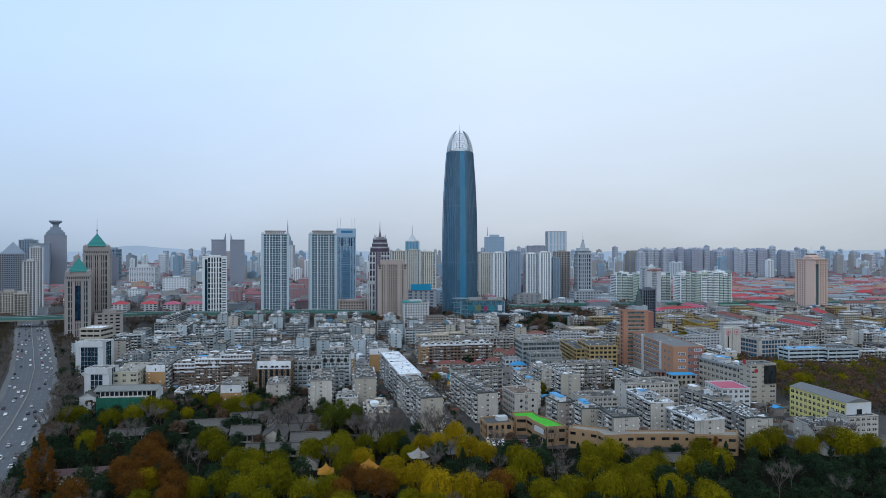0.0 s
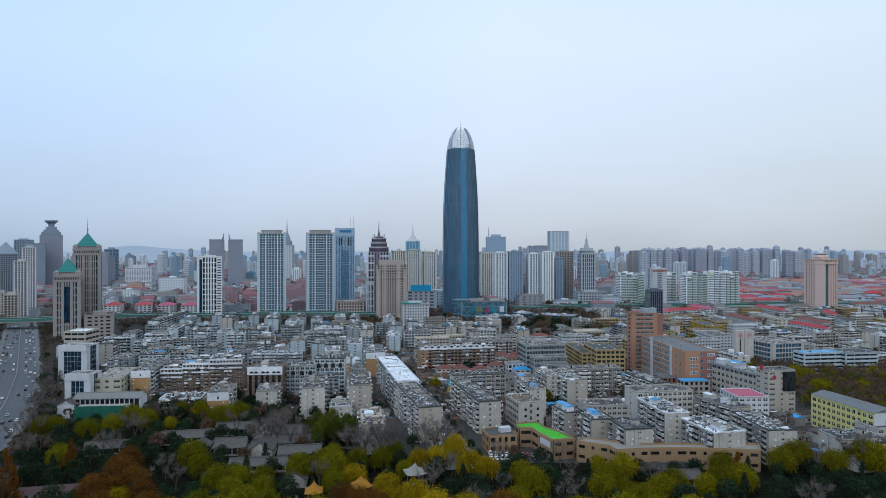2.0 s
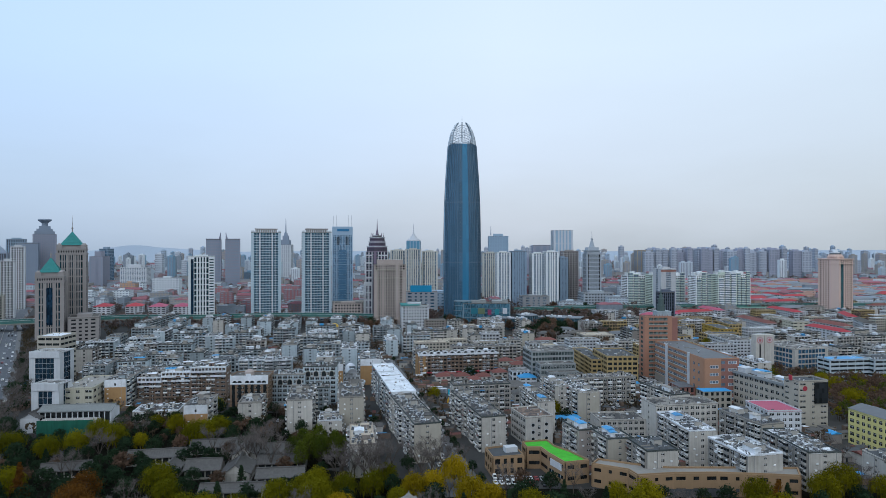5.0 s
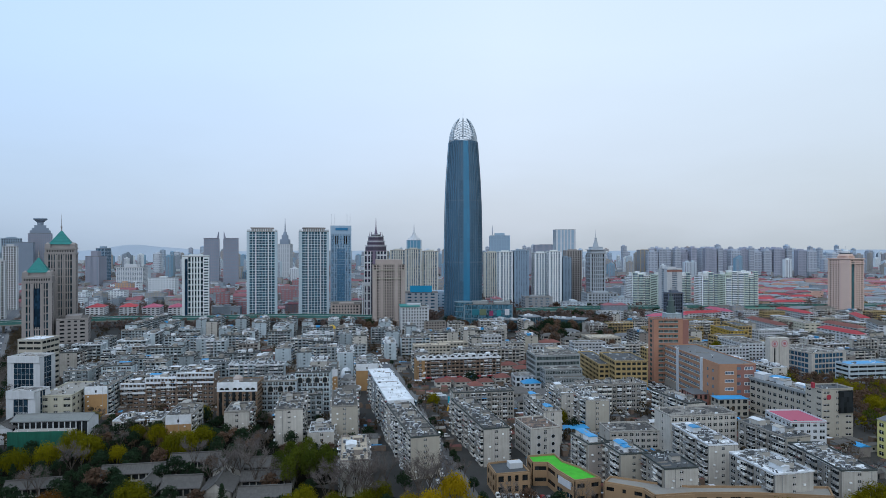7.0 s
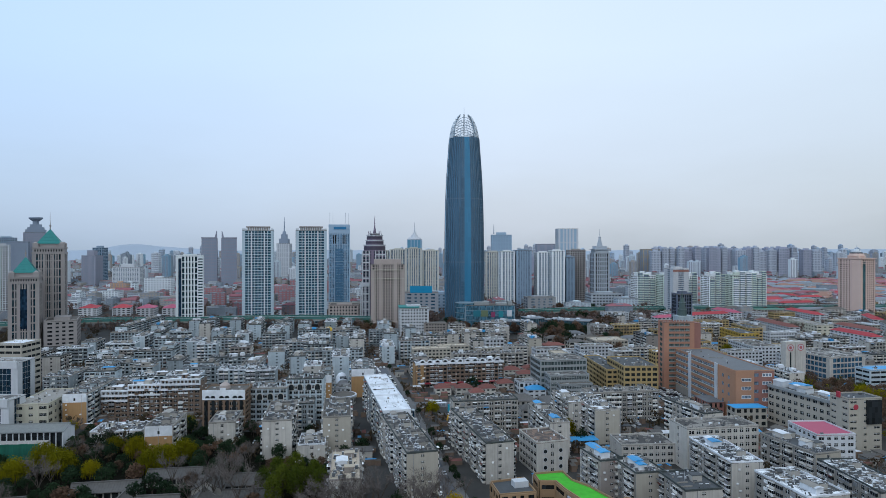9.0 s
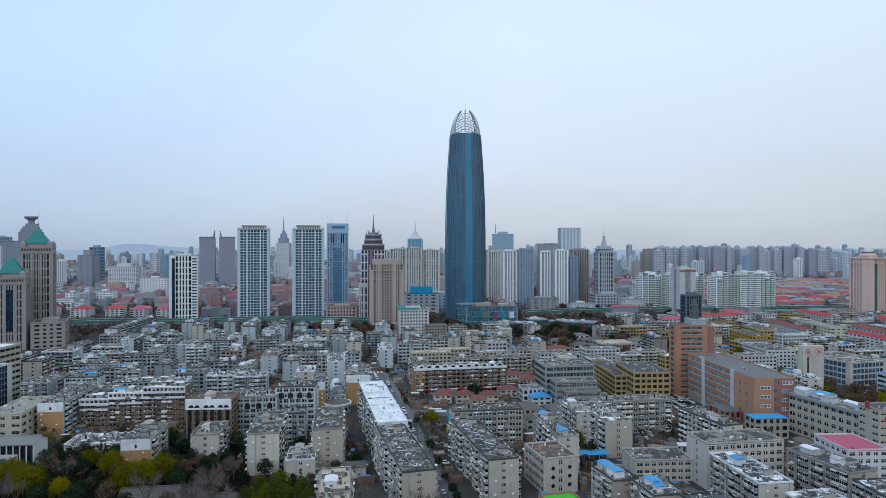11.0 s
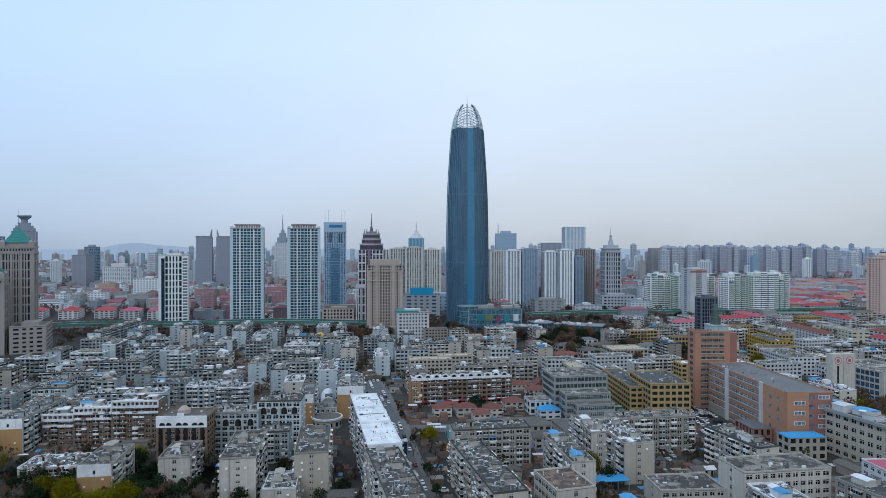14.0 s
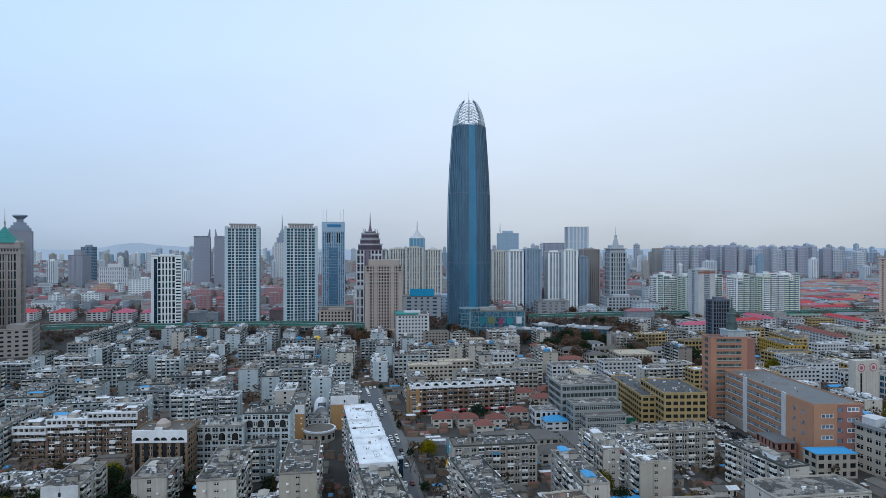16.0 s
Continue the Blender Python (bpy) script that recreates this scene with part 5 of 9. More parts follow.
# white and pale green residential slabs
GREENISH = mat("pale_green_tile", (0.55, 0.62, 0.54), 0.8, vary=0.12)
FLAT_WHITE = mat("bright_white_tile", (0.76, 0.78, 0.79), 0.8, vary=0.12)
for x, y, w, d, h, lab in ((302, 1130, 34, 20, 58, 0), (338, 1110, 34, 22, 60, 1), (372, 1128, 30, 20, 58, 0), (400, 1085, 30, 22, 60, 0), (432, 1072, 34, 24, 62, 1), (462, 1085, 26, 30, 62, 0)):
    rr = tower("residential_slab", "white and pale green balcony slab of flats", x + 30, y, w, d, h, 12, 2.9, 3.3, 1.0, 1.4, GREENISH if lab else FLAT_WHITE, GLASS_DARK, 0.5, category="apartment block", top=4)
    # projecting balcony bays of uneven height with roof rooms over the stairs
    for k, u in enumerate((-w * 0.36, -w * 0.04, w * 0.30)):
        e = Geo()
        hh = h + (2.5, -5.8, 5.0)[(k + lab + int(x)) % 3]
        e.box(u - w * 0.11, u + w * 0.11, -d / 2 - 2.6, -d / 2 - 0.5, 0, hh, 1)
        for j in range(int(hh / 2.9)):
            z = j * 2.9
            e.box(u - w * 0.12, u + w * 0.12, -d / 2 - 3.0, -d / 2 - 0.5, z, z + 1.25, 0)
        e.box(u - w * 0.12, u + w * 0.12, -d / 2 - 3.0, -d / 2 + 3.0, hh, hh + 1.0, 0)
        e.part("balcony_bay", [FLAT_WHITE if lab else GREENISH, GLASS_PALE], rr)
        e = Geo()
        e.box(u - w * 0.07, u + w * 0.07, -2, 5, h + 0.5, h + 5 + 2 * (k % 2), 0)
        e.box(u - w * 0.09, u + w * 0.09, -3, 6, h + 5 + 2 * (k % 2), h + 5.6 + 2 * (k % 2), 0)
        e.part("roof_room", FLAT_WHITE, rr)
r = tower("residential_tower", "white tower with striped balconies and a red band", 352, 1035, 25, 22, 73, 14, 2.9, 12, 8, 1.2, WHITE_WALL, GLASS_PALE, 0.6, category="apartment block", top=3)
g = Geo()
g.box(-13.2, 13.2, -11.8, -11, 69, 72)
g.part("red_band", BRICK_WALL, r, "dull red band below the roof")
# dark blue-grey tower in front of them
r = tower("office_tower", "dark blue-grey office tower with ribbed front", 247, 738, 16, 11, 57, 6, 3.4, 2.2, 0.8, 0.6, mat("dark_slate_panel", (0.10, 0.12, 0.17), 0.5, vary=0.15), GLASS_DARK, 0.4, top=3)

# white slabs just behind the landmark
# Their window colour is lightened and blued to carry distance haze.
for x, w, h, m in ((108, 24, 98, WHITE_WALL), (136, 26, 100, BLUE_GREY), (172, 24, 96, WHITE_WALL), (194, 22, 99, WHITE_WALL), (218, 14, 88, BLUE_GREY)):
    tower("residential_tower", "pale high-rise slab of flats with vertical strips", x, 1190 if w != 22 else 1175, w, 24, h, 6, 3.0, 4.6, 2.4, 0.5, FLAT_WHITE if m is WHITE_WALL else m, glass("hazy_blue_window", (0.15, 0.205, 0.27), 0.3, vary=0.3), 0.6, category="apartment block", top=3)
FAR_CREAM = mat("pale_cream_tile", (0.52, 0.51, 0.46), 0.8, vary=0.12)
for i, x in enumerate((-126, -92, -62, -30)):
    tower("residential_tower", "beige high-rise slab of flats with vertical strips", x, 1260 + 10 * (i % 2), 30, 26, 99 + 2 * (i % 3), 2, 6.0, 4.2, 2.4, 0.6, FAR_CREAM, GLASS_PALE, 0.7, category="apartment block", top=3)
tower("residential_tower", "beige high-rise slab of flats with vertical strips", 92, 1300, 30, 26, 96, 2, 6.0, 4.2, 2.4, 0.6, FAR_CREAM, GLASS_PALE, 0.7, category="apartment block", top=3)

# far landmarks; their wall and hazy glass colours have distance haze painted in
FAR1 = mat("hazed_concrete", (0.36, 0.385, 0.42), 0.9, vary=0.12)
FAR2 = mat("hazed_brown", (0.275, 0.285, 0.345), 0.9, vary=0.12)
FAR3 = mat("hazed_slate", (0.235, 0.28, 0.35), 0.8, vary=0.12)
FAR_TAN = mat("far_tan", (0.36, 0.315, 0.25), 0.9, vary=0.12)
FAR4 = mat("hazed_white", (0.53, 0.55, 0.58), 0.9, vary=0.12)
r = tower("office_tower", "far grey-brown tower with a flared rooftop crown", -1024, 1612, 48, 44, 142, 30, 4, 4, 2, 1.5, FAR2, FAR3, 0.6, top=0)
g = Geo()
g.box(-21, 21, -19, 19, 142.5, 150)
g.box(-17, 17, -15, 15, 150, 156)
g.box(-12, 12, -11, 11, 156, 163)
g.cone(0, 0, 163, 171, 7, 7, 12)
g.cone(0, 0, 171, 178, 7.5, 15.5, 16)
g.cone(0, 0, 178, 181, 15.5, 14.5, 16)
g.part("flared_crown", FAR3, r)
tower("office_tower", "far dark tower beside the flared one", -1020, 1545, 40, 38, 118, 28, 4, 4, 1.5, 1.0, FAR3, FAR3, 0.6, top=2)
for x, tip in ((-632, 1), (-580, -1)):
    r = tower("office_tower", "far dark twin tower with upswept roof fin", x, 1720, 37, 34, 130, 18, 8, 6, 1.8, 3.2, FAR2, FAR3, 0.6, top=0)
    g = Geo()
    g.box(-20 if tip > 0 else -17, 17 if tip > 0 else 20, -18, 18, 131, 132.5)
    g.part("roof_slab", FAR2, r)
    g = Geo()
    g.face([(tip * 18, -16, 120), (tip * 18, -16, 150), (tip * 13, -16, 132)])
    g.face([(tip * 18, 16, 120), (tip * 18, 16, 150), (tip * 13, 16, 132)])
    g.face([(tip * 18, -16, 120), (tip * 18, 16, 120), (tip * 18, 16, 150), (tip * 18, -16, 150)])
    g.face([(tip * 13, -16, 132), (tip * 13, 16, 132), (tip * 18, 16, 150), (tip * 18, -16, 150)])
    g.part("roof_fin", FAR2, r, weld=True)
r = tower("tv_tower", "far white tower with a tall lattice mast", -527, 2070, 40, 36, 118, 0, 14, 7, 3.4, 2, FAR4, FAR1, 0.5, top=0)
g = Geo()
g.box(-14, 14, -13, 13, 118, 134)
g.box(-9, 9, -8, 8, 134, 148)
g.cone(0, 0, 148, 158, 7, 5, 10)
g.rod((0, 0, 155), (0, 0, 205), 2.5, 6, r2=0.4)
g.part("mast", FAR3, r)
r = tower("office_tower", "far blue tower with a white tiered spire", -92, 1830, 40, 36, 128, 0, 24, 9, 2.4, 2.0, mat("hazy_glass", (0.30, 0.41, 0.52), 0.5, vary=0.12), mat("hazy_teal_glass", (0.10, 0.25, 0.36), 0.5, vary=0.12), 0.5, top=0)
g = Geo()
g.cone(0, 0, 128, 134, 19, 16, 10)
g.cone(0, 0, 134, 141, 11, 9, 10)
g.cone(0, 0, 141, 148, 6, 4.5, 10)
g.rod((0, 0, 148), (0, 0, 178), 2.2, 6, r2=0.3)
g.part("spire", FAR4, r)
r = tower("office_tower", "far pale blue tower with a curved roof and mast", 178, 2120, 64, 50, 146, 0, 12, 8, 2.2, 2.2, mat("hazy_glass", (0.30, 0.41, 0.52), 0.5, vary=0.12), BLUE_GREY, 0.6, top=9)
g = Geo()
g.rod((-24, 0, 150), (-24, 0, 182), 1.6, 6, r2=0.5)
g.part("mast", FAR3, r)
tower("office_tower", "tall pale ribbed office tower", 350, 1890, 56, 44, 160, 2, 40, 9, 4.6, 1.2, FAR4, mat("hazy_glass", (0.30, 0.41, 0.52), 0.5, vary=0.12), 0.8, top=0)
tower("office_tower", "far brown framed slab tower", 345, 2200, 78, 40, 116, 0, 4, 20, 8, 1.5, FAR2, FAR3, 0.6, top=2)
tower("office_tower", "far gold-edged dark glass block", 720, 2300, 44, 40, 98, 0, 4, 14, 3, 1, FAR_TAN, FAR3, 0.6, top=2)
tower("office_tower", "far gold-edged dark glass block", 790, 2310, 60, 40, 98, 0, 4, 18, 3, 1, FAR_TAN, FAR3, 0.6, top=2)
for x, w in ((192, 24), (216, 22)):
    tower("residential_slab", "white lower slab of flats with vertical strips", x, 1230, w, 20, 62, 6, 3.0, 3.4, 2.2, 0.6, WHITE_WALL, GLASS_PALE, 0.6, category="apartment block")
tower("residential_slab", "white stepped slab of flats", -765, 1560, 62, 26, 58, 4, 3.0, 4, 2, 1.2, FAR4, GLASS_PALE, 0.6, category="apartment block", top=8)
tower("office_tower", "squat brown office tower with a white attic", -905, 1650, 34, 34, 84, 0, 4, 3, 2, 0.6, FAR2, FAR3, 0.6, top=14)
tower("office_tower", "far blue stepped glass tower", -948, 1760, 24, 30, 104, 0, 4, 4, 1, 1, BLUE_GREY, GLASS_BLUE, 0.5, top=6)
# at the far left edge
for x, y, w, h, m, lab in ((-832, 1180, 42, 96, FAR3, "dark glass office tower with pointed grey roof"), (-667, 985, 18, 86, FAR4, "slim white stepped tower"), (-746, 1120, 20, 108, FAR4, "white stepped tower behind the avenue"), (-622, 900, 18, 40, PALE_WALL, "pale office block with a glass corner"), (-662, 930, 24, 40, PALE_WALL, "pale office block with a notched top"), (-1060, 1560, 38, 128, BLUE_GREY, "far blue glass slab tower")):
    r = tower("office_tower", lab, x, y, w, w * 0.8, h, 28, 3.8, 3.6, 1.4, 1.2, m, GLASS_DARK, 0.5, top=4)
    if x == -832:
        g = Geo()
        g.hip(-19, 19, -15, 15, 97, 120)
        g.part("pointed_roof", FAR3, r)
tower("department_store", "grey commercial block with a blue rooftop screen", 0, 1110, 110, 50, 30, 2, 5, 8, 5, 3, BLUE_GREY, GLASS_BLUE, 0.5, category="shop", top=3)
r = tower("billboard_building", "grey shop building carrying a bright blue sign", -38, 1048, 52, 30, 36, 2, 5, 8, 5, 3, FAR1, GLASS_BLUE, 0.5, category="shop", top=0)
g = Geo()
g.box(-17, 17, -16.2, -15.4, 36.6, 47)
g.part("sign_panel", mat("sky_blue_sign", (0.03, 0.33, 0.58), 0.4), r, "bright blue sign panel")


# ---- the quarter of flats, building by building ----
block(19.8, 404.5, 12.5, 60.0, 18.0, 14.9, 'grey')
# low school block with pale front
block(101.0, 407.5, 26.0, 16.0, 9.5, 5.0, 'slabwhite')
# block with round windows
round_1, _ = block(50.0, 396.0, 15.3, 20.4, 15.0, 16.0, 'round')
block(57.0, 425.0, 9.6, 38.0, 18.0, 9.0, 'grey', top="blue")
block(24.8, 456.3, 37.3, 12.0, 18.0, 9.0, 'front')
block(74.3, 460.0, 8.5, 28.0, 18.0, 9.0, 'grey', top="white")
block(86.9, 449.3, 13.3, 38.0, 18.0, 9.0, 'grey', top="white")
block(109.7, 477.4, 43.9, 12.0, 18.0, 9.0, 'front')
block(141.3, 444.9, 11.0, 33.8, 17.0, 16.0, 'grey')
block(82.0, 351.0, 12.0, 18.0, 17.0, 12.0, 'grey', top="blue")
block(70.0, 364.0, 10.0, 16.8, 17.0, 16.0, 'grey', top="blue")
block(96.2, 334.1, 14.0, 18.3, 17.0, 9.6, 'grey', top="dark")
block(124.1, 367.6, 13.0, 33.1, 18.0, 7.2, 'grey', top="white")
block(133.6, 400.3, 36.0, 16.0, 20.0, 9.0, 'slabwhite')
block(162.0, 377.1, 13.0, 29.7, 18.0, 16.0, 'grey', top="dark")
block(137.1, 332.8, 17.0, 26.1, 17.0, 12.9, 'grey', top="white")
block(166.6, 340.3, 14.0, 34.5, 17.0, 3.0, 'grey', top="white")
block(189.0, 405.7, 18.5, 22.0, 16.0, 3.3, 'white', top="pink", dense=0.08)
slab_1, _ = block(213.9, 451.4, 14.0, 53.4, 22.0, 16.0, 'slabbeige')
screen_1, _ = block(219.8, 426.2, 18.7, 12.0, 27.0, 9.0, 'screen')
yellow_1, _ = block(234.4, 371.0, 16.0, 43.2, 18.0, 9.9, 'yellow')
block(236.1, 351.1, 18.5, 14.0, 12.0, 9.0, 'slabwhite', top="dark")
block(210.4, 335.8, 24.0, 16.3, 11.0, 3.0, 'pale', top="dark")
orange_1, _ = block(188.4, 516.1, 24.0, 80.9, 30.0, 4.4, 'orange', dense=0.25)
orangetower_1, _ = block(177.0, 565.5, 22.4, 11.0, 49.5, 3.0, 'orangetower', dense=0.2)
block(262.0, 640.0, 30.0, 14.0, 15.0, 9.0, 'white')
block(307.0, 594.9, 34.0, 40.7, 21.0, 15.6, 'glasshall')
block(325.8, 553.0, 37.4, 13.0, 17.0, 9.0, 'ribbon')
block(357.5, 557.5, 30.9, 22.0, 17.0, 9.0, 'ribbon', top="dark")
block(138.5, 549.0, 24.0, 37.2, 22.0, 3.0, 'ochre')
block(123.1, 572.3, 12.0, 56.8, 17.0, 3.5, 'ochre')
block(85.8, 555.1, 34.5, 24.0, 24.0, 9.0, 'office')
block(88.5, 536.0, 28.0, 12.0, 16.0, 9.0, 'office')
block(92.0, 527.8, 23.0, 9.0, 11.0, 9.0, 'office')
block(139.0, 669.4, 31.1, 14.0, 15.0, 9.0, 'white')
block(97.3, 680.4, 24.5, 14.0, 10.0, 9.0, 'white')
block(119.1, 684.4, 15.0, 10.0, 8.0, 9.0, 'white')
block(162.8, 712.8, 32.5, 24.0, 14.0, 9.0, 'cream')
brown_1, _ = block(12.0, 572.0, 68.0, 13.0, 18.0, 11.0, 'brown')
block(-11.4, 651.2, 33.8, 13.0, 15.0, 9.0, 'cream')
block(8.4, 667.3, 28.1, 10.0, 15.0, 9.0, 'cream')
block(46.5, 675.6, 17.3, 13.0, 20.0, 9.0, 'white')
block(25.0, 717.4, 11.4, 14.0, 20.0, 9.0, 'grey')
block(32.0, 682.0, 11.1, 14.0, 18.0, 9.0, 'grey')
block(54.0, 717.0, 16.6, 12.0, 20.0, 9.0, 'grey')
block(62.7, 549.3, 16.4, 12.0, 8.0, 9.0, 'white')
snow_1, _ = block(-33.5, 463.0, 14.2, 90.6, 20.5, 14.1, 'grey', top="snow")
block(-15.0, 388.6, 13.0, 61.4, 19.0, 16.0, 'grey')
block(-59.4, 552.6, 15.9, 42.0, 19.0, 9.0, 'tan')
block(-80.7, 525.5, 8.2, 30.0, 19.0, 9.0, 'tan')
block(-71.8, 533.6, 13.3, 12.0, 7.0, 9.0, 'white')
block(-55.9, 431.1, 13.6, 38.0, 19.0, 10.0, 'grey')
block(-84.5, 424.0, 13.7, 38.0, 19.0, 10.0, 'grey')
block(-81.5, 459.7, 13.9, 12.0, 15.0, 9.0, 'front')
arch_1, _ = block(-106.1, 472.8, 25.7, 14.0, 21.0, 5.0, 'arch')
arch_2, _ = block(-84.3, 480.7, 21.9, 14.0, 25.0, 5.0, 'arch')
cren_1, _ = block(-125.6, 459.8, 23.7, 15.0, 22.5, 3.0, 'cren')
brownwhite_1, _ = block(-203.0, 484.0, 15.5, 12.0, 16.0, 5.0, 'brownwhite')
brownwhite_2, _ = block(-185.2, 485.5, 19.0, 12.0, 19.5, 5.0, 'brownwhite')
brownwhite_3, _ = block(-163.5, 487.4, 23.5, 12.0, 22.5, 5.0, 'brownwhite')
block(-220.9, 483.5, 13.2, 45.0, 18.0, 9.0, 'tan')
block(-143.5, 420.0, 13.0, 26.0, 15.0, 9.0, 'tan')
block(-176.7, 437.9, 26.1, 16.0, 6.0, 9.0, 'pale', top="white")
block(-236.6, 465.7, 17.8, 38.0, 16.0, 9.0, 'beigehall')
whiteglass_1, _ = block(-289.0, 506.5, 22.0, 16.0, 30.0, 0.0, 'whiteglass')
whiteglass_2, _ = block(-249.5, 445.8, 17.0, 13.0, 20.0, 0.0, 'whiteglass')
block(-307.5, 541.5, 17.5, 20.0, 37.0, 0.0, 'bands')
block(-38.6, 355.5, 11.3, 34.0, 15.0, 9.0, 'warm', top="beige")
block(-63.9, 408.3, 12.3, 18.0, 9.0, 9.0, 'grey', top="white")
block(-117.0, 433.5, 12.9, 22.0, 13.0, 9.0, 'grey')
block(-357.8, 818.6, 12.0, 111.6, 19.0, 5.5, 'grey')


# ---- what sets single buildings apart ----
def disc(g, side, w, d, u, z, r, o, m=0, a0=0.0, a1=360.0, n=14):
    """A flat round or half-round panel on one side of a block."""
    pts = [(u + r * math.cos(radians(a0 + (a1 - a0) * i / n)), z + r * math.sin(radians(a0 + (a1 - a0) * i / n))) for i in range(n + (a1 - a0 < 360))]
    f = {"F": lambda p: (p[0], -d / 2 - o, p[1]), "L": lambda p: (-w / 2 - o, p[0], p[1]), "R": lambda p: (w / 2 + o, p[0], p[1])}[side]
    g.face([f(p) for p in pts], m)


# long orange slab: white pilasters on its long side
for u in (17.5, -18.5):
    g = Geo()
    g.on("L", 24.0, 80.9, u - 1.5, u + 1.5, 0.3, 1.2, 0, 31.2)
    g.part("pilaster", WHITE_WALL, orange_1, "white rendered pilaster")
g = Geo()
g.on("L", 24.0, 80.9, -40.4, -20.1, 0.3, 0.55, 0, 30.2, 0)
for j in range(5):
    for u in (-26.5, -33.5):
        g.on("L", 24.0, 80.9, u - 1.0, u + 1.0, 0.5, 0.6, 3.4 + j * 5.2, 5.4 + j * 5.2, 1)
g.part("corner_wall", [ORANGE_WALL, GLASS_PALE], orange_1, "plain orange tiled corner")
g = Geo()
g.on("L", 24.0, 80.9, 20, 40, 0.3, 0.6, 0, 5)
g.part("plinth", CONCRETE, orange_1)
g = Geo()
g.on("F", 24.0, 80.9, -12.35, -0.6, 0.3, 0.55, 0, 30.2, 0)
for j in range(5):
    g.on("F", 24.0, 80.9, -8.6, -2.6, 0.5, 0.6, 3.2 + j * 5.2, 5.2 + j * 5.2, 1)
g.part("end_panel", [ORANGE_WALL, GLASS_PALE], orange_1, "orange tiled part of the end wall")
for j in range(6):
    for u0, u1, z0, z1 in ((-8.6, -2.6, 3.2 + j * 5.2, 5.2 + j * 5.2), (4.63, 10.6, 1.74 + j * 5, 3.84 + j * 5)):
        if z1 > 29.5:
            continue
        g = Geo()
        o = 0.6 if u0 < 0 else 0.3
        for a, b, c, e in ((u0, u1, z0, z0 + 0.18), (u0, u1, z1 - 0.18, z1), (u0, u0 + 0.2, z0, z1), (u1 - 0.2, u1, z0, z1), (u0 + (u1 - u0) / 3 - 0.1, u0 + (u1 - u0) / 3 + 0.1, z0, z1), (u0 + (u1 - u0) * 2 / 3 - 0.1, u0 + (u1 - u0) * 2 / 3 + 0.1, z0, z1)):
            g.on("F", 24.0, 80.9, a, b, o - 0.15, o + 0.05, c, e)
        g.part("window_frame", WHITE_FRAME, orange_1, "white window frame")
SILL = mat("pale_green_sill", (0.40, 0.42, 0.36), 0.8, vary=0.2)
for j in range(7):
    g = Geo()
    z = 1.35 + j * 4.285
    g.on("L", 24.0, 80.9, -16.5, 15.8, 0.3, 0.55, z, z + 0.4)
    g.part("sill", SILL, orange_1)
    g = Geo()
    g.on("L", 24.0, 80.9, 19.2, 40.2, 0.3, 0.55, z, z + 0.4)
    g.part("sill", SILL, orange_1)
LEDGE = mat("green_grey_ledge", (0.30, 0.33, 0.315), 0.8, vary=0.25, streak=0.3)
for j in range(13):
    g = Geo()
    z = 1.2 + j * 3.808
    g.on("F", 22.4, 11.0, -7.8, 7.8, 0.3, 0.75, z, z + 0.4)
    g.part("sill", LEDGE, orangetower_1)
g = Geo()
g.box(11.3, 16.8, -4.6, 6, 0, 49.0)
g.part("stair_slab", BRICK_WALL, orangetower_1, "plain dull red tiled stair slab")
g = Geo()
for i in range(9):
    g.box(-10 + i * 2.2, -9.0 + i * 2.2, -5.0, -4.7, 50.0, 51.4)
g.part("roof_sign", BRICK_WALL, orangetower_1, "row of small red rooftop sign bars")
# its tower: white plinth and a tiered lattice spire on the roof
g = Geo()
g.box(-0.4, 11.0, -5, 5, 49.6, 53.6, 0)
g.box(-0.7, 11.3, -5.4, 5.4, 53.6, 54.2, 0)
g.part("plinth_room", PALE_COOL, orangetower_1)
SPIRE = mat("grey_green_metal", (0.085, 0.12, 0.115), 0.5, 0.3, vary=0.2)
for z0, z1, r0, r1 in ((54.2, 58.4, 3.2, 2.9), (58.4, 59.1, 3.7, 3.7), (59.1, 63.6, 2.7, 2.3), (63.6, 64.2, 3.0, 3.0), (64.2, 67, 1.8, 1.3), (67, 67.5, 1.9, 1.9), (67.5, 75, 0.6, 0.1)):
    g = Geo()
    g.cone(4.6, 0, z0, z1, r0, r1, 8)
    g.part("spire_tier", SPIRE, orangetower_1, "grey-green metal spire tier")
for t in range(6):
    g = Geo()
    a = t * math.pi / 3
    g.rod((4.6 + 3.5 * math.cos(a), 3.5 * math.sin(a), 54.2), (4.6 + 3.5 * math.cos(a), 3.5 * math.sin(a), 60), 0.25, 4, r2=0.1)
    g.part("pinnacle", SPIRE, orangetower_1)

# block with the white attic of arched windows
w, d, h = 23.7, 15.0, 22.5
g = Geo()
g.on("F", w, d, -w / 2 - 0.3, w / 2 + 0.3, 0.3, 0.9, h - 4.6, h + 1.0, 0)
for u in (-7.6, 0.4, 8.0):
    disc(g, "F", w, d, u - 1.5, h - 3.6, 1.45, 0.93, 1, 0, 180)
    disc(g, "F", w, d, u + 1.6, h - 3.6, 1.45, 0.93, 1, 0, 180)
g.on("F", w, d, -2.0, 1.2, 0.3, 0.9, h + 1.0, h + 2.2, 0)
g.part("attic", [ROOF_WHITE, GLASS_DARK], cren_1, "white attic with arched windows")
for i in range(6):
    g = Geo()
    u = -10.0 + i * 4.0
    g.on("F", w, d, u - 0.9, u + 0.9, 0.3, 0.7, 2, h - 5)
    g.part("window_bay", GLASS_DARK, cren_1, "tall dark window bay")
g = Geo()
g.cone(-2, 1, h, h + 2, 3.2, 3.0, 14)
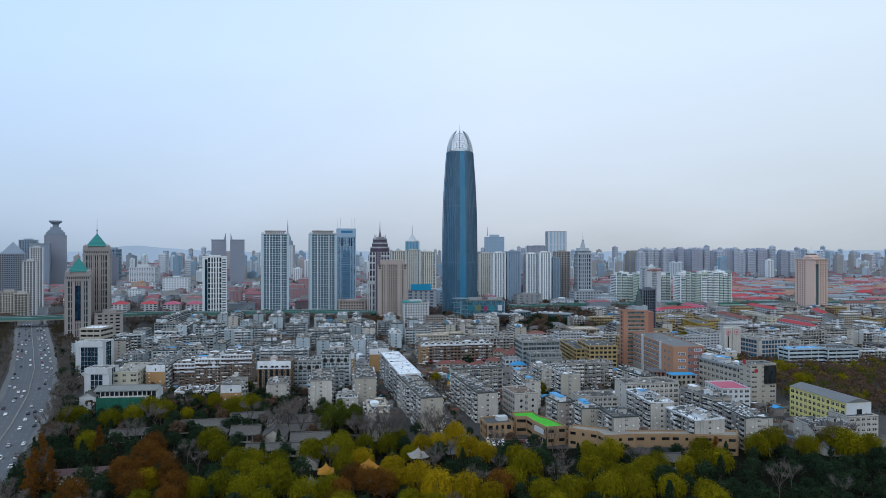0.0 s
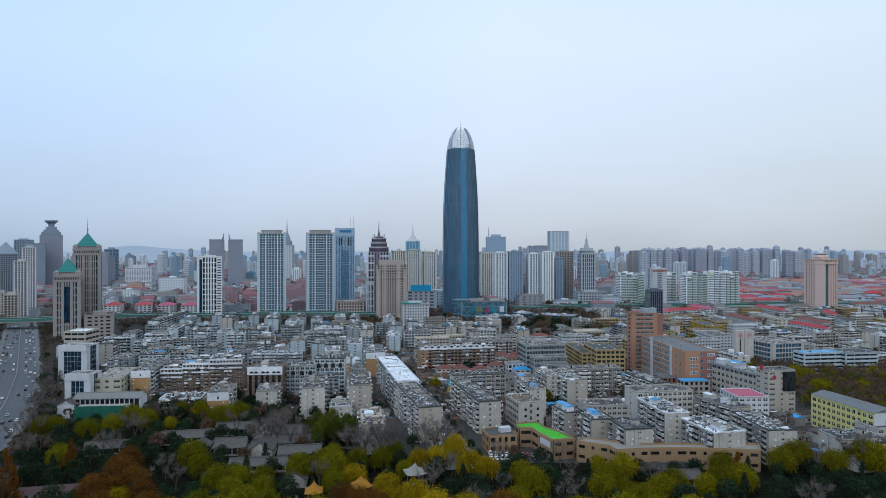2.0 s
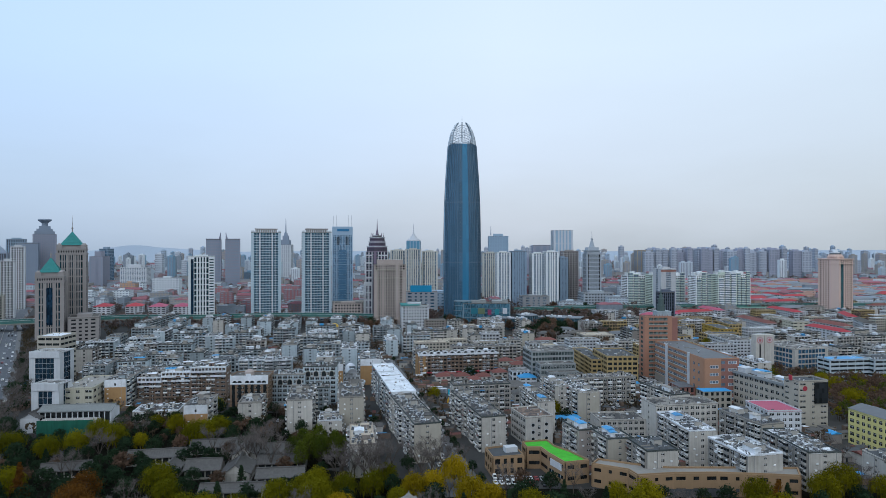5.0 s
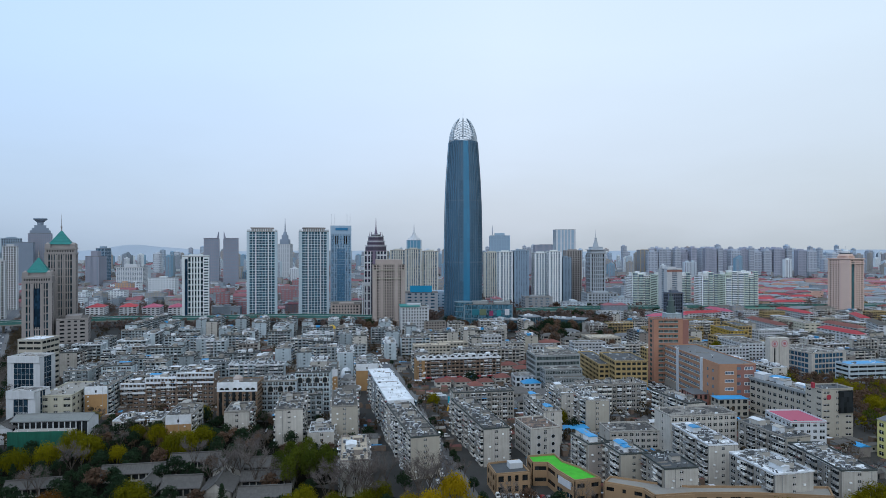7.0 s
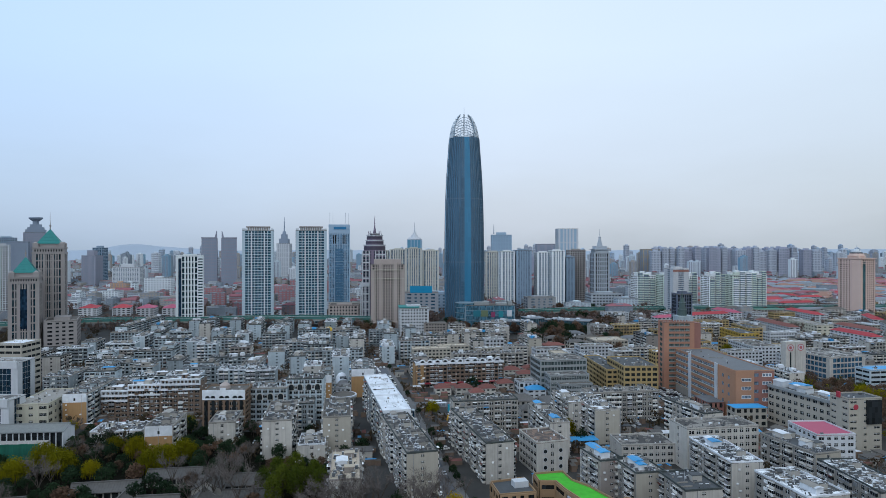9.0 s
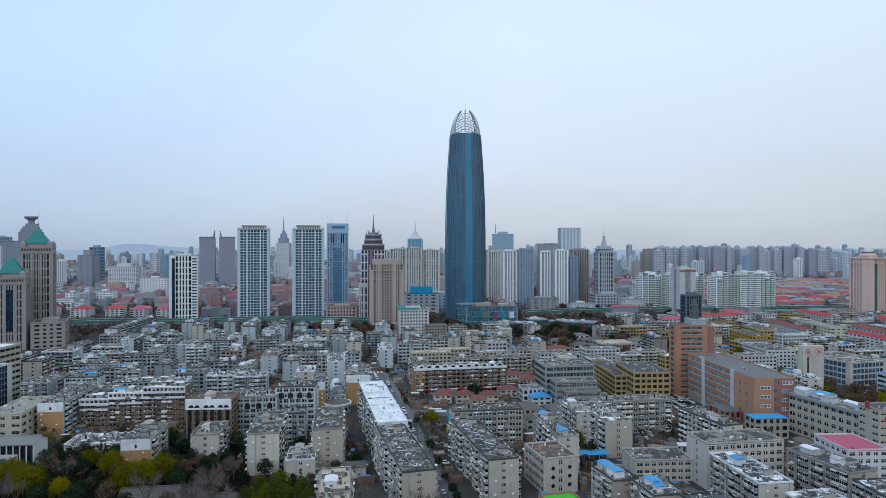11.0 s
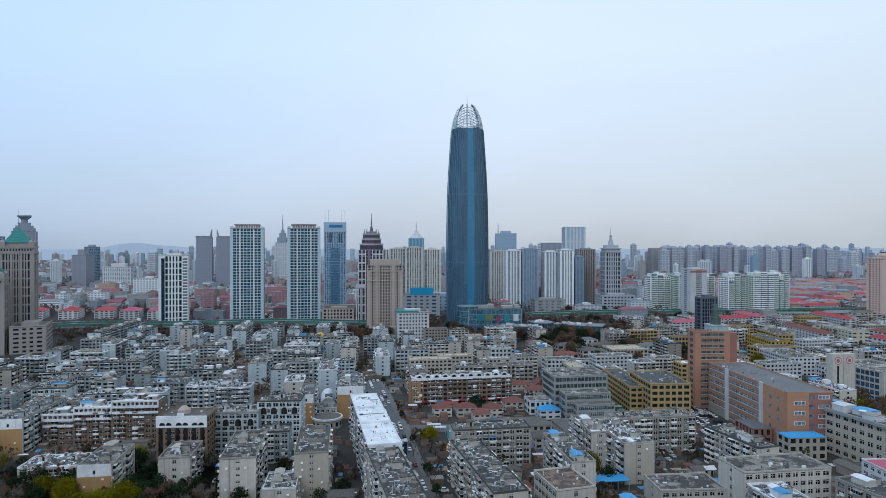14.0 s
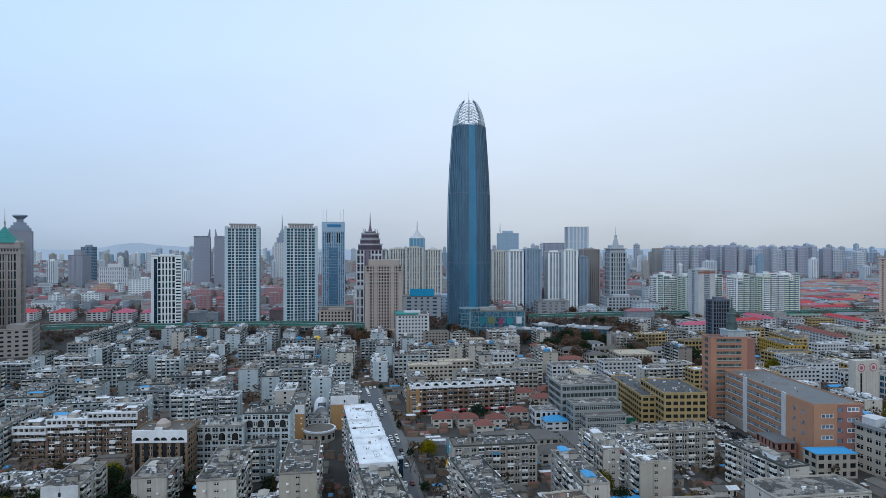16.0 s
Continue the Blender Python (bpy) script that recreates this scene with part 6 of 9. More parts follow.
g.cone(-2, 1, h + 2, h + 3.6, 3.0, 1.2, 14)
g.part("roof_dome", PINKISH_STONE, cren_1, "dull pink roof dome")

# flats with arched attic windows
for ob, w, h in ((arch_1, 25.7, 21), (arch_2, 21.9, 25)):
    for u in (-w * 0.36, -w * 0.12, w * 0.12, w * 0.36):
        g = Geo()
        disc(g, "F", w, 14.0, u, h - 4.4, 1.9, 0.36, 0, 0, 180)
        g.on("F", w, 14.0, u - 1.9, u + 1.9, 0.3, 0.36, h - 6.6, h - 4.4, 0)
        e = g.part("arched_window", PALE_WALL, ob)
        g = Geo()
        disc(g, "F", w, 14.0, u, h - 4.4, 1.5, 0.40, 0, 0, 180)
        g.on("F", w, 14.0, u - 1.5, u + 1.5, 0.36, 0.40, h - 6.4, h - 4.4, 0)
        g.part("pane", GLASS_DARK, e)

# brown flats with white top storeys
for ob, w, h in ((brownwhite_1, 15.5, 16), (brownwhite_2, 19.0, 19.5), (brownwhite_3, 23.5, 22.5)):
    g = Geo()
    facade(g, "F", w + 0.6, 12.6, h - 2.8, h + 1.2, 4.0, 2.4, 0.5, 2.2, 0, 1.2)
    g.part("white_top_storey", ROOF_WHITE, ob, "white painted top storey")
    g = Geo()
    g.on("F", w, 12.0, -w / 2, w / 2, 0.3, 1.3, h - 5.9, h - 4.8)
    g.part("white_band", ROOF_WHITE, ob)

# long brown block: arched white attic, tan end, shop fronts
w, d, h = 68.0, 13.0, 18.0
for i in range(11):
    g = Geo()
    u = -29 + i * 5.8
    disc(g, "F", w, d, u, h + 0.9, 2.5, 0.42, 0, 0, 180)
    g.on("F", w, d, u - 2.5, u + 2.5, -0.3, 0.38, h + 0.2, h + 0.95)
    e = g.part("attic_arch", ROOF_WHITE, brown_1, "white arched roof ornament")
    g = Geo()
    disc(g, "F", w, d, u, h + 0.9, 1.5, 0.46, 0, 0, 180)
    g.part("pane", GLASS_DARK, e)
g = Geo()
g.on("F", w, d, -w / 2 - 0.3, w / 2 + 0.3, 0.3, 0.8, h - 0.8, h + 0.8)
g.part("cornice", ROOF_WHITE, brown_1)
g = Geo()
g.on("F", w, d, -w / 2 + 0.2, -w / 2 + 6, 0.3, 0.7, 0, h - 0.8)
g.part("corner_wall", TAN_WALL, brown_1, "tan painted corner")
g = Geo()
g.on("L", w, d, -d / 2, d / 2, 0.3, 0.7, 0, h - 0.8)
g.part("end_wall", TAN_WALL, brown_1, "tan painted end wall")
SHOP_RED = mat("shop_red", (0.33, 0.03, 0.05), 0.6, vary=0.2)
for i in range(13):
    g = Geo()
    u = -30 + i * 5
    g.on("F", w, d, u - 2.3, u + 2.3, 0.3, 1.8, 3.1, 3.9)
    g.part("shop_sign", (ROOF_WHITE, SHOP_RED, ROOF_WHITE, BLUE_SHEET, SHOP_RED)[i % 5], brown_1, "painted shop fascia")

# long white-roofed block: coated end, a step across the roof, hoops and tanks
g = Geo()
g.on("F", 14.2, 90.6, -7.4, 7.4, 0.3, 0.62, 17.2, 21.3)
g.part("coated_end", ROOF_WHITE, snow_1, "white coated top of the end wall")
for u in (-4.6, 0.6, 5.0):
    g = Geo()
    g.on("F", 14.2, 90.6, u - 0.6, u + 0.6, 0.62, 0.68, 18.1, 19.5)
    g.part("end_window", GLASS_DARK, snow_1)
for v in (-12.0, 16.0):
    g = Geo()
    g.box(-7.0, 7.0, v - 0.25, v + 0.25, 20.65, 21.5)
    g.part("roof_step", ROOF_WHITE, snow_1)
for u, v, s in ((-2, -34, 1.6), (3, -22, 1.2), (-1, -3, 2.0), (2, 6, 1.4), (-3, 24, 1.6), (1, 33, 1.8)):
    g = Geo()
    last = None
    for i in range(9):
        a = math.pi * i / 8
        p = (u - s * math.cos(a), v, 20.7 + 1.1 * s * math.sin(a))
        if last:
            g.rod(last, p, 0.07, 4)
        last = p
    g.rod((u - s, v, 20.8), (u - s, v + 2.4, 20.8), 0.06, 4)
    g.rod((u + s, v, 20.8), (u + s, v + 2.4, 20.8), 0.06, 4)
    g.part("pipe_hoop", STEEL, snow_1)
# loose pipe coils and frames heaped on its coating
rng = random.Random(63)
for u, v in ((1, -38), (4, -15), (-3, -27), (2, 14), (-2, 38), (4, 27)):
    g = Geo()
    for k in range(7):
        a, L = rng.uniform(0, 6.28), rng.uniform(0.7, 1.7)
        p = Vector((u + rng.uniform(-1.6, 1.6), v + rng.uniform(-1.8, 1.8), 20.75))
        g.rod(p, p + Vector((L * math.cos(a), L * math.sin(a), rng.uniform(0.2, 1.3))), 0.07, 4, rng.choice((0, 1)))
        g.rod(p, p + Vector((0, 0, rng.uniform(0.5, 1.2))), 0.06, 4, 1)
    g.part("pipe_coil", [STEEL, GREY_FRAME], snow_1)
# navy sign column beside it and the white canopies of the street market
g = Geo()
g.box(-1.1, 1.1, -1.1, 1.1, 0, 13.5, 0)
g.box(-1.3, 1.3, -1.3, 1.3, 13.5, 14.2, 1)
tagged(g.part("sign_column", [GLASS_NAVY, PALE_COOL], m=pose(-16.2, 446, 0, 0, 0, 14)), "dark blue sign column beside white-roofed flats", "sign")
for x, y, w, d in ((-1.5, 503, 9, 3.4), (-4.0, 508.5, 8, 2.8)):
    r = root("market_canopy", x, y, 0, 10, "white sheet canopy on thin steel posts", "canopy", "market canopies")
    g = Geo()
    g.box(-w / 2, w / 2, -d / 2, d / 2, 3.4, 3.6)
    g.part("cover", ROOF_WHITE, r)
    for u in (-w / 2 + 0.3, w / 2 - 0.3):
        for v in (-d / 2 + 0.3, d / 2 - 0.3):
            g = Geo()
            g.rod((u, v, 0), (u, v, 3.4), 0.08, 5)
            g.part("post", STEEL, r)
r = root("billboard", 6.5, 489, 0, 10, "cyan and white blank billboard on posts", "billboard")
g = Geo()
g.box(-2.6, 2.6, -0.12, 0.12, 1.6, 6.2)
g.part("panel", mat("sign_bright_cyan", (0.03, 0.36, 0.50), 0.5, vary=0.15), r)
for u in (-2, 2):
    g = Geo()
    g.rod((u, 0.2, 0), (u, 0.2, 6), 0.1, 5)
    g.part("post", STEEL, r)
take(2, 500, 18, 26, 10)

# beige slab: sheet-roofed rooms, tanks and a dish on its rear roof
for u, v, w, d, h, m in ((-2, 21, 8, 7, 3.4, WHITE_WALL), (2, 12, 9, 8, 2.6, BLUE_SHEET), (-3, 4, 6, 6, 2.8, CONCRETE), (3, -6, 5, 10, 1.6, ROOF_WHITE), (-4, -16, 4, 5, 2.4, BLUE_SHEET)):
    g = Geo()
    g.box(-w / 2, w / 2, -d / 2, d / 2, 0, h, 0)
    g.gable(-w / 2, w / 2, -d / 2, d / 2, h, h + 0.7, 1, 0.3, "y")
    g.part("roof_room", [WHITE_WALL, m], slab_1, m=pose(u, v, 22.15))
g = Geo()
for k in range(5):
    g.cone(-4, 9, 24.4 + 0.22 * k, 24.62 + 0.22 * k, 0.4 + 0.3 * k, 0.7 + 0.3 * k, 12, cap=False)
g.rod((-4, 9, 22.1), (-4, 9, 24.5), 0.15, 6)
g.part("dish_antenna", ROOF_WHITE, slab_1, "white dish antenna")
g = Geo()
g.on("L", 14.0, 53.4, -26.7, 26.7, 0.3, 1.4, 21.2, 22.9)
g.part("eaves_band", SLATE_PANEL, slab_1, "dark band under the roof edge")

# stair tower with its dark billboard
g = Geo()
g.on("F", 18.7, 12.0, 0.5, 9.2, 0.3, 1.0, 14, 26.5)
g.part("billboard", GLASS_DARK, screen_1, "large black glass billboard")
g = Geo()
disc(g, "F", 18.7, 12.0, -5.5, 23, 1.5, 0.34, 0)
g.part("round_emblem", SHOP_RED, screen_1, "plain red round emblem")
g = Geo()
g.on("L", 18.7, 12.0, -1, 1, 0.3, 1.3, 27, 30)
g.part("red_lantern", SHOP_RED, screen_1)

# school block: round windows
for u in (-3.6, 4.2):
    for z in (3.5, 7.2, 11.0):
        g = Geo()
        disc(g, "F", 15.3, 20.4, u, z, 1.15, 0.36, 0)
        e = g.part("round_window", WHITE_WALL, round_1)
        g = Geo()
        disc(g, "F", 15.3, 20.4, u, z, 0.9, 0.39, 0)
        g.part("pane", GLASS_DARK, e)

# yellow school: white end wall, grey pitched roof
g = Geo()
g.on("F", 16.0, 43.2, -8.2, 8.2, 0.3, 0.6, 0, 18.6, 0)
g.on("F", 16.0, 43.2, -1.5, 2.0, 0.6, 0.64, 9, 15, 1)
g.part("end_wall", [WHITE_WALL, GLASS_DARK], yellow_1, "white end wall")
g = Geo()
g.gable(-8.4, 8.4, -21.9, 21.9, 18.9, 21.2, 0, 0.3, "y")
g.part("pitched_roof", ROOF_SHEET, yellow_1)

# glazed hall: twin piers with round emblems
r = root("sign_tower", 275.5, 583.0, 0, 8, "pair of pale rendered piers with round red emblems", "sign tower")
for u, v, w in ((-4.9, -3.0, 4.0), (4.6, -2.0, 4.4)):
    g = Geo()
    g.box(u - w, u + w, v, 3, 0, 32)
    e = g.part("pier", PALE_WALL, r)
    g = Geo()
    for rad_, o, m in ((2.7, 0.06, 0), (2.1, 0.10, 1), (1.3, 0.14, 0)):
        g.face([(u + rad_ * math.cos(math.pi * i / 10), v - o, 27.5 + rad_ * math.sin(math.pi * i / 10)) for i in range(20)], m)
    g.part("round_emblem", [mat("emblem_dull_red", (0.36, 0.09, 0.09), 0.6, vary=0.15), WHITE_WALL], r, "plain round red and white emblem")
g = Geo()
g.box(-5.5, -4.3, -3.12, -2.95, 3, 24)
g.part("slot_window", GLASS_DARK, r, "narrow dark window slot")

# white-framed glass offices: white gable pieces
for ob, w, d, h in ((whiteglass_1, 22.0, 16.0, 30.0), (whiteglass_2, 17.0, 13.0, 20.0)):
    g = Geo()
    g.on("F", w, d, -w / 2, w / 2, 0.3, 0.9, h - 3.5, h + 1.2)
    g.part("white_fascia", WHITE_WALL, ob)
    g = Geo()
    g.on("F", w, d, -w / 2, w / 2, 0.3, 0.8, 0, 6 if h > 25 else 4)
    g.part("white_plinth", WHITE_WALL, ob)

# ---- low buildings at the park's edge ----
def prism(name, pts, z0, z1, wall, roof, label, category="building", windows=True, bay=3.6, pier=1.7, fh=3.6, span=1.9):
    """A flat-roofed building on an outline, with window bands on each wall."""
    x = sum(p[0] for p in pts) / len(pts)
    y = sum(p[1] for p in pts) / len(pts)
    r = root(name, x, y, 0, 0, label, category)
    P = [(a - x, b - y) for a, b in pts]
    n = len(P)
    for i in range(n):
        a, b = Vector(P[i]), Vector(P[(i + 1) % n])
        t = b - a
        L = t.length
        ang = math.degrees(math.atan2(t.y, t.x))
        c = (a + b) / 2
        g = Geo()
        if L > 4 and windows:
            facade(g, "F", L, 0.6, z0, z1, fh, bay, pier, span, 0, 0.3, 0.8)
        else:
            g.on("F", L, 0.6, -L / 2, L / 2, 0, 0.3, z0, z1)
        g.part("wall", wall, r, m=pose(c.x, c.y, 0, 0, 0, ang))
    g = Geo()
    g.face([(a, b, z1 - 0.3) for a, b in P])
    for i in range(n):
        a, b = P[i], P[(i + 1) % n]
        g.face([(*a, z0), (*b, z0), (*b, z1 - 0.3), (*a, z1 - 0.3)], 1)
    g.part("roof", [roof, GLASS_DARK], r)
    for i in range(n):
        a, b = Vector(P[i]), Vector(P[(i + 1) % n])
        t = (b - a).normalized()
        q = Vector((-t.y, t.x)) * 0.2
        k = [(a - q), (b - q), (b + q), (a + q)]
        g = Geo()
        g.face([(*p, z1 + 0.5) for p in k])
        g.face([(*k[0], z1 - 0.3), (*k[1], z1 - 0.3), (*k[1], z1 + 0.5), (*k[0], z1 + 0.5)])
        g.face([(*k[2], z1 - 0.3), (*k[3], z1 - 0.3), (*k[3], z1 + 0.5), (*k[2], z1 + 0.5)])
        g.part("parapet", wall, r, weld=True)
    take(x, y, max(p[0] for p in P) - min(p[0] for p in P), max(p[1] for p in P) - min(p[1] for p in P))
    return r


BUFF_WALL = mat("buff_brick", (0.275, 0.18, 0.10), 0.9, vary=0.2, grain=0.4, streak=0.3)
r = prism("green_roofed_building", [(40.7, 359.6), (41.7, 351.3), (48.5, 351.3), (51.0, 342.6), (56.1, 330.4), (67.1, 333.6), (61.0, 346.0), (55.3, 353.0), (53.1, 362.5)], 0, 10, BUFF_WALL, ROOF_GREEN, "buff brick building with a bright green flat roof", bay=5.0, pier=3.0, fh=5.0, span=3.2)
g = Geo()
g.box(-0.25, 0.25, -4.6, 4.6, 5.6, 8.6)
g.part("name_board", WHITE_WALL, r, "pale blank name board", m=pose(0.3, -11.5, 0, 0, 0, 23))
g = Geo()
g.box(-0.2, 0.2, -11.5, -0.4, 0.4, 8.8, 0)
for i in range(5):
    g.box(-0.3, -0.2, -11 + i * 2.4, -10.75 + i * 2.4, 0.4, 8.8, 1)
g.part("glass_front", [GLASS_NAVY, STEEL], r, "dark glazed entrance front", m=pose(-2.3, -4.6, 0, 0, 0, 23))
prism("office_building", [(24.5, 340), (39, 343), (36, 357.5), (22, 353)], 0, 9, BUFF_WALL, ROOF_DARK, "low buff brick office with dark flat roof")
g = Geo()
g.box(-3, 3, -2, 2, 9, 11.4)
r = tagged(g.part("roof_room", WHITE_WALL, m=pose(33.5, 350, -0.3, 0, 0, 15)), "white boxy rooftop room on the low office", "roof room")
r = prism("curved_wall_building", [(68, 329), (82, 322), (84, 315.5), (100, 318), (119, 318.5), (135, 317), (152, 315), (156, 324), (136, 324.5), (100, 324.5), (88, 328), (72, 335)], 0, 10, BUFF_WALL, CONCRETE, "long buff building bending along the park with dark base", bay=5.0, pier=3.3, fh=5.0, span=3.4)
g = Geo()
g.box(-33, 36, -0.6, 0.2, 0, 3.4)
g.part("base_band", ROOF_DARK, r, m=pose(9, -4.7, 0, 0, 0, 0.5))


def tiled_house(x, y, w, d, h, rot, rise, label="grey clay-tiled traditional hall with grey walls", mt=ROOF_TILE, wall=GREY_WALL):
    """Old-style hall: low walls, curved double-slope tile roof with ridge and eave lines."""
    take(x, y, w, d, rot, 1)
    r = root("traditional_house", x, y, 0, rot, label, "house", "old houses in the park")
    g = Geo()
    facade(g, "F", w, d, 0, h, h, 3.0, 0.5, 1.6, 0, 0.3)
    g.on("L", w, d, -d / 2, d / 2, 0, 0.3, 0, h)
    g.on("R", w, d, -d / 2, d / 2, 0, 0.3, 0, h)
    g.on("B", w, d, -w / 2, w / 2, 0, 0.3, 0, h)
    g.part("wall", wall, r)
    g = Geo()
    g.box(-w / 2, w / 2, -d / 2, d / 2, 0, h)
    g.part("glazing", GLASS_DARK, r)
    g = Geo()
    steps = [(-d / 2 - 0.9, h - 0.1), (-d / 3, h + rise * 0.28), (-d / 6, h + rise * 0.6), (0, h + rise), (d / 6, h + rise * 0.6), (d / 3, h + rise * 0.28), (d / 2 + 0.9, h - 0.1)]
    e = w / 2 + 0.7
    for (a, za), (b, zb) in zip(steps, steps[1:]):
        g.face([(-e, a, za), (e, a, za), (e, b, zb), (-e, b, zb)])
        g.face([(-e, a, za - 0.25), (-e, b, zb - 0.25), (e, b, zb - 0.25), (e, a, za - 0.25)])
    for s in (-e, e):
        g.face([(s, a, z) for a, z in steps] + [(s, a, z - 0.25) for a, z in reversed(steps)])
    g.box(-e - 0.1, e + 0.1, -0.25, 0.25, h + rise - 0.1, h + rise + 0.45)
    g.part("roof", mt, r)
    # rounded tile courses
    k = int(2 * e / 1.1)
    g = Geo()
    for i in range(k + 1):
        u = -e + 2 * e * i / k
        for (a, za), (b, zb) in zip(steps, steps[1:]):
            g.face([(u - 0.16, a, za + 0.12), (u + 0.16, a, za + 0.12), (u + 0.16, b, zb + 0.12), (u - 0.16, b, zb + 0.12)])
    g.part("tile_ribs", mt, r, kind="stuff")
    for s in (-w / 2 - 0.31, w / 2 + 0.31):
        g = Geo()
        g.face([(s, -d / 2, h), (s, 0, h + rise - 0.3), (s, d / 2, h)])
        g.face([(s * 0.97, -d / 2, h), (s * 0.97, 0, h + rise - 0.3), (s * 0.97, d / 2, h)])
        g.part("gable_wall", wall, r)
    return r


tiled_house(-97, 362, 15, 12, 5, 97, 4)
tiled_house(-93, 338, 16, 12, 5, 97, 4)
tiled_house(-110, 341, 15, 10, 4.5, 7, 3.4)
tiled_house(-80, 366, 24, 9, 4.5, 7, 3)
tiled_house(-76, 350, 22, 8, 4.2, 7, 2.8)
tiled_house(-140, 358, 26, 8, 4, 10, 2.6)
tiled_house(-126, 342, 9, 8, 4, 97, 3)
tiled_house(-88, 316, 26, 7, 3.8, 5, 2.4)
tiled_house(-72, 332, 20, 8, 4.2, 7, 2.8)
tiled_house(-118, 374, 22, 8, 4, 8, 2.6)
tiled_house(-174, 340, 20, 7, 4, 14, 2.4)
tiled_house(-66, 300, 12, 9, 4, 97, 3)
GOLD_ROOF = mat("golden_glazed_tile", (0.34, 0.155, 0.012), 0.85, vary=0.25, grain=0.8)


def pavilion(x, y, s, h, rot, mt, label):
    take(x, y, s, s, rot, 1)
    r = root("garden_pavilion", x, y, 0, rot, label, "pavilion")
    for a in (-1, 1):
        for b in (-1, 1):
            g = Geo()
            g.cone(a * s * 0.4, b * s * 0.4, 0, h, 0.22, 0.2, 8)
            g.part("column", BRICK_WALL, r)
    g = Geo()
    for k, (f0, z0, f1, z1) in enumerate(((0.68, h - 0.2, 0.42, h + 1.0), (0.42, h + 1.0, 0.2, h + 2.3), (0.2, h + 2.3, 0.03, h + 3.8))):
        A = [(i * s * f0, j * s * f0, z0 + (0.5 if k == 0 else 0)) for i, j in ((-1, -1), (1, -1), (1, 1), (-1, 1))]
        B = [(i * s * f1, j * s * f1, z1) for i, j in ((-1, -1), (1, -1), (1, 1), (-1, 1))]
        for i in range(4):
            j = (i + 1) % 4
            mid = [(A[i][0] + A[j][0]) / 2, (A[i][1] + A[j][1]) / 2, z0]
            g.face([A[i], mid, B[j], B[i]]), g.face([mid, A[j], B[j]])
    e = g.part("roof", mt, r)
    g = Geo()
    g.cone(0, 0, h + 3.6, h + 4.5, 0.3, 0.1, 8)
    g.part("finial", mt, e)
    g = Geo()
    g.box(-s / 2, s / 2, -s / 2, s / 2, 0, 0.35)
    g.part("base", CONCRETE, r)


pavilion(-53, 276, 5.5, 6.0, 10, GOLD_ROOF, "small garden pavilion with golden upturned roof")
pavilion(-34, 281, 6, 6.5, 30, GOLD_ROOF, "small garden pavilion with golden upturned roof")
pavilion(-12, 296, 6.5, 6.5, 20, CONCRETE, "garden pavilion with pale grey pyramid roof")
pavilion(-57, 262, 5.5, 5.5, 0, ROOF_TILE, "dark grey tiled garden pavilion")
tiled_house(111, 299, 10, 7, 4, 5, 2.4)
tiled_house(228, 322, 18, 10, 4, 20, 3.2)
tiled_house(205, 318, 16, 8, 4, 10, 2.6)

# pavilion-roofed hall and the green-netted site wall
r = tiled_house(-215, 418, 40, 11, 11, 6, 2.4, "grey-tiled hall with upturned roof above white walls", mat("pale_grey_tile", (0.20, 0.21, 0.205), 0.9, vary=0.35, grain=0.8, bump=0.3), WHITE_WALL)
tiled_house(-237, 411, 11, 10, 8.5, 96, 3.0, "grey-tiled gatehouse with upturned gable and white walls", wall=WHITE_WALL)
r = root("netted_scaffold", -207, 391, 0, 5, "building front wrapped in dark green site netting", "scaffold")
g = Geo()
for i in range(12):
    u0, u1 = -15 + i * 2.5, -12.5 + i * 2.5
    o = 0.25 * math.sin(i * 2.1)
    g.face([(u0, -0.25 * math.sin((i - 1) * 2.1), 0), (u1, -o, 0), (u1, -o, 11.5), (u0, -0.25 * math.sin((i - 1) * 2.1), 11.5)])
g.part("netting", TEAL_SHEET, r)
for i in range(7):
    g = Geo()
    g.rod((-15 + i * 5, 0.5, 0), (-15 + i * 5, 0.5, 12), 0.08, 5)
    g.part("scaffold_pole", STEEL, r)
g = Geo()
g.box(-15, 15, 0.8, 9, 0, 10.5)
g.part("wall", CONCRETE, r)
take(-207, 398, 32, 12, 5)
prism("low_shed", [(-200, 388), (-188, 391), (-190, 398), (-202, 395)], 0, 4, WARM_WALL, ROOF_MAROON, "low shed with faded reddish roof", "shed")

# ---- white vaulted hall, golden dome, old red-roofed houses ----
def vault(x, y, w, d, h, rot):
    take(x, y, w, d, rot)
    r = root("vaulted_hall", x, y, 0, rot, "white barrel-vaulted hall with a dark rooflight", "hall")
    g = Geo()
    n = 12
    arc = [(-w / 2 * math.cos(math.pi * i / n), 3 + (h - 3) * math.sin(math.pi * i / n)) for i in range(n + 1)]
    for (a, za), (b, zb) in zip(arc, arc[1:]):
        g.face([(a, -d / 2, za), (b, -d / 2, zb), (b, d / 2, zb), (a, d / 2, za)])
    g.face([(a, d / 2, z) for a, z in arc])
    g.part("vault", ROOF_WHITE, r)
    g = Geo()
    g.face([(a * 0.96, -d / 2 + 0.4, z) for a, z in arc])
    g.part("end_wall", WHITE_WALL, r)
    g = Geo()
    g.box(-w * 0.2, w * 0.3, -d / 2 + 3, -d / 2 + 10, h - 0.5, h + 0.12)
    g.part("skylight", GLASS_DARK, r, "dark glazed rooflight")
    g = Geo()
    g.box(-w / 2, w / 2, -d / 2, d / 2, 0, 3.05)
    g.part("wall", WHITE_WALL, r)


vault(-75, 556, 9.5, 26, 10, 12)
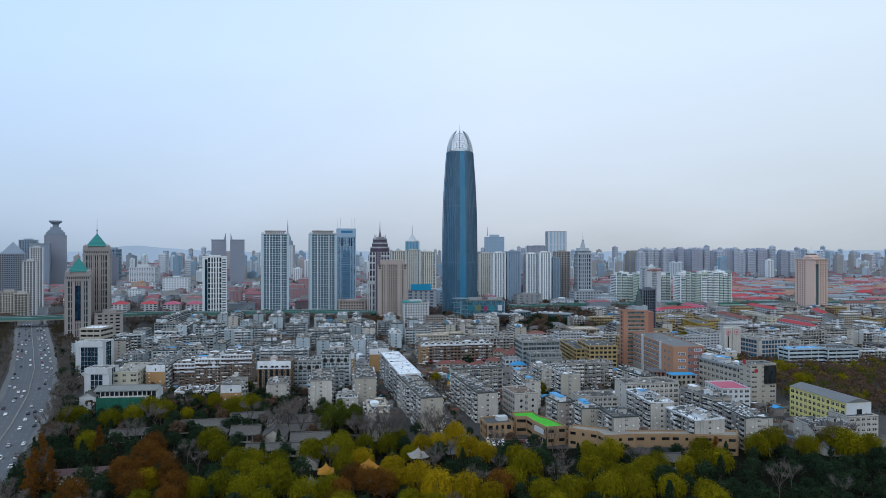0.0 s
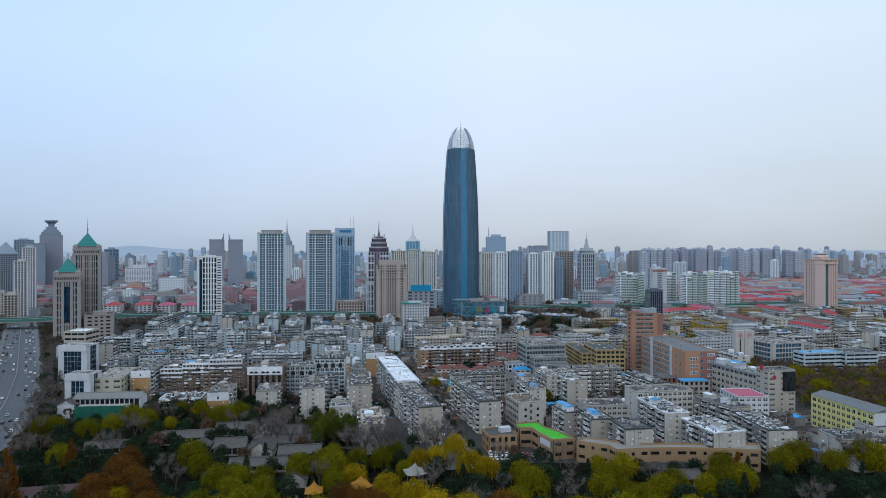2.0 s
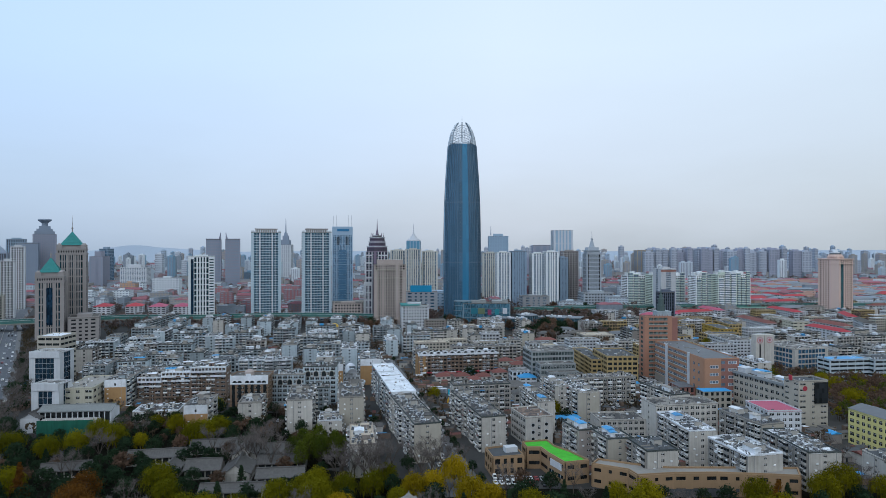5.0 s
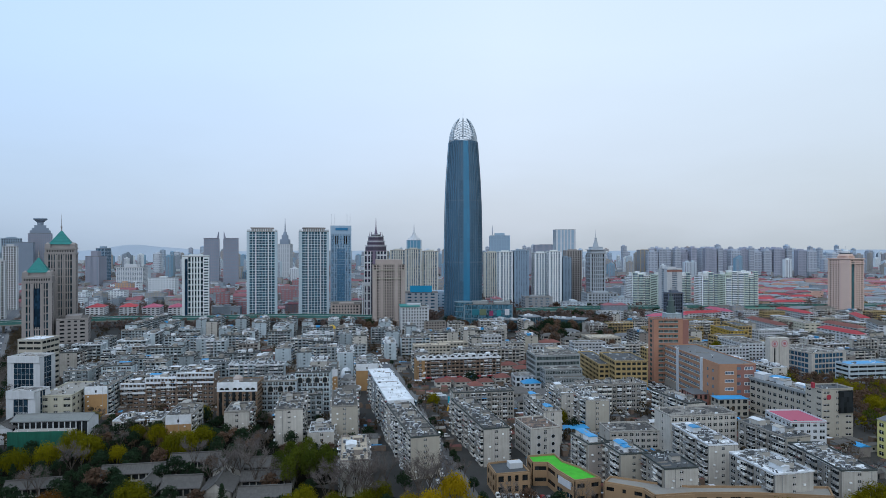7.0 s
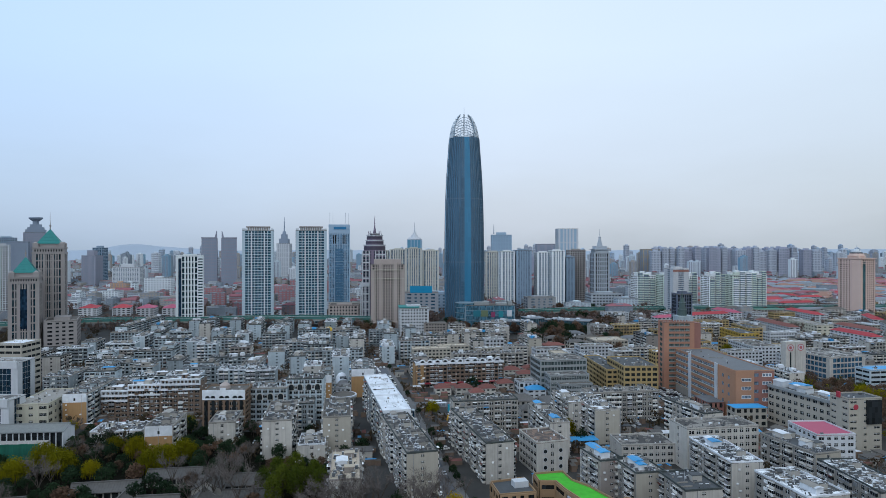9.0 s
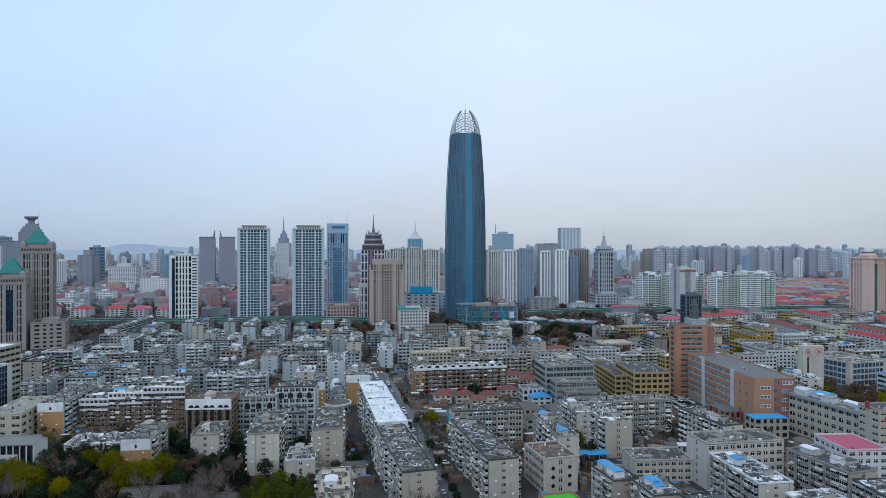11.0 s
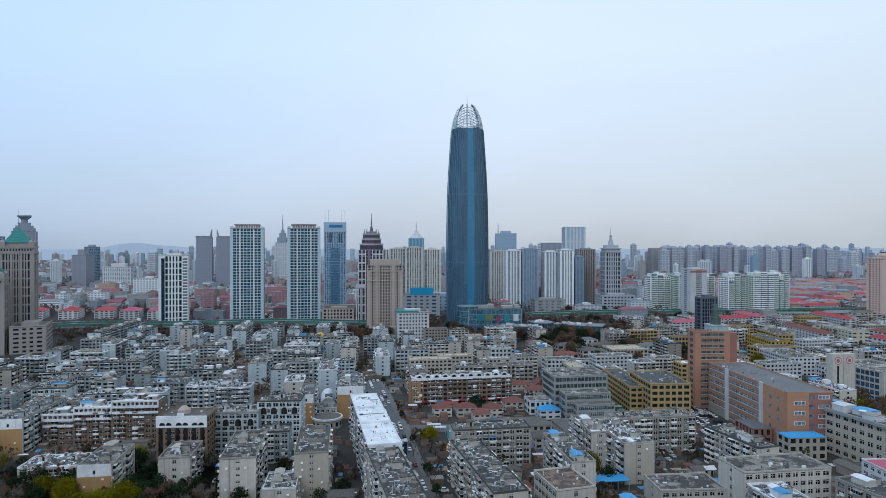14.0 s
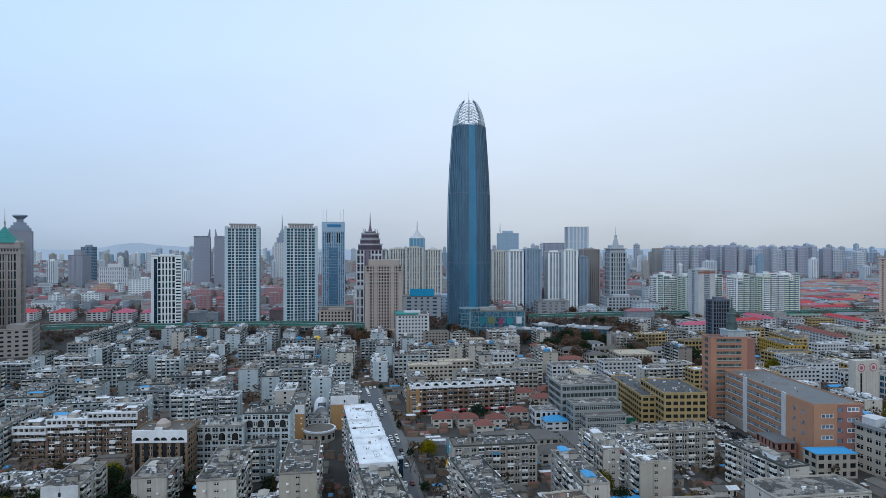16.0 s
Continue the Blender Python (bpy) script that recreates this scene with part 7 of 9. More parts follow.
# drum-shaped low hall before the vault
r = root("round_hall", -67, 515, 0, 0, "low pale drum-shaped hall with a flat grey roof", "hall")
g = Geo()
g.cone(0, 0, 0, 5.2, 8.4, 8.4, 28)
g.part("wall", PALE_WALL, r)
g = Geo()
g.cone(0, 0, 5.2, 6.2, 9.0, 9.0, 28)
g.part("cornice", ROOF_WHITE, r)
g = Geo()
g.cone(0, 0, 6.2, 6.5, 8.0, 7.4, 28)
g.part("roof", ROOF_GREY, r)
for i in range(14):
    a = 2 * math.pi * i / 14
    g = Geo()
    g.box(-0.8, 0.8, -8.5, -8.3, 1.6, 3.8)
    g.part("window", GLASS_DARK, r, m=pose(0, 0, 0, 0, 0, 360 * i / 14))
take(-67, 515, 18, 18)
# yellow arched sign over the side street
r = root("street_arch", 5.5, 470, 0, 62, "bright yellow fabric arch standing by the side street", "arch")
g = Geo()
last = None
for i in range(13):
    a = math.pi * i / 12
    p = (-4.2 * math.cos(a), 0, 5.6 * math.sin(a) + 0.1)
    if last:
        g.rod(last, p, 0.55, 8)
    last = p
g.part("arch_tube", mat("yellow_fabric", (0.62, 0.36, 0.02), 0.7, vary=0.15), r)
r = root("domed_hall", -136, 815, 0, 9, "grey low hall with a small golden dome", "hall")
g = Geo()
g.box(-22, 22, -8, 8, 0, 9)
g.part("wall", GREY_WALL, r)
g = Geo()
for i in range(6):
    a0, a1 = math.pi / 2 * i / 6, math.pi / 2 * (i + 1) / 6
    g.cone(0, -4, 9 + 4.5 * math.sin(a0), 9 + 4.5 * math.sin(a1), 5.0 * math.cos(a0), 5.0 * math.cos(a1) + 0.01, 18, cap=False)
g.part("dome", mat("gold_paint", (0.62, 0.40, 0.02), 0.45, vary=0.1), r, "golden dome")
take(-136, 815, 46, 18, 9)


def pitched_house(x, y, w, d, h, rot, roofm, wall, label, rise=2.6, name="house", fh=3.0):
    take(x, y, w, d, rot, 1)
    r = root(name, x, y, 0, rot, label, "house")
    g = Geo()
    g.box(-w / 2, w / 2, -d / 2, d / 2, 0, h)
    g.part("glazing", GLASS_DARK, r)
    g = Geo()
    k = 1.0 if y < 700 else 1.7
    for s in "FBLR":
        facade(g, s, w, d, 0, h, fh, 3.4 * k, 1.7 * k, 1.6, 0, 0.25, wrap=True, reveal=y < 620)
    g.part("wall", wall, r, weld=True)
    g = Geo()
    g.hip(-w / 2 - 0.6, w / 2 + 0.6, -d / 2 - 0.6, d / 2 + 0.6, h, h + rise, 0, max(0.0, (w - d) / 2))
    g.part("roof", roofm, r)
    return r


for x, y, w, d in ((15, 541, 12, 9), (32, 540, 11, 9), (46, 556, 12, 9), (24, 527, 10, 8), (0, 540, 11, 9), (56, 606, 14, 10), (72, 612, 12, 9), (66, 590, 14, 10)):
    pitched_house(x, y, w, d, 5.5, 9, ROOF_MAROON, PALE_WALL, "old house with faded brick-red hipped roof")
pitched_house(66, 536, 13, 9, 5.5, 9, BLUE_SHEET, WHITE_WALL, "white house under a bright blue sheet roof")
pitched_house(40, 500, 42, 12, 6.5, 9, ROOF_TILE, GREY_WALL, "long low house with dark grey tiled roof", 3.5)
pitched_house(74, 498, 16, 26, 6.5, 9, ROOF_TILE, GREY_WALL, "low house with dark grey tiled roof", 3.0)
pitched_house(58, 482, 18, 10, 6, 9, ROOF_TILE, GREY_WALL, "low house with dark grey tiled roof", 2.8)

# low brick annexe and blue-roofed store before the orange slab; the car park beside it stays clear
pitched_house(171, 493, 10, 17, 9, 4.4, ROOF_SHEET, BRICK_WALL, "low red brick annexe with grey sheet roof", 0.7, "annexe", 4.2)
pitched_house(182, 466, 19, 9, 11.5, 4.4, BLUE_SHEET, CREAM_WALL, "beige store under a bright blue sheet roof", 1.2, "store_building", 3.8)
take(160, 536, 22, 64, 4, 0)
r = root("netted_scaffold", 103.1, 533.0, 0, 9, "low building front wrapped in teal site netting", "scaffold")
g = Geo()
g.box(-9, 9, -0.2, 5, 0, 7.0, 0)
g.part("wall", CONCRETE, r)
g = Geo()
for i in range(8):
    u0, u1 = -9.2 + i * 2.3, -6.9 + i * 2.3
    g.face([(u0, -0.5 - 0.2 * (i % 2), 0), (u1, -0.7 + 0.2 * (i % 2), 0), (u1, -0.7 + 0.2 * (i % 2), 7.5), (u0, -0.5 - 0.2 * (i % 2), 7.5)])
g.part("netting", TEAL_SHEET, r)

# blue canopy over the yard
r = root("canopy", 75.1, 424.6, 0, 9, "open yard canopy with a bright blue sheet roof", "canopy")
g = Geo()
g.box(-8, 8, -4, 4, 4.6, 4.8)
g.part("roof", BLUE_SHEET, r)
for u in (-7.5, -2.5, 2.5, 7.5):
    for v in (-3.6, 3.6):
        g = Geo()
        g.rod((u, v, 0), (u, v, 4.6), 0.12, 5)
        g.part("post", STEEL, r)
take(75.1, 424.6, 17, 9, 9, 0)

pitched_house(-169.5, 284.7, 24, 8, 3.2, 12, mat("dark_red_sheet", (0.075, 0.035, 0.035), 0.8, vary=0.4), WARM_WALL, "long low open store under a dark red roof", 0.9, "open_store", 3.2)

take(-520, 985, 250, 84)

# ---- shopping podium at the landmark's foot ----
MALL_PANEL = mat("teal_grey_panel", (0.17, 0.235, 0.275), 0.5, vary=0.15)
SHOP_GLASS = glass("blue_grey_shop_glass", (0.045, 0.082, 0.105), 0.15, vary=0.4)
r = tower("shopping_mall", "teal glass shopping mall with coloured sign panels", 57, 899, 64, 26, 31, 3, 6.2, 9, 0.35, 0.6, MALL_PANEL, glass("mall_glass", (0.055, 0.12, 0.165), 0.12), 0.4, category="shop", top=0)
take(104, 945, 50, 44)
g = Geo()
g.cone(-31, 0, 0, 34, 12.8, 12.8, 20)
e = g.part("corner_drum", MATS["mall_glass"], r, "rounded glass corner")
for z in (0, 7, 14, 21, 28, 33.4):
    g = Geo()
    g.cone(-31, 0, z, z + 0.7, 13.1, 13.1, 20)
    g.part("floor_ring", MALL_PANEL, e)
for u, z, w, h, m in ((-17, 17, 9, 8, mat("sign_cyan", (0.02, 0.15, 0.20), 0.5, vary=0.1)), (-7, 17, 9, 8, mat("sign_olive", (0.12, 0.16, 0.09), 0.5, vary=0.2)), (4, 16, 5, 7, mat("sign_magenta", (0.24, 0.04, 0.11), 0.5, vary=0.1)), (14, 16, 6, 8, mat("sign_teal", (0.02, 0.20, 0.24), 0.5, vary=0.1)), (4, 6, 6, 7, mat("sign_salmon", (0.34, 0.15, 0.12), 0.5, vary=0.1)), (14, 6, 6, 7, MATS["sign_teal"]), (25, 17, 6, 8, WHITE_WALL)):
    g = Geo()
    g.on("F", 64, 26, u - w / 2, u + w / 2, 0.4, 0.9, z, z + h)
    g.part("sign_panel", m, r)
for u, w, h in ((-14, 12, 3.2), (-4, 8, 4), (16, 14, 2.6), (27, 6, 4.2)):
    g = Geo()
    g.box(u - w / 2, u + w / 2, -6, 6, 31.5, 31.5 + h)
    g.part("plant_room", SLATE_PANEL, r)


def glass_shop(x, y, w, d, h, rot, bulge, label):
    """Low shop with a bowed glass front, thin mullions, an overhanging flat roof and roof plant."""
    take(x, y, w, d, rot, 1)
    r = root("shop_building", x, y, 0, rot, label, "shop")
    n = 14
    pts = [(-w / 2 + w * i / n, -d / 2 - bulge * math.sin(math.pi * i / n)) for i in range(n + 1)] + [(w / 2, d / 2), (-w / 2, d / 2)]
    g = Geo()
    for a, b in zip(pts, pts[1:] + pts[:1]):
        g.face([(*a, 0), (*b, 0), (*b, h), (*a, h)])
    g.part("glazing", SHOP_GLASS, r)
    for i in range(0, n + 1, 2):
        g = Geo()
        g.box(pts[i][0] - 0.18, pts[i][0] + 0.18, pts[i][1] - 0.35, pts[i][1], 0, h)
        g.part("mullion", MALL_PANEL, r)
    for z in (0.5, h * 0.5):
        g = Geo()
        for a, b in zip(pts[:n], pts[1:n + 1]):
            g.face([(a[0], a[1] - 0.2, z), (b[0], b[1] - 0.2, z), (b[0], b[1] - 0.2, z + 0.9), (a[0], a[1] - 0.2, z + 0.9)])
        g.part("transom", MALL_PANEL, r)
    g = Geo()
    q = [(a * 1.04, b * 1.06) for a, b in pts]
    g.face([(*p, h + 0.8) for p in q])
    for a, b in zip(q, q[1:] + q[:1]):
        g.face([(*a, h), (*b, h), (*b, h + 0.8), (*a, h + 0.8)])
    g.face([(*p, h) for p in reversed(q)])
    g.part("roof", mat("grey_blue_roof", (0.17, 0.19, 0.21), 0.7, vary=0.3, grain=0.3), r)
    rng = random.Random(int(x))
    for i in range(7):
        u, v = rng.uniform(-0.4, 0.4) * w, rng.uniform(-0.3, 0.35) * d
        g = Geo()
        g.box(u - rng.uniform(0.8, 3), u + rng.uniform(0.8, 3), v - 1.2, v + 1.2, h + 0.8, h + rng.uniform(1.6, 3.2))
        g.part("roof_plant", rng.choice((STEEL, SLATE_PANEL, ROOF_WHITE)), r)


for x, y, w, d, h, rot, bulge in ((82, 866, 38, 18, 14, -14, 4), (112, 884, 24, 20, 16, 14, 6), (164, 884, 44, 24, 13, -24, 3), (140, 922, 36, 14, 9, 4, 1)):
    glass_shop(x, y, w, d, h, rot, bulge, "low blue-grey glass shop with bowed front" if bulge > 2 else "low grey glass shop with flat roof")
block(236, 955, 34, 16, 15, 8, "white")
for x, y, w, d, rot, rm in ((110, 720, 22, 12, 9, ROOF_MAROON), (138, 742, 18, 11, 9, ROOF_TILE), (88, 742, 16, 10, 12, ROOF_MAROON), (184, 742, 24, 12, 9, ROOF_SHEET), (120, 770, 20, 12, 9, ROOF_TILE), (198, 700, 22, 12, 8, ROOF_BEIGE), (158, 775, 26, 13, 9, ROOF_GREY), (205, 772, 24, 14, 9, ROOF_SHEET), (96, 792, 24, 12, 9, ROOF_MAROON), (236, 800, 26, 13, 9, ROOF_WHITE), (148, 808, 22, 14, 9, ROOF_SHEET)):
    if free(x, y, w, d, rot, 0):
        pitched_house(x, y, w, d, 7.5, rot, rm, PALE_WALL if rm is not ROOF_SHEET else WHITE_WALL, "low pale house with a weathered %s roof" % {ROOF_MAROON: "brick-red", ROOF_TILE: "dark tiled", ROOF_SHEET: "grey sheet", ROOF_BEIGE: "beige", ROOF_GREY: "felt", ROOF_WHITE: "white"}[rm], 2.4)
tower("shop_building", "brownish low hall behind the shops", 150, 1080, 44, 30, 26, 6, 4, 8, 5, 2, mat("blue_taupe_stone", (0.27, 0.275, 0.285), 0.8, vary=0.16), GLASS_PALE, 0.4, category="shop", top=2)
tower("office_building", "brown mid-rise beside the white hotel", -12, 828, 26, 14, 16, 8, 3.4, 3.2, 1.6, 1.7, WARM_WALL, GLASS_DARK, 0.3, category="building", top=0)
tower("office_building", "brown-red round-cornered block by the towers", -140, 945, 40, 24, 26, 4, 4, 4, 2, 1.8, PINKISH_STONE, GLASS_DARK, 0.3, category="building", top=2)


# ---- the rest of the quarter: rows of flats on the same street grid ----
def rows_of_flats(x0, x1, y0, y1, rot, seed, styles, gap=(5, 9.5), hs=(13, 20)):
    rng = random.Random(seed)
    a = radians(rot)
    y = y0
    while y < y1:
        x = x0
        while x < x1:
            if rng.random() < 0.40:
                w, d = rng.uniform(16, 34), rng.uniform(9.5, 12)
            else:
                w, d = rng.uniform(10.5, 13), rng.uniform(18, 34)
            cx, cy = x + w / 2, y + rng.uniform(-4, 4) + (x - x0) * math.sin(a)
            if not (238 < cx < 440 and 395 < cy < 550) and free(cx, cy, w, d, rot, 1.0):
                top = rng.choice(("", "", "", "white", "white", "white", "white", "dark", "blue", "white"))
                block(round(cx, 1), round(cy, 1), round(w, 1), round(d, 1), round(rng.uniform(*hs), 1), rot, rng.choice(styles), top)
            x += w + rng.uniform(2.5, 6)
        y += 11 + rng.uniform(*gap)


# ---- long white flats with red roofs on the far side, and ochre ones ----
def red_roof_row(x, y, L, rot, roofm, wall):
    if not free(x, y, L, 12, rot, 0):
        return
    pitched_house(x, y, L, 12, 15, rot, roofm, wall, "long low-rise flats with a bright red hipped roof" if roofm is ROOF_RED else "long low-rise flats with hipped roof", 3.2, "terrace_block", 2.9)


for x, y, w, d, h, a, st in ((324, 776, 19, 50, 14, 0, "mustard"), (352, 816, 15, 46, 14, -2, "ochre"), (293, 681, 25, 44, 15, 3, "white"), (312, 655, 18, 14, 10, 3, "white"), (440, 842, 18, 62, 15, 0, "beigehall"), (438, 967, 20, 24, 14, 2, "white"), (300, 842, 50, 16, 13, 8, "ochre"), (330, 880, 56, 14, 13, 6, "ochre")):
    block(x, y, w, d, h, a, st)
tower("office_building", "long low hall with a dull green sheet roof", 494, 1032, 52, 14, 12, 2, 4, 5, 2, 1.8, PALE_WALL, GLASS_DARK, 0.3, category="building", top=0, roof=mat("dull_green_sheet", (0.12, 0.24, 0.185), 0.7, vary=0.2))
for x, y, L, a, rm in ((505, 966, 74, 91, ROOF_RED), (403, 981, 54, 98, ROOF_PINK), (397, 836, 76, 91, ROOF_MAROON), (398.5, 757, 76, 91, ROOF_RED), (436, 752, 58, 96, ROOF_RED), (470, 800, 60, 94, ROOF_MAROON), (470, 880, 66, 68, ROOF_MAROON), (497, 948, 60, 68, ROOF_RED), (528, 826, 60, 68, ROOF_GREY), (556, 900, 60, 68, ROOF_RED), (300, 905, 60, 20, ROOF_PINK), (360, 940, 64, 20, ROOF_RED), (540, 985, 64, 15, ROOF_RED)):
    red_roof_row(x, y, L, a, rm, WHITE_WALL)
for x, y, w, a in ((262, 742, 44, 10), (300, 722, 40, 12), (276, 790, 46, 10), (240, 700, 36, 10)):
    if free(x, y, w, 13, a, 0):
        block(x, y, w, 13, 14, a, "ochre")
rows_of_flats(-345, -62, 500, 850, 9, 5, ("grey", "grey", "pale", "grey", "pale", "warm", "front"))
rows_of_flats(-100, 96, 590, 830, 9, 8, ("grey", "pale", "grey", "cream", "front"))
rows_of_flats(100, 175, 600, 690, 9, 18, ("grey", "pale", "front"), hs=(9, 15))
rows_of_flats(225, 720, 470, 960, 10, 11, ("white", "pale", "grey", "ochre", "warm", "cream", "grey", "front"), gap=(8, 15), hs=(9, 16))
rows_of_flats(170, 330, 640, 860, 10, 12, ("ochre", "pale", "grey", "grey"), hs=(13, 17))


rng = random.Random(21)
for i in range(120):
    x, y = rng.uniform(300, 1150), rng.uniform(900, 1330)
    if x > 0.72 * y + 160:
        continue
    red = rng.random() < (0.62 if y > 850 else 0.35)
    red_roof_row(x, y, rng.uniform(26, 62), rng.choice((8, 10, 12, 98)), ROOF_RED if red else rng.choice((ROOF_GREY, ROOF_MAROON, ROOF_GREY)), rng.choice((WHITE_WALL, PALE_WALL, PALE_WALL, OCHRE_WALL)))
for x, y, rot, rm in ((-606, 1046, 20, ROOF_RED), (-556, 1050, 18, ROOF_RED), (-508, 1056, 22, ROOF_RED), (-466, 1050, 16, ROOF_PINK), (-428, 1052, 20, ROOF_PINK)):
    pitched_house(x, y, 25, 36, 12.5, rot, rm, WHITE_WALL, "white three-storey house with a bright red hipped roof" if rm is ROOF_RED else "white three-storey house with a pinkish-red hipped roof", 5.0, "villa", 3.1)
g = Geo()
g.face([(-452, 1185, 0.08), (-372, 1180, 0.08), (-366, 1262, 0.08), (-452, 1268, 0.08)])
tagged(g.part("sports_field", mat("dull_turf", (0.10, 0.17, 0.06), 0.95, vary=0.3, grain=0.1, big=0.03)), "dull green sports field among the blocks", "sports field", kind="structure")
take(-410, 1222, 88, 90, 0)


# ---- sheds, stores and yards between the blocks ----
rng = random.Random(4)
made = 0
for i in range(3000):
    x, y = rng.uniform(-320, 330), rng.uniform(335, 760)
    w, d = rng.uniform(4, 14), rng.uniform(3.5, 8)
    if made < 190 and (x > 20 and y > 345 or y > 452 or x > -55 and y > 400) and not (x > 238 and y < 550) and abs(x) < 0.7 * y and free(x, y, w, d, 9, -0.5):
        take(x, y, w, d, 9, -0.5)
        made += 1
        h = rng.uniform(2.6, 5.5)
        g = Geo()
        g.box(-w / 2, w / 2, -d / 2, d / 2, 0, h, 0)
        g.box(-w / 4, -w / 4 + 1.2, -d / 2 - 0.04, -d / 2, 1.0, 2.2, 1)
        g.box(w / 6, w / 6 + 1.0, -d / 2 - 0.04, -d / 2, 0, 2.1, 1)
        rm = rng.choice((ROOF_GREY, ROOF_GREY, ROOF_TILE, ROOF_MAROON, BLUE_SHEET, ROOF_WHITE, ROOF_DARK))
        ob = g.part("shed", [rng.choice((GREY_WALL, PALE_WALL, WARM_WALL)), GLASS_DARK], m=pose(x, y, 0, 0, 0, 9 + rng.choice((0, 0, 90))))
        words = {ROOF_GREY: "felt", ROOF_TILE: "dark tile", ROOF_MAROON: "brick-red", BLUE_SHEET: "blue sheet", ROOF_WHITE: "white sheet", ROOF_DARK: "black felt"}[rm]
        tagged(ob, "small rendered yard shed with a %s roof" % words, "shed", "yard sheds between the flats")
        g = Geo()
        if rng.random() < 0.5:
            g.gable(-w / 2, w / 2, -d / 2, d / 2, h, h + 1.2, 0, 0.35)
        else:
            g.box(-w / 2 - 0.3, w / 2 + 0.3, -d / 2 - 0.3, d / 2 + 0.3, h, h + 0.2, 0)
        g.part("roof", rm, ob)
# lean-tos, stores and awnings too small and many to count
g = Geo()
LEAN = [ROOF_GREY, ROOF_TILE, ROOF_MAROON, BLUE_SHEET, ROOF_WHITE, CONCRETE, ROOF_DARK, BROWN_WALL]
n = 0
for i in range(16000):
    x, y = rng.uniform(-330, 330), rng.uniform(330, 800)
    w, d = rng.uniform(0.7, 3.2), rng.uniform(0.7, 2.3)
    if n < 2600 and (y > 452 or x > 60 or x > -50 and y > 390) and not (x > 238 and y < 550) and abs(x) < 0.72 * y and free(x, y, w * 0.7, d * 0.7, 9, -0.7):
        n += 1
        h = rng.uniform(1.2, 3.2)
        rm = rng.choice((0, 0, 0, 1, 1, 1, 2, 2, 3, 4, 5, 6, 6))
        c, s = math.cos(radians(9)), math.sin(radians(9))
        P = [(x + u * c - v * s, y + u * s + v * c) for u, v in ((-w, -d), (w, -d), (w, d), (-w, d))]
        e = rng.uniform(-0.6, 0.6)
        hs = (h, h, h + e, h + e)
        g.face([(p[0], p[1], q + 0.15) for p, q in zip(P, hs)], rm)
        for k in range(4):
            p, q = P[k], P[(k + 1) % 4]
            g.face([(*p, 0), (*q, 0), (*q, hs[(k + 1) % 4] + 0.15), (*p, hs[k] + 0.15)], 7)
tagged(g.part("lean_to_roofs", LEAN), "jumble of small lean-to roofs in the yards", "lean-tos", kind="stuff")
for hx, hy, hz, a in HEATERS[:420]:
    ob = new("solar_water_heater", HEATER)
    put("tank", TANK, ob, pose(0, 0, 0))
    put("frame", RACK, ob, pose(0, 0, 0))
    ob.matrix_basis = pose(hx, hy, hz, 0, 0, a)
    tagged(ob, "steel solar water heater tilted on a flat roof", "solar heater", "rooftop solar heaters")


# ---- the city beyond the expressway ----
# Distance haze is put into these colours: paler, bluer, windows close to walls.
FAR_GLASS = glass("hazed_window_glass", (0.235, 0.255, 0.30), 0.5, vary=0.2)
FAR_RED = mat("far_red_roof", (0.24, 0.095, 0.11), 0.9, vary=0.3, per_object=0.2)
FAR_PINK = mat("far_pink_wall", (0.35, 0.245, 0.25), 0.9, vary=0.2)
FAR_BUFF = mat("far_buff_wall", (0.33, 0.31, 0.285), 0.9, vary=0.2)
FAR_WHITE = mat("hazed_pale_wall", (0.48, 0.545, 0.60), 0.9, vary=0.15, per_object=0.25)
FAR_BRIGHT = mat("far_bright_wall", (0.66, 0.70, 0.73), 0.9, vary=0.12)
FAR_GREY = mat("hazed_grey_wall", (0.225, 0.265, 0.305), 0.9, vary=0.2)
FAR_ROOF = mat("hazed_grey_roof", (0.21, 0.225, 0.245), 0.9, vary=0.3)
FAR_BRICK = mat("hazed_red_brick", (0.335, 0.165, 0.17), 0.9, vary=0.2, per_object=0.2)
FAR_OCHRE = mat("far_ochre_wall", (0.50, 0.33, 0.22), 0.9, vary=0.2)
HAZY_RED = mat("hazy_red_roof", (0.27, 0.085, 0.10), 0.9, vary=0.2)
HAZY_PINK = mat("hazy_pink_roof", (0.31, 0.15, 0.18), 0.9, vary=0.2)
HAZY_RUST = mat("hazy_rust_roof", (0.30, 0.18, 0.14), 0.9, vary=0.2)


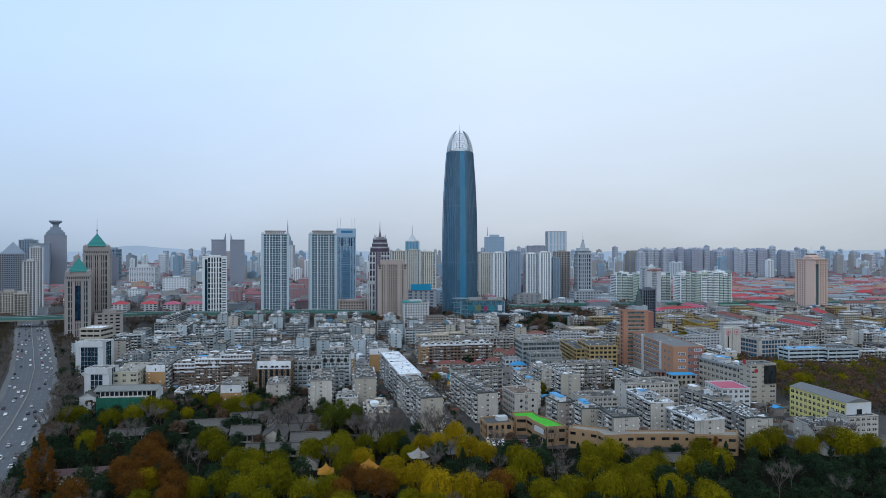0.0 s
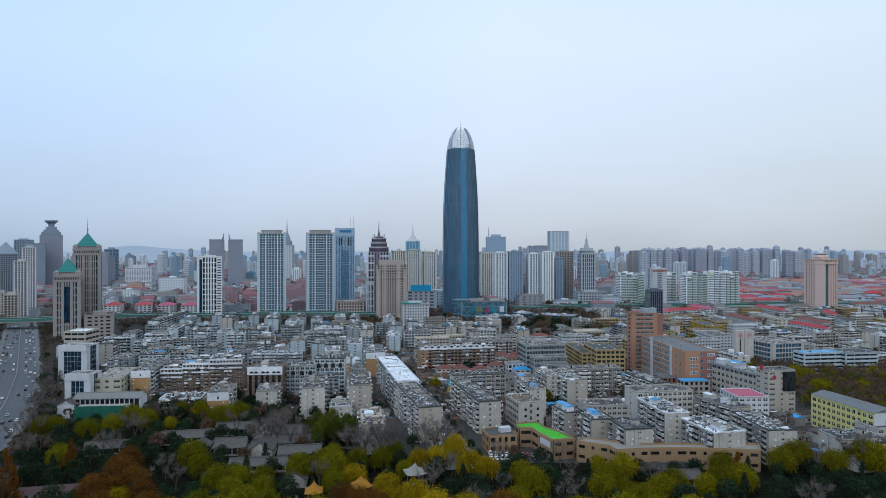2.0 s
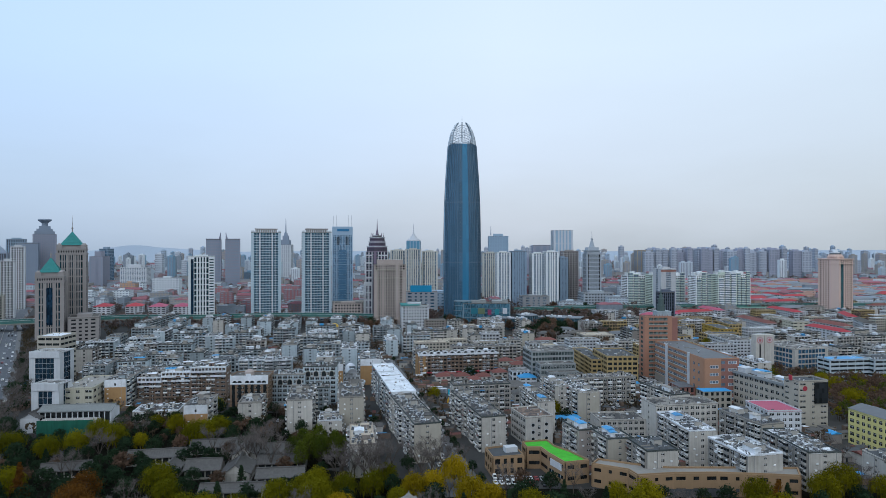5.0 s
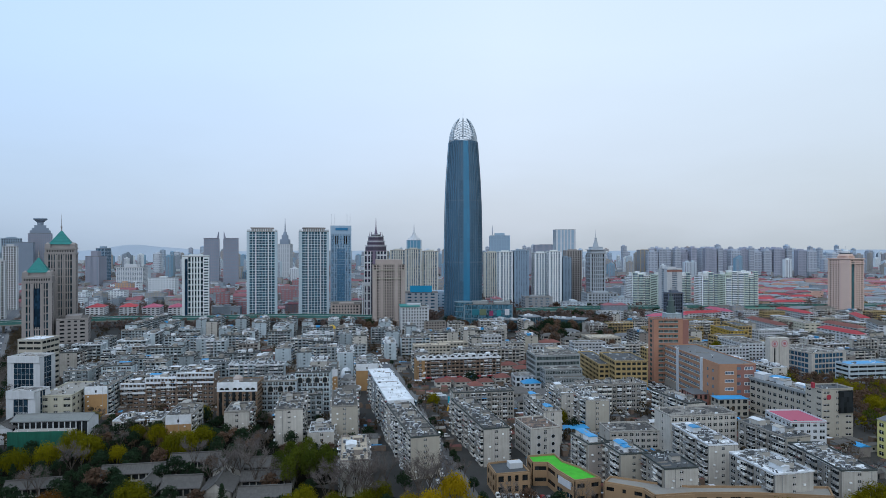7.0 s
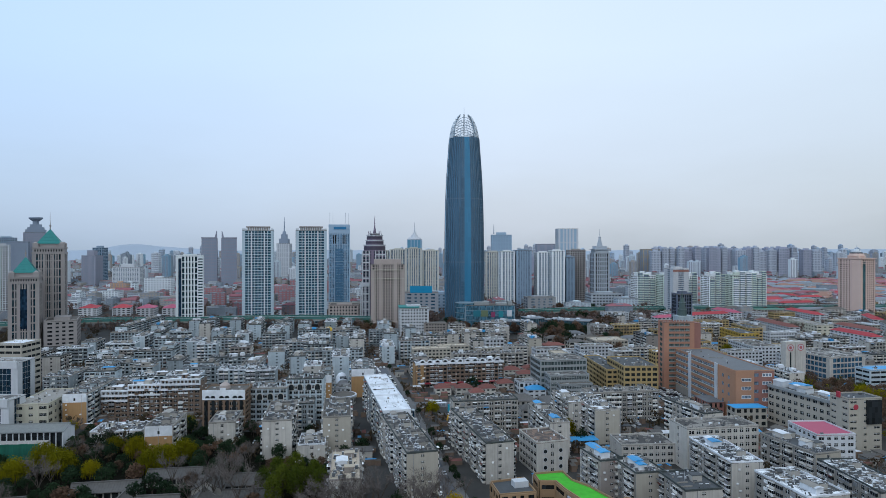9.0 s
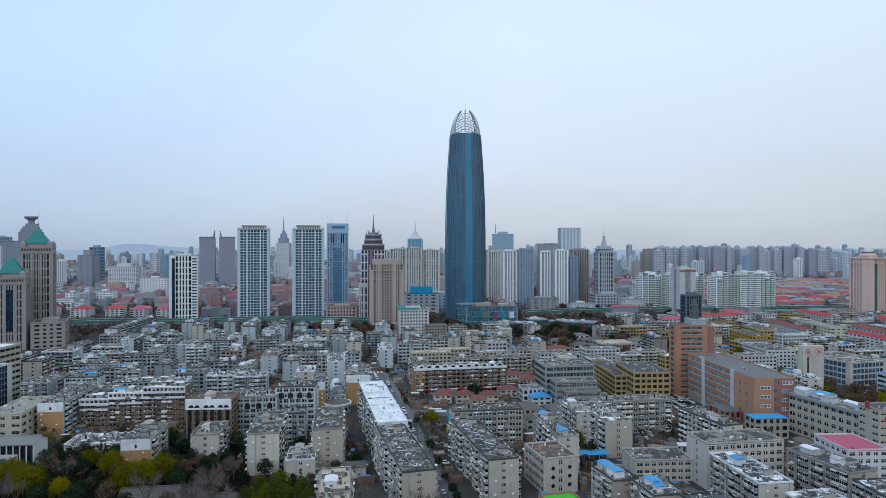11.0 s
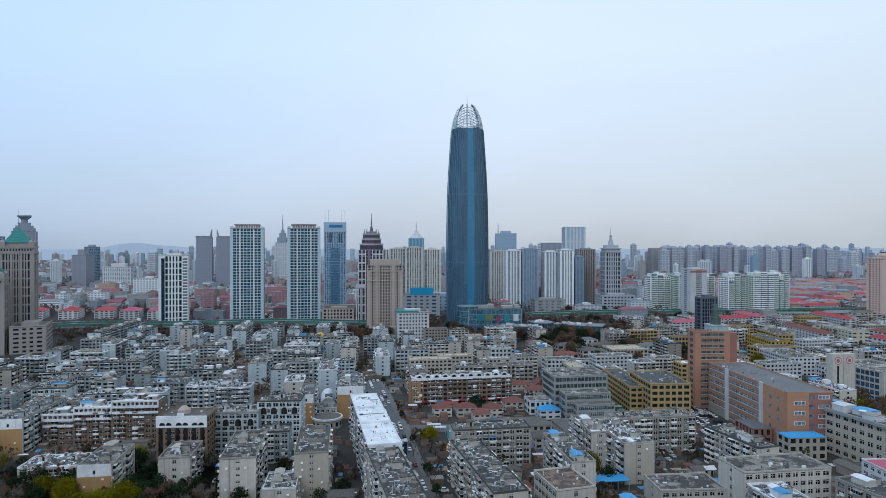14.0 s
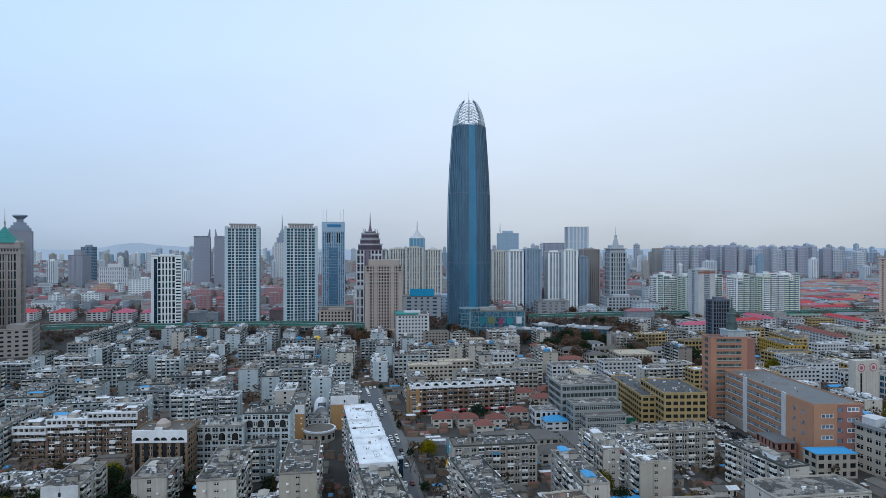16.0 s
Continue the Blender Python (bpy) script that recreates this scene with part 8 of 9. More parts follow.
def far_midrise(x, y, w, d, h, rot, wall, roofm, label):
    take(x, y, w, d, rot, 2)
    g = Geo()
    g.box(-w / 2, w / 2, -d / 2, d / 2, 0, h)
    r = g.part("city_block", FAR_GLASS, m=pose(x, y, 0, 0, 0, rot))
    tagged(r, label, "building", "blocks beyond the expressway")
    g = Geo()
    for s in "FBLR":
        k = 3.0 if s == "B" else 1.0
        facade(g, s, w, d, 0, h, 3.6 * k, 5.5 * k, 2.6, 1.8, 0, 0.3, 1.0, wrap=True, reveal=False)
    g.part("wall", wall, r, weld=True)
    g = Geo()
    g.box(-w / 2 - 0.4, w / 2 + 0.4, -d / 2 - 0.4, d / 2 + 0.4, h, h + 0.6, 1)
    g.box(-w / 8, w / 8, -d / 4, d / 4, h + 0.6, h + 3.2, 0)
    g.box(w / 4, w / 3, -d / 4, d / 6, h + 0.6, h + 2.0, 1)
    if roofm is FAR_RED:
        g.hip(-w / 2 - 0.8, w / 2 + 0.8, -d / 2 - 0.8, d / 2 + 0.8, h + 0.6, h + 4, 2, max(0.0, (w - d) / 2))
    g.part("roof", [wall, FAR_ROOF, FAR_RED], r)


# close-set rows of red-roofed terraces east of the landmark, too many to count
g = Geo()
rng = random.Random(41)
y = 935.0
while y < 1950:
    x = 0.335 * y + rng.uniform(0, 30)
    while x < 0.76 * y:
        L = rng.uniform(22, 66)
        a = radians(rng.uniform(-3, 3) + 9 * math.sin(x / 140 + y / 260))
        if free(x + L / 2, y, L, 11, 0, -1.0) and rng.random() < 0.93:
            take(x + L / 2, y, L, 11, 0, 1.0)
            e = Geo()
            h = rng.choice((9, 12, 12, 15))
            wm = rng.choice((0, 0, 1, 2, 2))
            e.box(-L / 2, L / 2, -5, 5, 0, h, wm)
            for k in range(int(h / 3)):
                for j in range(int(L / 4)):
                    u = -L / 2 + 1 + j * 4
                    e.pane("F", L, 10, u, u + 2.2, 0.08, k * 3 + 1.0, k * 3 + 2.4, 3)
            e.hip(-L / 2 - 0.8, L / 2 + 0.8, -6, 6, h, h + 3.4, rng.choice((4, 4, 5, 6, 6, 7, 8)), L / 2 - 5)
            for j in range(rng.randrange(0, 3)):
                u = rng.uniform(-0.4, 0.4) * L
                e.box(u, u + rng.uniform(1.0, 2.4), -3.0, -1.2, h + 0.8, h + 2.8, rng.choice((0, 8)))
            n = len(g.v)
            c, s = math.cos(a), math.sin(a)
            g.v += [(x + L / 2 + u * c - v * s, y + u * s + v * c, z) for u, v, z in e.v]
            g.f += [tuple(n + i for i in f) for f in e.f]
            g.m += e.m
        x += L + rng.uniform(4, 10)
    y += 24 + (y - 900) * 0.008
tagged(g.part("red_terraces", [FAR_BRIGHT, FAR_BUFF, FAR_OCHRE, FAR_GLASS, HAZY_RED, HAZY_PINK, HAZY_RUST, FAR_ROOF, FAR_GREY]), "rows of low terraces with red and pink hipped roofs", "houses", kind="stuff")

# brick blocks seen between the white towers
for x, y, w, d, h, rot, wl in ((-318, 1300, 44, 20, 30, 4, FAR_BRICK), (-268, 1250, 30, 16, 22, 4, FAR_BRICK), (-352, 1240, 26, 16, 20, 8, FAR_BRICK), (-300, 1390, 56, 20, 38, 4, FAR_BRICK), (-238, 1330, 24, 18, 34, 4, FAR_BRICK), (-470, 1330, 36, 18, 24, 6, FAR_BRICK), (-520, 1300, 30, 16, 20, 6, FAR_PINK), (-432, 1340, 34, 16, 18, 6, FAR_PINK), (-618, 1220, 34, 24, 26, 8, FAR_BRIGHT), (-540, 1215, 34, 20, 22, 8, FAR_BUFF), (-585, 1340, 52, 22, 44, 6, FAR_BRIGHT), (-660, 1330, 30, 20, 34, 6, FAR_OCHRE), (-380, 1120, 20, 14, 30, 8, FAR_BRICK), (-470, 1150, 40, 18, 20, 6, FAR_BUFF)):
    if free(x, y, w, d, rot, 0):
        far_midrise(x, y, w, d, h, rot, wl, FAR_ROOF, "%s mid-rise city block with flat grey roof" % {FAR_BRICK: "red brick", FAR_PINK: "pinkish", FAR_BRIGHT: "bright white", FAR_BUFF: "buff"}.get(wl, "ochre"))


rng = random.Random(31)
WALLS = [(FAR_BRIGHT, "bright white"), (FAR_WHITE, "pale"), (FAR_BRIGHT, "bright white"), (FAR_GREY, "grey"), (FAR_WHITE, "pale"), (FAR_BRICK, "red brick"), (FAR_BUFF, "buff"), (FAR_BUFF, "buff"), (FAR_PINK, "pinkish")]
count = 0
for i in range(4000):
    y = rng.uniform(940, 1500)
    x = rng.uniform(-0.80 * y, 0.50 * y)
    if count >= 190:
        break
    w, d = rng.uniform(15, 40), rng.uniform(11, 18)
    rot = rng.choice((0, 4, 8, 94))
    if free(x, y, w, d, rot, 3):
        count += 1
        wl, word = rng.choice(WALLS)
        red = rng.random() < 0.22
        h = rng.choice((8, 10, 12, 14, 17, 18, 20, 24, 30))
        far_midrise(x, y, w, d, h, rot, wl, FAR_RED if red else FAR_ROOF, "%s mid-rise city block with %s roof" % (word, "red tiled" if red else "flat grey"))

# low roofs further out, too many to count
g = Geo()
for i in range(5200):
    y = 1150 + 3300 * rng.random() ** 1.6
    x = rng.uniform(-0.85 * y, 0.85 * y)
    if not free(x, y, 20, 14, 0, 0):
        continue
    w, d, h = rng.uniform(10, 38), rng.uniform(9, 16), rng.choice((7, 10, 12, 14, 18, 22))
    if rng.random() < 0.3:
        w, d = d, w
    m = rng.choice((0, 0, 7, 1, 2, 2, 3, 9))
    g.box(x - w / 2, x + w / 2, y - d / 2, y + d / 2, 0, h, m)
    for k in range(int(h / 3.5)):
        z = 1.2 + k * 3.5
        g.face([(x - w / 2 + 1, y - d / 2 - 0.1, z), (x + w / 2 - 1, y - d / 2 - 0.1, z), (x + w / 2 - 1, y - d / 2 - 0.1, z + 1.5), (x - w / 2 + 1, y - d / 2 - 0.1, z + 1.5)], 4)
    east = x > 250 and y < 1900
    if rng.random() < (0.45 if east else 0.14):
        if w > d:
            g.gable(x - w / 2, x + w / 2, y - d / 2, y + d / 2, h, h + 4, 5, 0.6, "x")
        else:
            g.gable(x - w / 2, x + w / 2, y - d / 2, y + d / 2, h, h + 4, 5, 0.6, "y")
    else:
        g.box(x - w / 2 - 0.3, x + w / 2 + 0.3, y - d / 2 - 0.3, y + d / 2 + 0.3, h, h + 0.7, 6)
for i in range(330):
    y = rng.uniform(1750, 4300)
    x = (rng.uniform(-0.46, 0.8) if i % 4 else rng.uniform(-0.85, 0.2)) * y
    if not free(x, y, 24, 18, 0, 0):
        continue
    w, d, h = rng.uniform(13, 26), 16, rng.uniform(28, 72) + y * 0.006
    m = rng.choice((0, 0, 1, 2, 7, 7, 8))
    g.box(x - w / 2, x + w / 2, y - d / 2, y + d / 2, 0, h, m)
    g.box(x - w / 5, x + w / 5, y - d / 4, y + d / 4, h, h + 4, m)
    for k in range(4):
        u = x - w / 2 + w * (k + 0.3) / 4
        g.face([(u, y - d / 2 - 0.2, 3), (u + w * 0.11, y - d / 2 - 0.2, 3), (u + w * 0.11, y - d / 2 - 0.2, h - 2), (u, y - d / 2 - 0.2, h - 2)], 4)
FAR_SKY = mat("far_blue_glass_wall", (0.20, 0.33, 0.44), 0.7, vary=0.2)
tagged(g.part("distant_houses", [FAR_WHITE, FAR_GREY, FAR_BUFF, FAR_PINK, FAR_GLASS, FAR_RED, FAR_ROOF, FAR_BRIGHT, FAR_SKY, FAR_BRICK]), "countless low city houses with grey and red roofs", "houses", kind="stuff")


# ---- high-rise estates on the skyline ----
def high_rise(w, d, h, wall, bay, pier, span, cap, label):
    g = Geo()
    g.box(-w / 2, w / 2, -d / 2, d / 2, 0, h)
    r = g.part("high_rise", FAR_GLASS)
    tagged(r, label, "tower", "high-rise blocks on the skyline")
    e = Geo()
    for s in "FBLR":
        k = 4.0 if s == "B" else 1.0
        facade(e, s, w, d, 0, h, 8.0 * k, bay * k, pier, span, 0, 0.7, 1.2, wrap=True, reveal=False)
    e.box(-w / 2 - 0.7, w / 2 + 0.7, -d / 2 - 0.7, d / 2 + 0.7, h, h + 1.5)
    e.box(-w * 0.22, w * 0.22, -d * 0.3, d * 0.3, h + 1.5, h + 1.5 + cap)
    e.part("wall", wall, r, weld=True)
    return r


# Skyline wall colours with the distance haze mixed into them.
HAZE_A = mat("hazed_mauve", (0.335, 0.35, 0.43), 0.95, vary=0.12, per_object=0.22)
HAZE_B = mat("hazed_grey", (0.42, 0.455, 0.525), 0.95, vary=0.12, per_object=0.22)
HAZE_C = mat("hazed_blue", (0.41, 0.50, 0.61), 0.95, vary=0.12, per_object=0.22)
HAZE_D = mat("hazed_pale", (0.56, 0.60, 0.66), 0.95, vary=0.12, per_object=0.22)
HAZE_E = mat("hazed_tan", (0.36, 0.325, 0.31), 0.95, vary=0.12)
kinds = []
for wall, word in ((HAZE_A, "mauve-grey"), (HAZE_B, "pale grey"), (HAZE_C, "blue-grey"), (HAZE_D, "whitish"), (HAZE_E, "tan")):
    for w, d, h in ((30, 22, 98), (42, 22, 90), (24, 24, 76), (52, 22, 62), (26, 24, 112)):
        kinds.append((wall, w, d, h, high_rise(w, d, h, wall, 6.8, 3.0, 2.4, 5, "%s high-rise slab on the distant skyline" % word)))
used = set()


def place_high(x, y, k, rot, tall=(0.80, 1.08)):
    wall, w, d, h, proto = kinds[k]
    if not free(x, y, w * 0.62, d, rot, 0):
        return False
    take(x, y, w * 0.62, d, rot, 0)
    if k not in used:
        used.add(k)
        ob = proto
    else:
        ob = copy_thing(proto, pose(x, y, 0, 0, 0, rot))
    ob.matrix_basis = Matrix.LocRotScale((x, y, 0), Euler((0, 0, radians(rot))), (rng.uniform(0.5, 0.82), 1.0, rng.uniform(*tall)))
    return True


def pick(mats, hs):
    return rng.choice([i for i, k in enumerate(kinds) if k[0] in mats and hs[0] <= k[3] <= hs[1]])


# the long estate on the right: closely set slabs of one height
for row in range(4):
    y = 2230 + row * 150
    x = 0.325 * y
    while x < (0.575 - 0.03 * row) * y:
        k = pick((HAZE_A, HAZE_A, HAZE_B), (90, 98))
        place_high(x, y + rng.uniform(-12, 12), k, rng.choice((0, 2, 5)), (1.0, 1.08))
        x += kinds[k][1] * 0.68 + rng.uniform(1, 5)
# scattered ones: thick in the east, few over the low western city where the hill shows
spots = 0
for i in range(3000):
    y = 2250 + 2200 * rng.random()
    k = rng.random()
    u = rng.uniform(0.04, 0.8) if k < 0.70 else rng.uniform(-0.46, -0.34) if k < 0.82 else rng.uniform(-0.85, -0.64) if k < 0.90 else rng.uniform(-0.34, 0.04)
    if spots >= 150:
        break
    # Beyond 2700 m the paler, bluer haze colours are picked.
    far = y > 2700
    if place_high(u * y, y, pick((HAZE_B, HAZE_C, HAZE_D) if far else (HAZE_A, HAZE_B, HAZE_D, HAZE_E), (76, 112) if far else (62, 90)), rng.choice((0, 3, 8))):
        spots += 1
# tan estate beyond the salmon tower
for x, y in ((900, 1560), (935, 1575), (985, 1590), (1030, 1580), (1075, 1600), (700, 1500), (790, 1520), (1190, 1640), (1240, 1650), (1285, 1660)):
    place_high(x, y, pick((HAZE_E,), (62, 90)), 6)
for k, (wall, w, d, h, proto) in enumerate(kinds):
    if k not in used:
        proto.matrix_basis = pose(-1700 + 140 * k, 4300, 0)

# far hills close the view; their blue-grey has the horizon haze painted in
HILL = mat("hazed_hills", (0.37, 0.43, 0.51), 1.0, vary=0.08, grain=0.004, big=0.001)
g = Geo()
n = 160
last = None
for i in range(n + 1):
    u = -1.05 + 2.1 * i / n
    x = u * 4500
    hgt = 84 + 10 * noise.noise(Vector((u * 7, 0, 0))) + 6 * noise.noise(Vector((u * 26, 3, 0)))
    hgt += 44 * math.exp(-((u + 0.535) / 0.05) ** 2) + 16 * math.exp(-((u + 0.45) / 0.05) ** 2) + 12 * math.exp(-((u - 0.62) / 0.2) ** 2)
    p = (x, 4720, hgt)
    if last:
        g.face([(last[0], 4620, 0), (x, 4620, 0), p, last])
        g.face([last, p, (x, 4880, 0), (last[0], 4880, 0)])
    last = p
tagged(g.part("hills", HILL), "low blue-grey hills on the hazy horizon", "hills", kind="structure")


# ---- trees ----
BARK = mat("bark", (0.085, 0.068, 0.055), 0.95, vary=0.3, grain=2.0)
TWIG = mat("bare_twigs", (0.112, 0.094, 0.084), 0.95, vary=0.25, grain=1.0, per_object=0.3)
L_WILLOW = leaf("willow_leaves", (0.060, 0.066, 0.003), (0.255, 0.225, 0.006))
L_GOLD = leaf("golden_leaves", (0.115, 0.088, 0.003), (0.50, 0.34, 0.006))
L_OLIVE = leaf("olive_leaves", (0.045, 0.050, 0.003), (0.33, 0.275, 0.006))
L_RUST = leaf("rust_leaves", (0.070, 0.031, 0.007), (0.225, 0.098, 0.016))
L_DARK = leaf("evergreen_leaves", (0.014, 0.028, 0.016), (0.038, 0.064, 0.030))
L_GREEN = leaf("dark_green_leaves", (0.032, 0.052, 0.007), (0.118, 0.138, 0.015))


def leaf_quad(g, p, nrm, s, ls, m=0):
    t = nrm.orthogonal().normalized()
    b = nrm.cross(t)
    a = s * 0.5
    c = ls * 0.5
    g.face([p - t * a - b * c, p + t * a - b * c * 0.6, p + t * a * 0.7 + b * c, p - t * a * 0.8 + b * c * 0.8], m)


def tree_kind(seed, R, H, clear, shape, leafm, clumps, per, size, name, label, category="tree"):
    """A tree: tapered trunk, limbs that reach the clumps, and a crown of domed leaf clumps with gaps."""
    rng = random.Random(seed)
    tr, cr = Geo(), Geo()
    tr.rod((0, 0, -0.2), (0.1, 0.1, clear * 1.3), R * 0.055 + 0.08, 7, r2=R * 0.04 + 0.05)
    top = Vector((0.1, 0.1, clear * 1.3))
    for c in range(clumps):
        if shape == "cone":
            k = (c + 0.5) / clumps
            z = clear * 0.6 + (H - clear * 0.6) * k
            rr = R * (1 - k) ** 0.8 * rng.uniform(0.35, 0.9)
            a = rng.uniform(0, 6.283)
            p = Vector((rr * math.cos(a), rr * math.sin(a), z))
            cs = R * 0.42 * (1.15 - 0.75 * k)
        else:
            # clumps spread evenly over a dome
            k = (c + 0.5) / clumps
            a = c * 2.39996 + rng.uniform(-0.4, 0.4)
            up = 1 - 1.35 * k
            rr = math.sqrt(max(0.0, 1 - up * up)) * rng.uniform(0.72, 1.0)
            p = Vector((rr * R * 0.72 * math.cos(a), rr * R * 0.72 * math.sin(a), clear + (H - clear) * (0.40 + 0.46 * up) + rng.uniform(-0.4, 0.4)))
            cs = R * rng.uniform(0.30, 0.46)
        tr.rod(top * rng.uniform(0.6, 1.0), p, R * 0.018 + 0.03, 4, r2=0.03)
        for i in range(per):
            v = Vector((rng.gauss(0, 1), rng.gauss(0, 1), rng.gauss(0.35, 1))).normalized()
            rad_ = cs * min(1.3, max(0.35, rng.gauss(0.9, 0.2)))
            o = Vector((v.x * rad_, v.y * rad_, v.z * rad_ * 0.8))
            s = size * rng.uniform(0.6, 1.25)
            if shape == "droop" and v.z < 0.2:
                # hanging strand of leaves
                q = p + o
                ln = rng.uniform(0.9, 2.4)
                t = Vector((-v.y, v.x, 0)).normalized() * s * 0.30
                dn = Vector((v.x * 0.25, v.y * 0.25, -1)) * ln
                cr.face([q - t, q + t, q + t * 0.5 + dn, q - t * 0.5 + dn])
                continue
            nrm = (v + Vector((rng.uniform(-1, 1), rng.uniform(-1, 1), rng.uniform(-0.5, 1))) * 0.32).normalized()
            leaf_quad(cr, p + o, nrm, s, s * 1.3)
    r = tagged(tr.part(name, BARK), label, category, name.replace("_", " ") + "s")
    cr.part("crown", leafm, r)
    return r


def bare_kind(seed, R, H, name="bare_tree", label="leafless grey-brown tree with fine twigs", twigs=420):
    rng = random.Random(seed)
    tr, cr = Geo(), Geo()
    tr.rod((0, 0, -0.2), (0.1, 0, H * 0.35), 0.24, 6, r2=0.17)
    ends = []
    for i in range(6):
        a = i * 1.05 + rng.uniform(-0.3, 0.3)
        e = Vector((R * 0.5 * math.cos(a), R * 0.5 * math.sin(a), H * rng.uniform(0.55, 0.78)))
        s = Vector((0.05, 0, H * rng.uniform(0.2, 0.36)))
        tr.rod(s, e, 0.12, 5, r2=0.06)
        for j in range(4):
            b = a + rng.uniform(-0.9, 0.9)
            e2 = e + Vector((R * 0.45 * math.cos(b), R * 0.45 * math.sin(b), H * rng.uniform(0.05, 0.25)))
            tr.rod(e.lerp(s, rng.uniform(0, 0.4)), e2, 0.06, 4, r2=0.025)
            ends.append((e.lerp(e2, 0.5), e2))
    for i in range(twigs):
        a, b = rng.choice(ends)
        s = a.lerp(b, rng.random())
        e = s + Vector((rng.gauss(0, 1), rng.gauss(0, 1), abs(rng.gauss(0.6, 0.6)))).normalized() * R * rng.uniform(0.2, 0.5)
        w = Vector((rng.uniform(-1, 1), rng.uniform(-1, 1), 0)).normalized() * 0.045
        cr.face([s - w, s + w, e + w * 0.5, e - w * 0.5])
    r = tagged(tr.part(name, BARK), label, "tree", "bare trees")
    cr.part("crown", TWIG, r)
    return r


L_BELT = leaf("dull_brown_leaves", (0.080, 0.056, 0.040), (0.205, 0.125, 0.082))
KINDS = {
    "willow": [tree_kind(s, 7.0, 12.5, 2.6, "droop", L_WILLOW, 30, 92, 0.40, "willow_tree", "yellow-green weeping willow in autumn leaf") for s in (1, 2, 3)],
    "golden": [tree_kind(s, 6.8, 12.5, 2.8, "droop", L_GOLD, 30, 92, 0.40, "golden_willow", "golden-yellow weeping willow in autumn leaf") for s in (4, 5)],
    "olive": [tree_kind(s, 7.0, 12.5, 2.6, "droop", L_OLIVE, 30, 92, 0.40, "olive_willow", "olive-yellow weeping willow in autumn leaf") for s in (6, 7)],
    "rust": [tree_kind(s, 7.8, 16, 3.4, "round", L_RUST, 40, 70, 0.42, "plane_tree", "rust-brown plane tree in autumn leaf") for s in (8, 9)],
    "spire": [tree_kind(10, 4.4, 18, 1.2, "cone", L_RUST, 46, 36, 0.46, "dawn_redwood", "slim rust-coloured conical dawn redwood")],
    "ever": [tree_kind(s, 5.0, 10, 1.8, "round", L_DARK, 18, 36, 0.58, "evergreen_tree", "dark green broadleaf evergreen tree") for s in (11, 12)],
    "cone": [tree_kind(13, 3.4, 12, 1.2, "cone", L_DARK, 34, 28, 0.5, "cedar_tree", "dark green conical cedar")],
    "green": [tree_kind(s, 4.2, 17, 2.4, "round", L_GREEN, 44, 44, 0.38, "poplar_tree", "tall dull green tree thinning in autumn") for s in (14, 15)],
    "bare": [bare_kind(s, 4.6, 11.5, twigs=400) for s in (16, 17, 18)],
    "street_green": [tree_kind(s, 3.0, 7.5, 2.0, "round", L_DARK, 12, 30, 0.6, "street_tree", "small dark green street tree") for s in (19, 20)],
    "street_rust": [tree_kind(s, 4.8, 10.0, 2.0, "round", L_BELT, 16, 36, 0.66, "autumn_street_tree", "dull brown street tree in autumn") for s in (21, 22)],
}
placed = {k: [False] * len(v) for k, v in KINDS.items()}
TREE_CELL = {}
BARE = []


def plant(kind, x, y, scale, rng, gap=3.2):
    """Sets one tree if no other stands closer than gap."""
    # a dark clearing and the low store stay free of trees
    if (x - 161) ** 2 / 130 + (y - 294) ** 2 / 60 < 1 or (x - -169) ** 2 / 170 + (y - 281) ** 2 / 80 < 1:
        return False
    if kind == "bare" and len(BARE) >= 285:
        return False
    cx, cy = int(x // 6), int(y // 6)
    for i in (-1, 0, 1):
        for j in (-1, 0, 1):
            for p in TREE_CELL.get((cx + i, cy + j), ()):
                if (p[0] - x) ** 2 + (p[1] - y) ** 2 < gap * gap:
                    return False
    TREE_CELL.setdefault((cx, cy), []).append((x, y))
    if kind == "bare":
        BARE.append(1)
    v = rng.randrange(len(KINDS[kind]))
    ob = KINDS[kind][v]
    if placed[kind][v]:
        ob = copy_thing(ob, pose(x, y, 0))
    placed[kind][v] = True
    s = scale * rng.uniform(0.88, 1.12)
    ob.matrix_basis = Matrix.LocRotScale((x, y, 0), Euler((0, 0, rng.uniform(0, 6.28))), (s * rng.uniform(0.92, 1.08), s, s * rng.uniform(0.92, 1.08)))
    return True


rng = random.Random(77)
willow_at = [(-221, 370), (-220, 358), (-186, 387), (-173, 379), (-197, 361), (-188, 370), (-129, 387), (-125, 397), (-131, 379), (-79, 266), (-88, 276), (-94, 258), (-75, 278), (-68, 260), (-65, 301), (-57, 312), (-50, 303), (-40, 312), (-29, 316), (-24, 326), (-46, 283), (-57, 250), (-48, 254), (-83, 254), (-104, 255)]
golden_at = [(-11, 312), (-3, 316), (6, 329), (13, 307), (-21, 265), (-11, 267), (-2, 255), (10, 256), (20, 249), (-23, 280), (-129, 266), (-39, 293), (21, 303)]
olive_at = [(30, 266), (39, 280), (42, 255), (36, 295), (68, 280), (74, 289), (82, 271), (100, 284), (97, 258), (121, 287), (131, 290), (109, 252), (70, 255), (82, 255), (160, 311), (131, 308), (186, 311), (206, 308), (220, 314), (172, 318), (53, 254)]
rust_at = [(-144, 303), (-137, 276), (-121, 269), (-131, 255), (-111, 252), (-131, 283), (-32, 260), (-39, 266), (-42, 251), (-25, 255), (-140, 266), (24, 257)]
spire_at = [(-189, 287), (-178, 266), (-173, 307), (-173, 269), (131, 293), (-173, 254)]
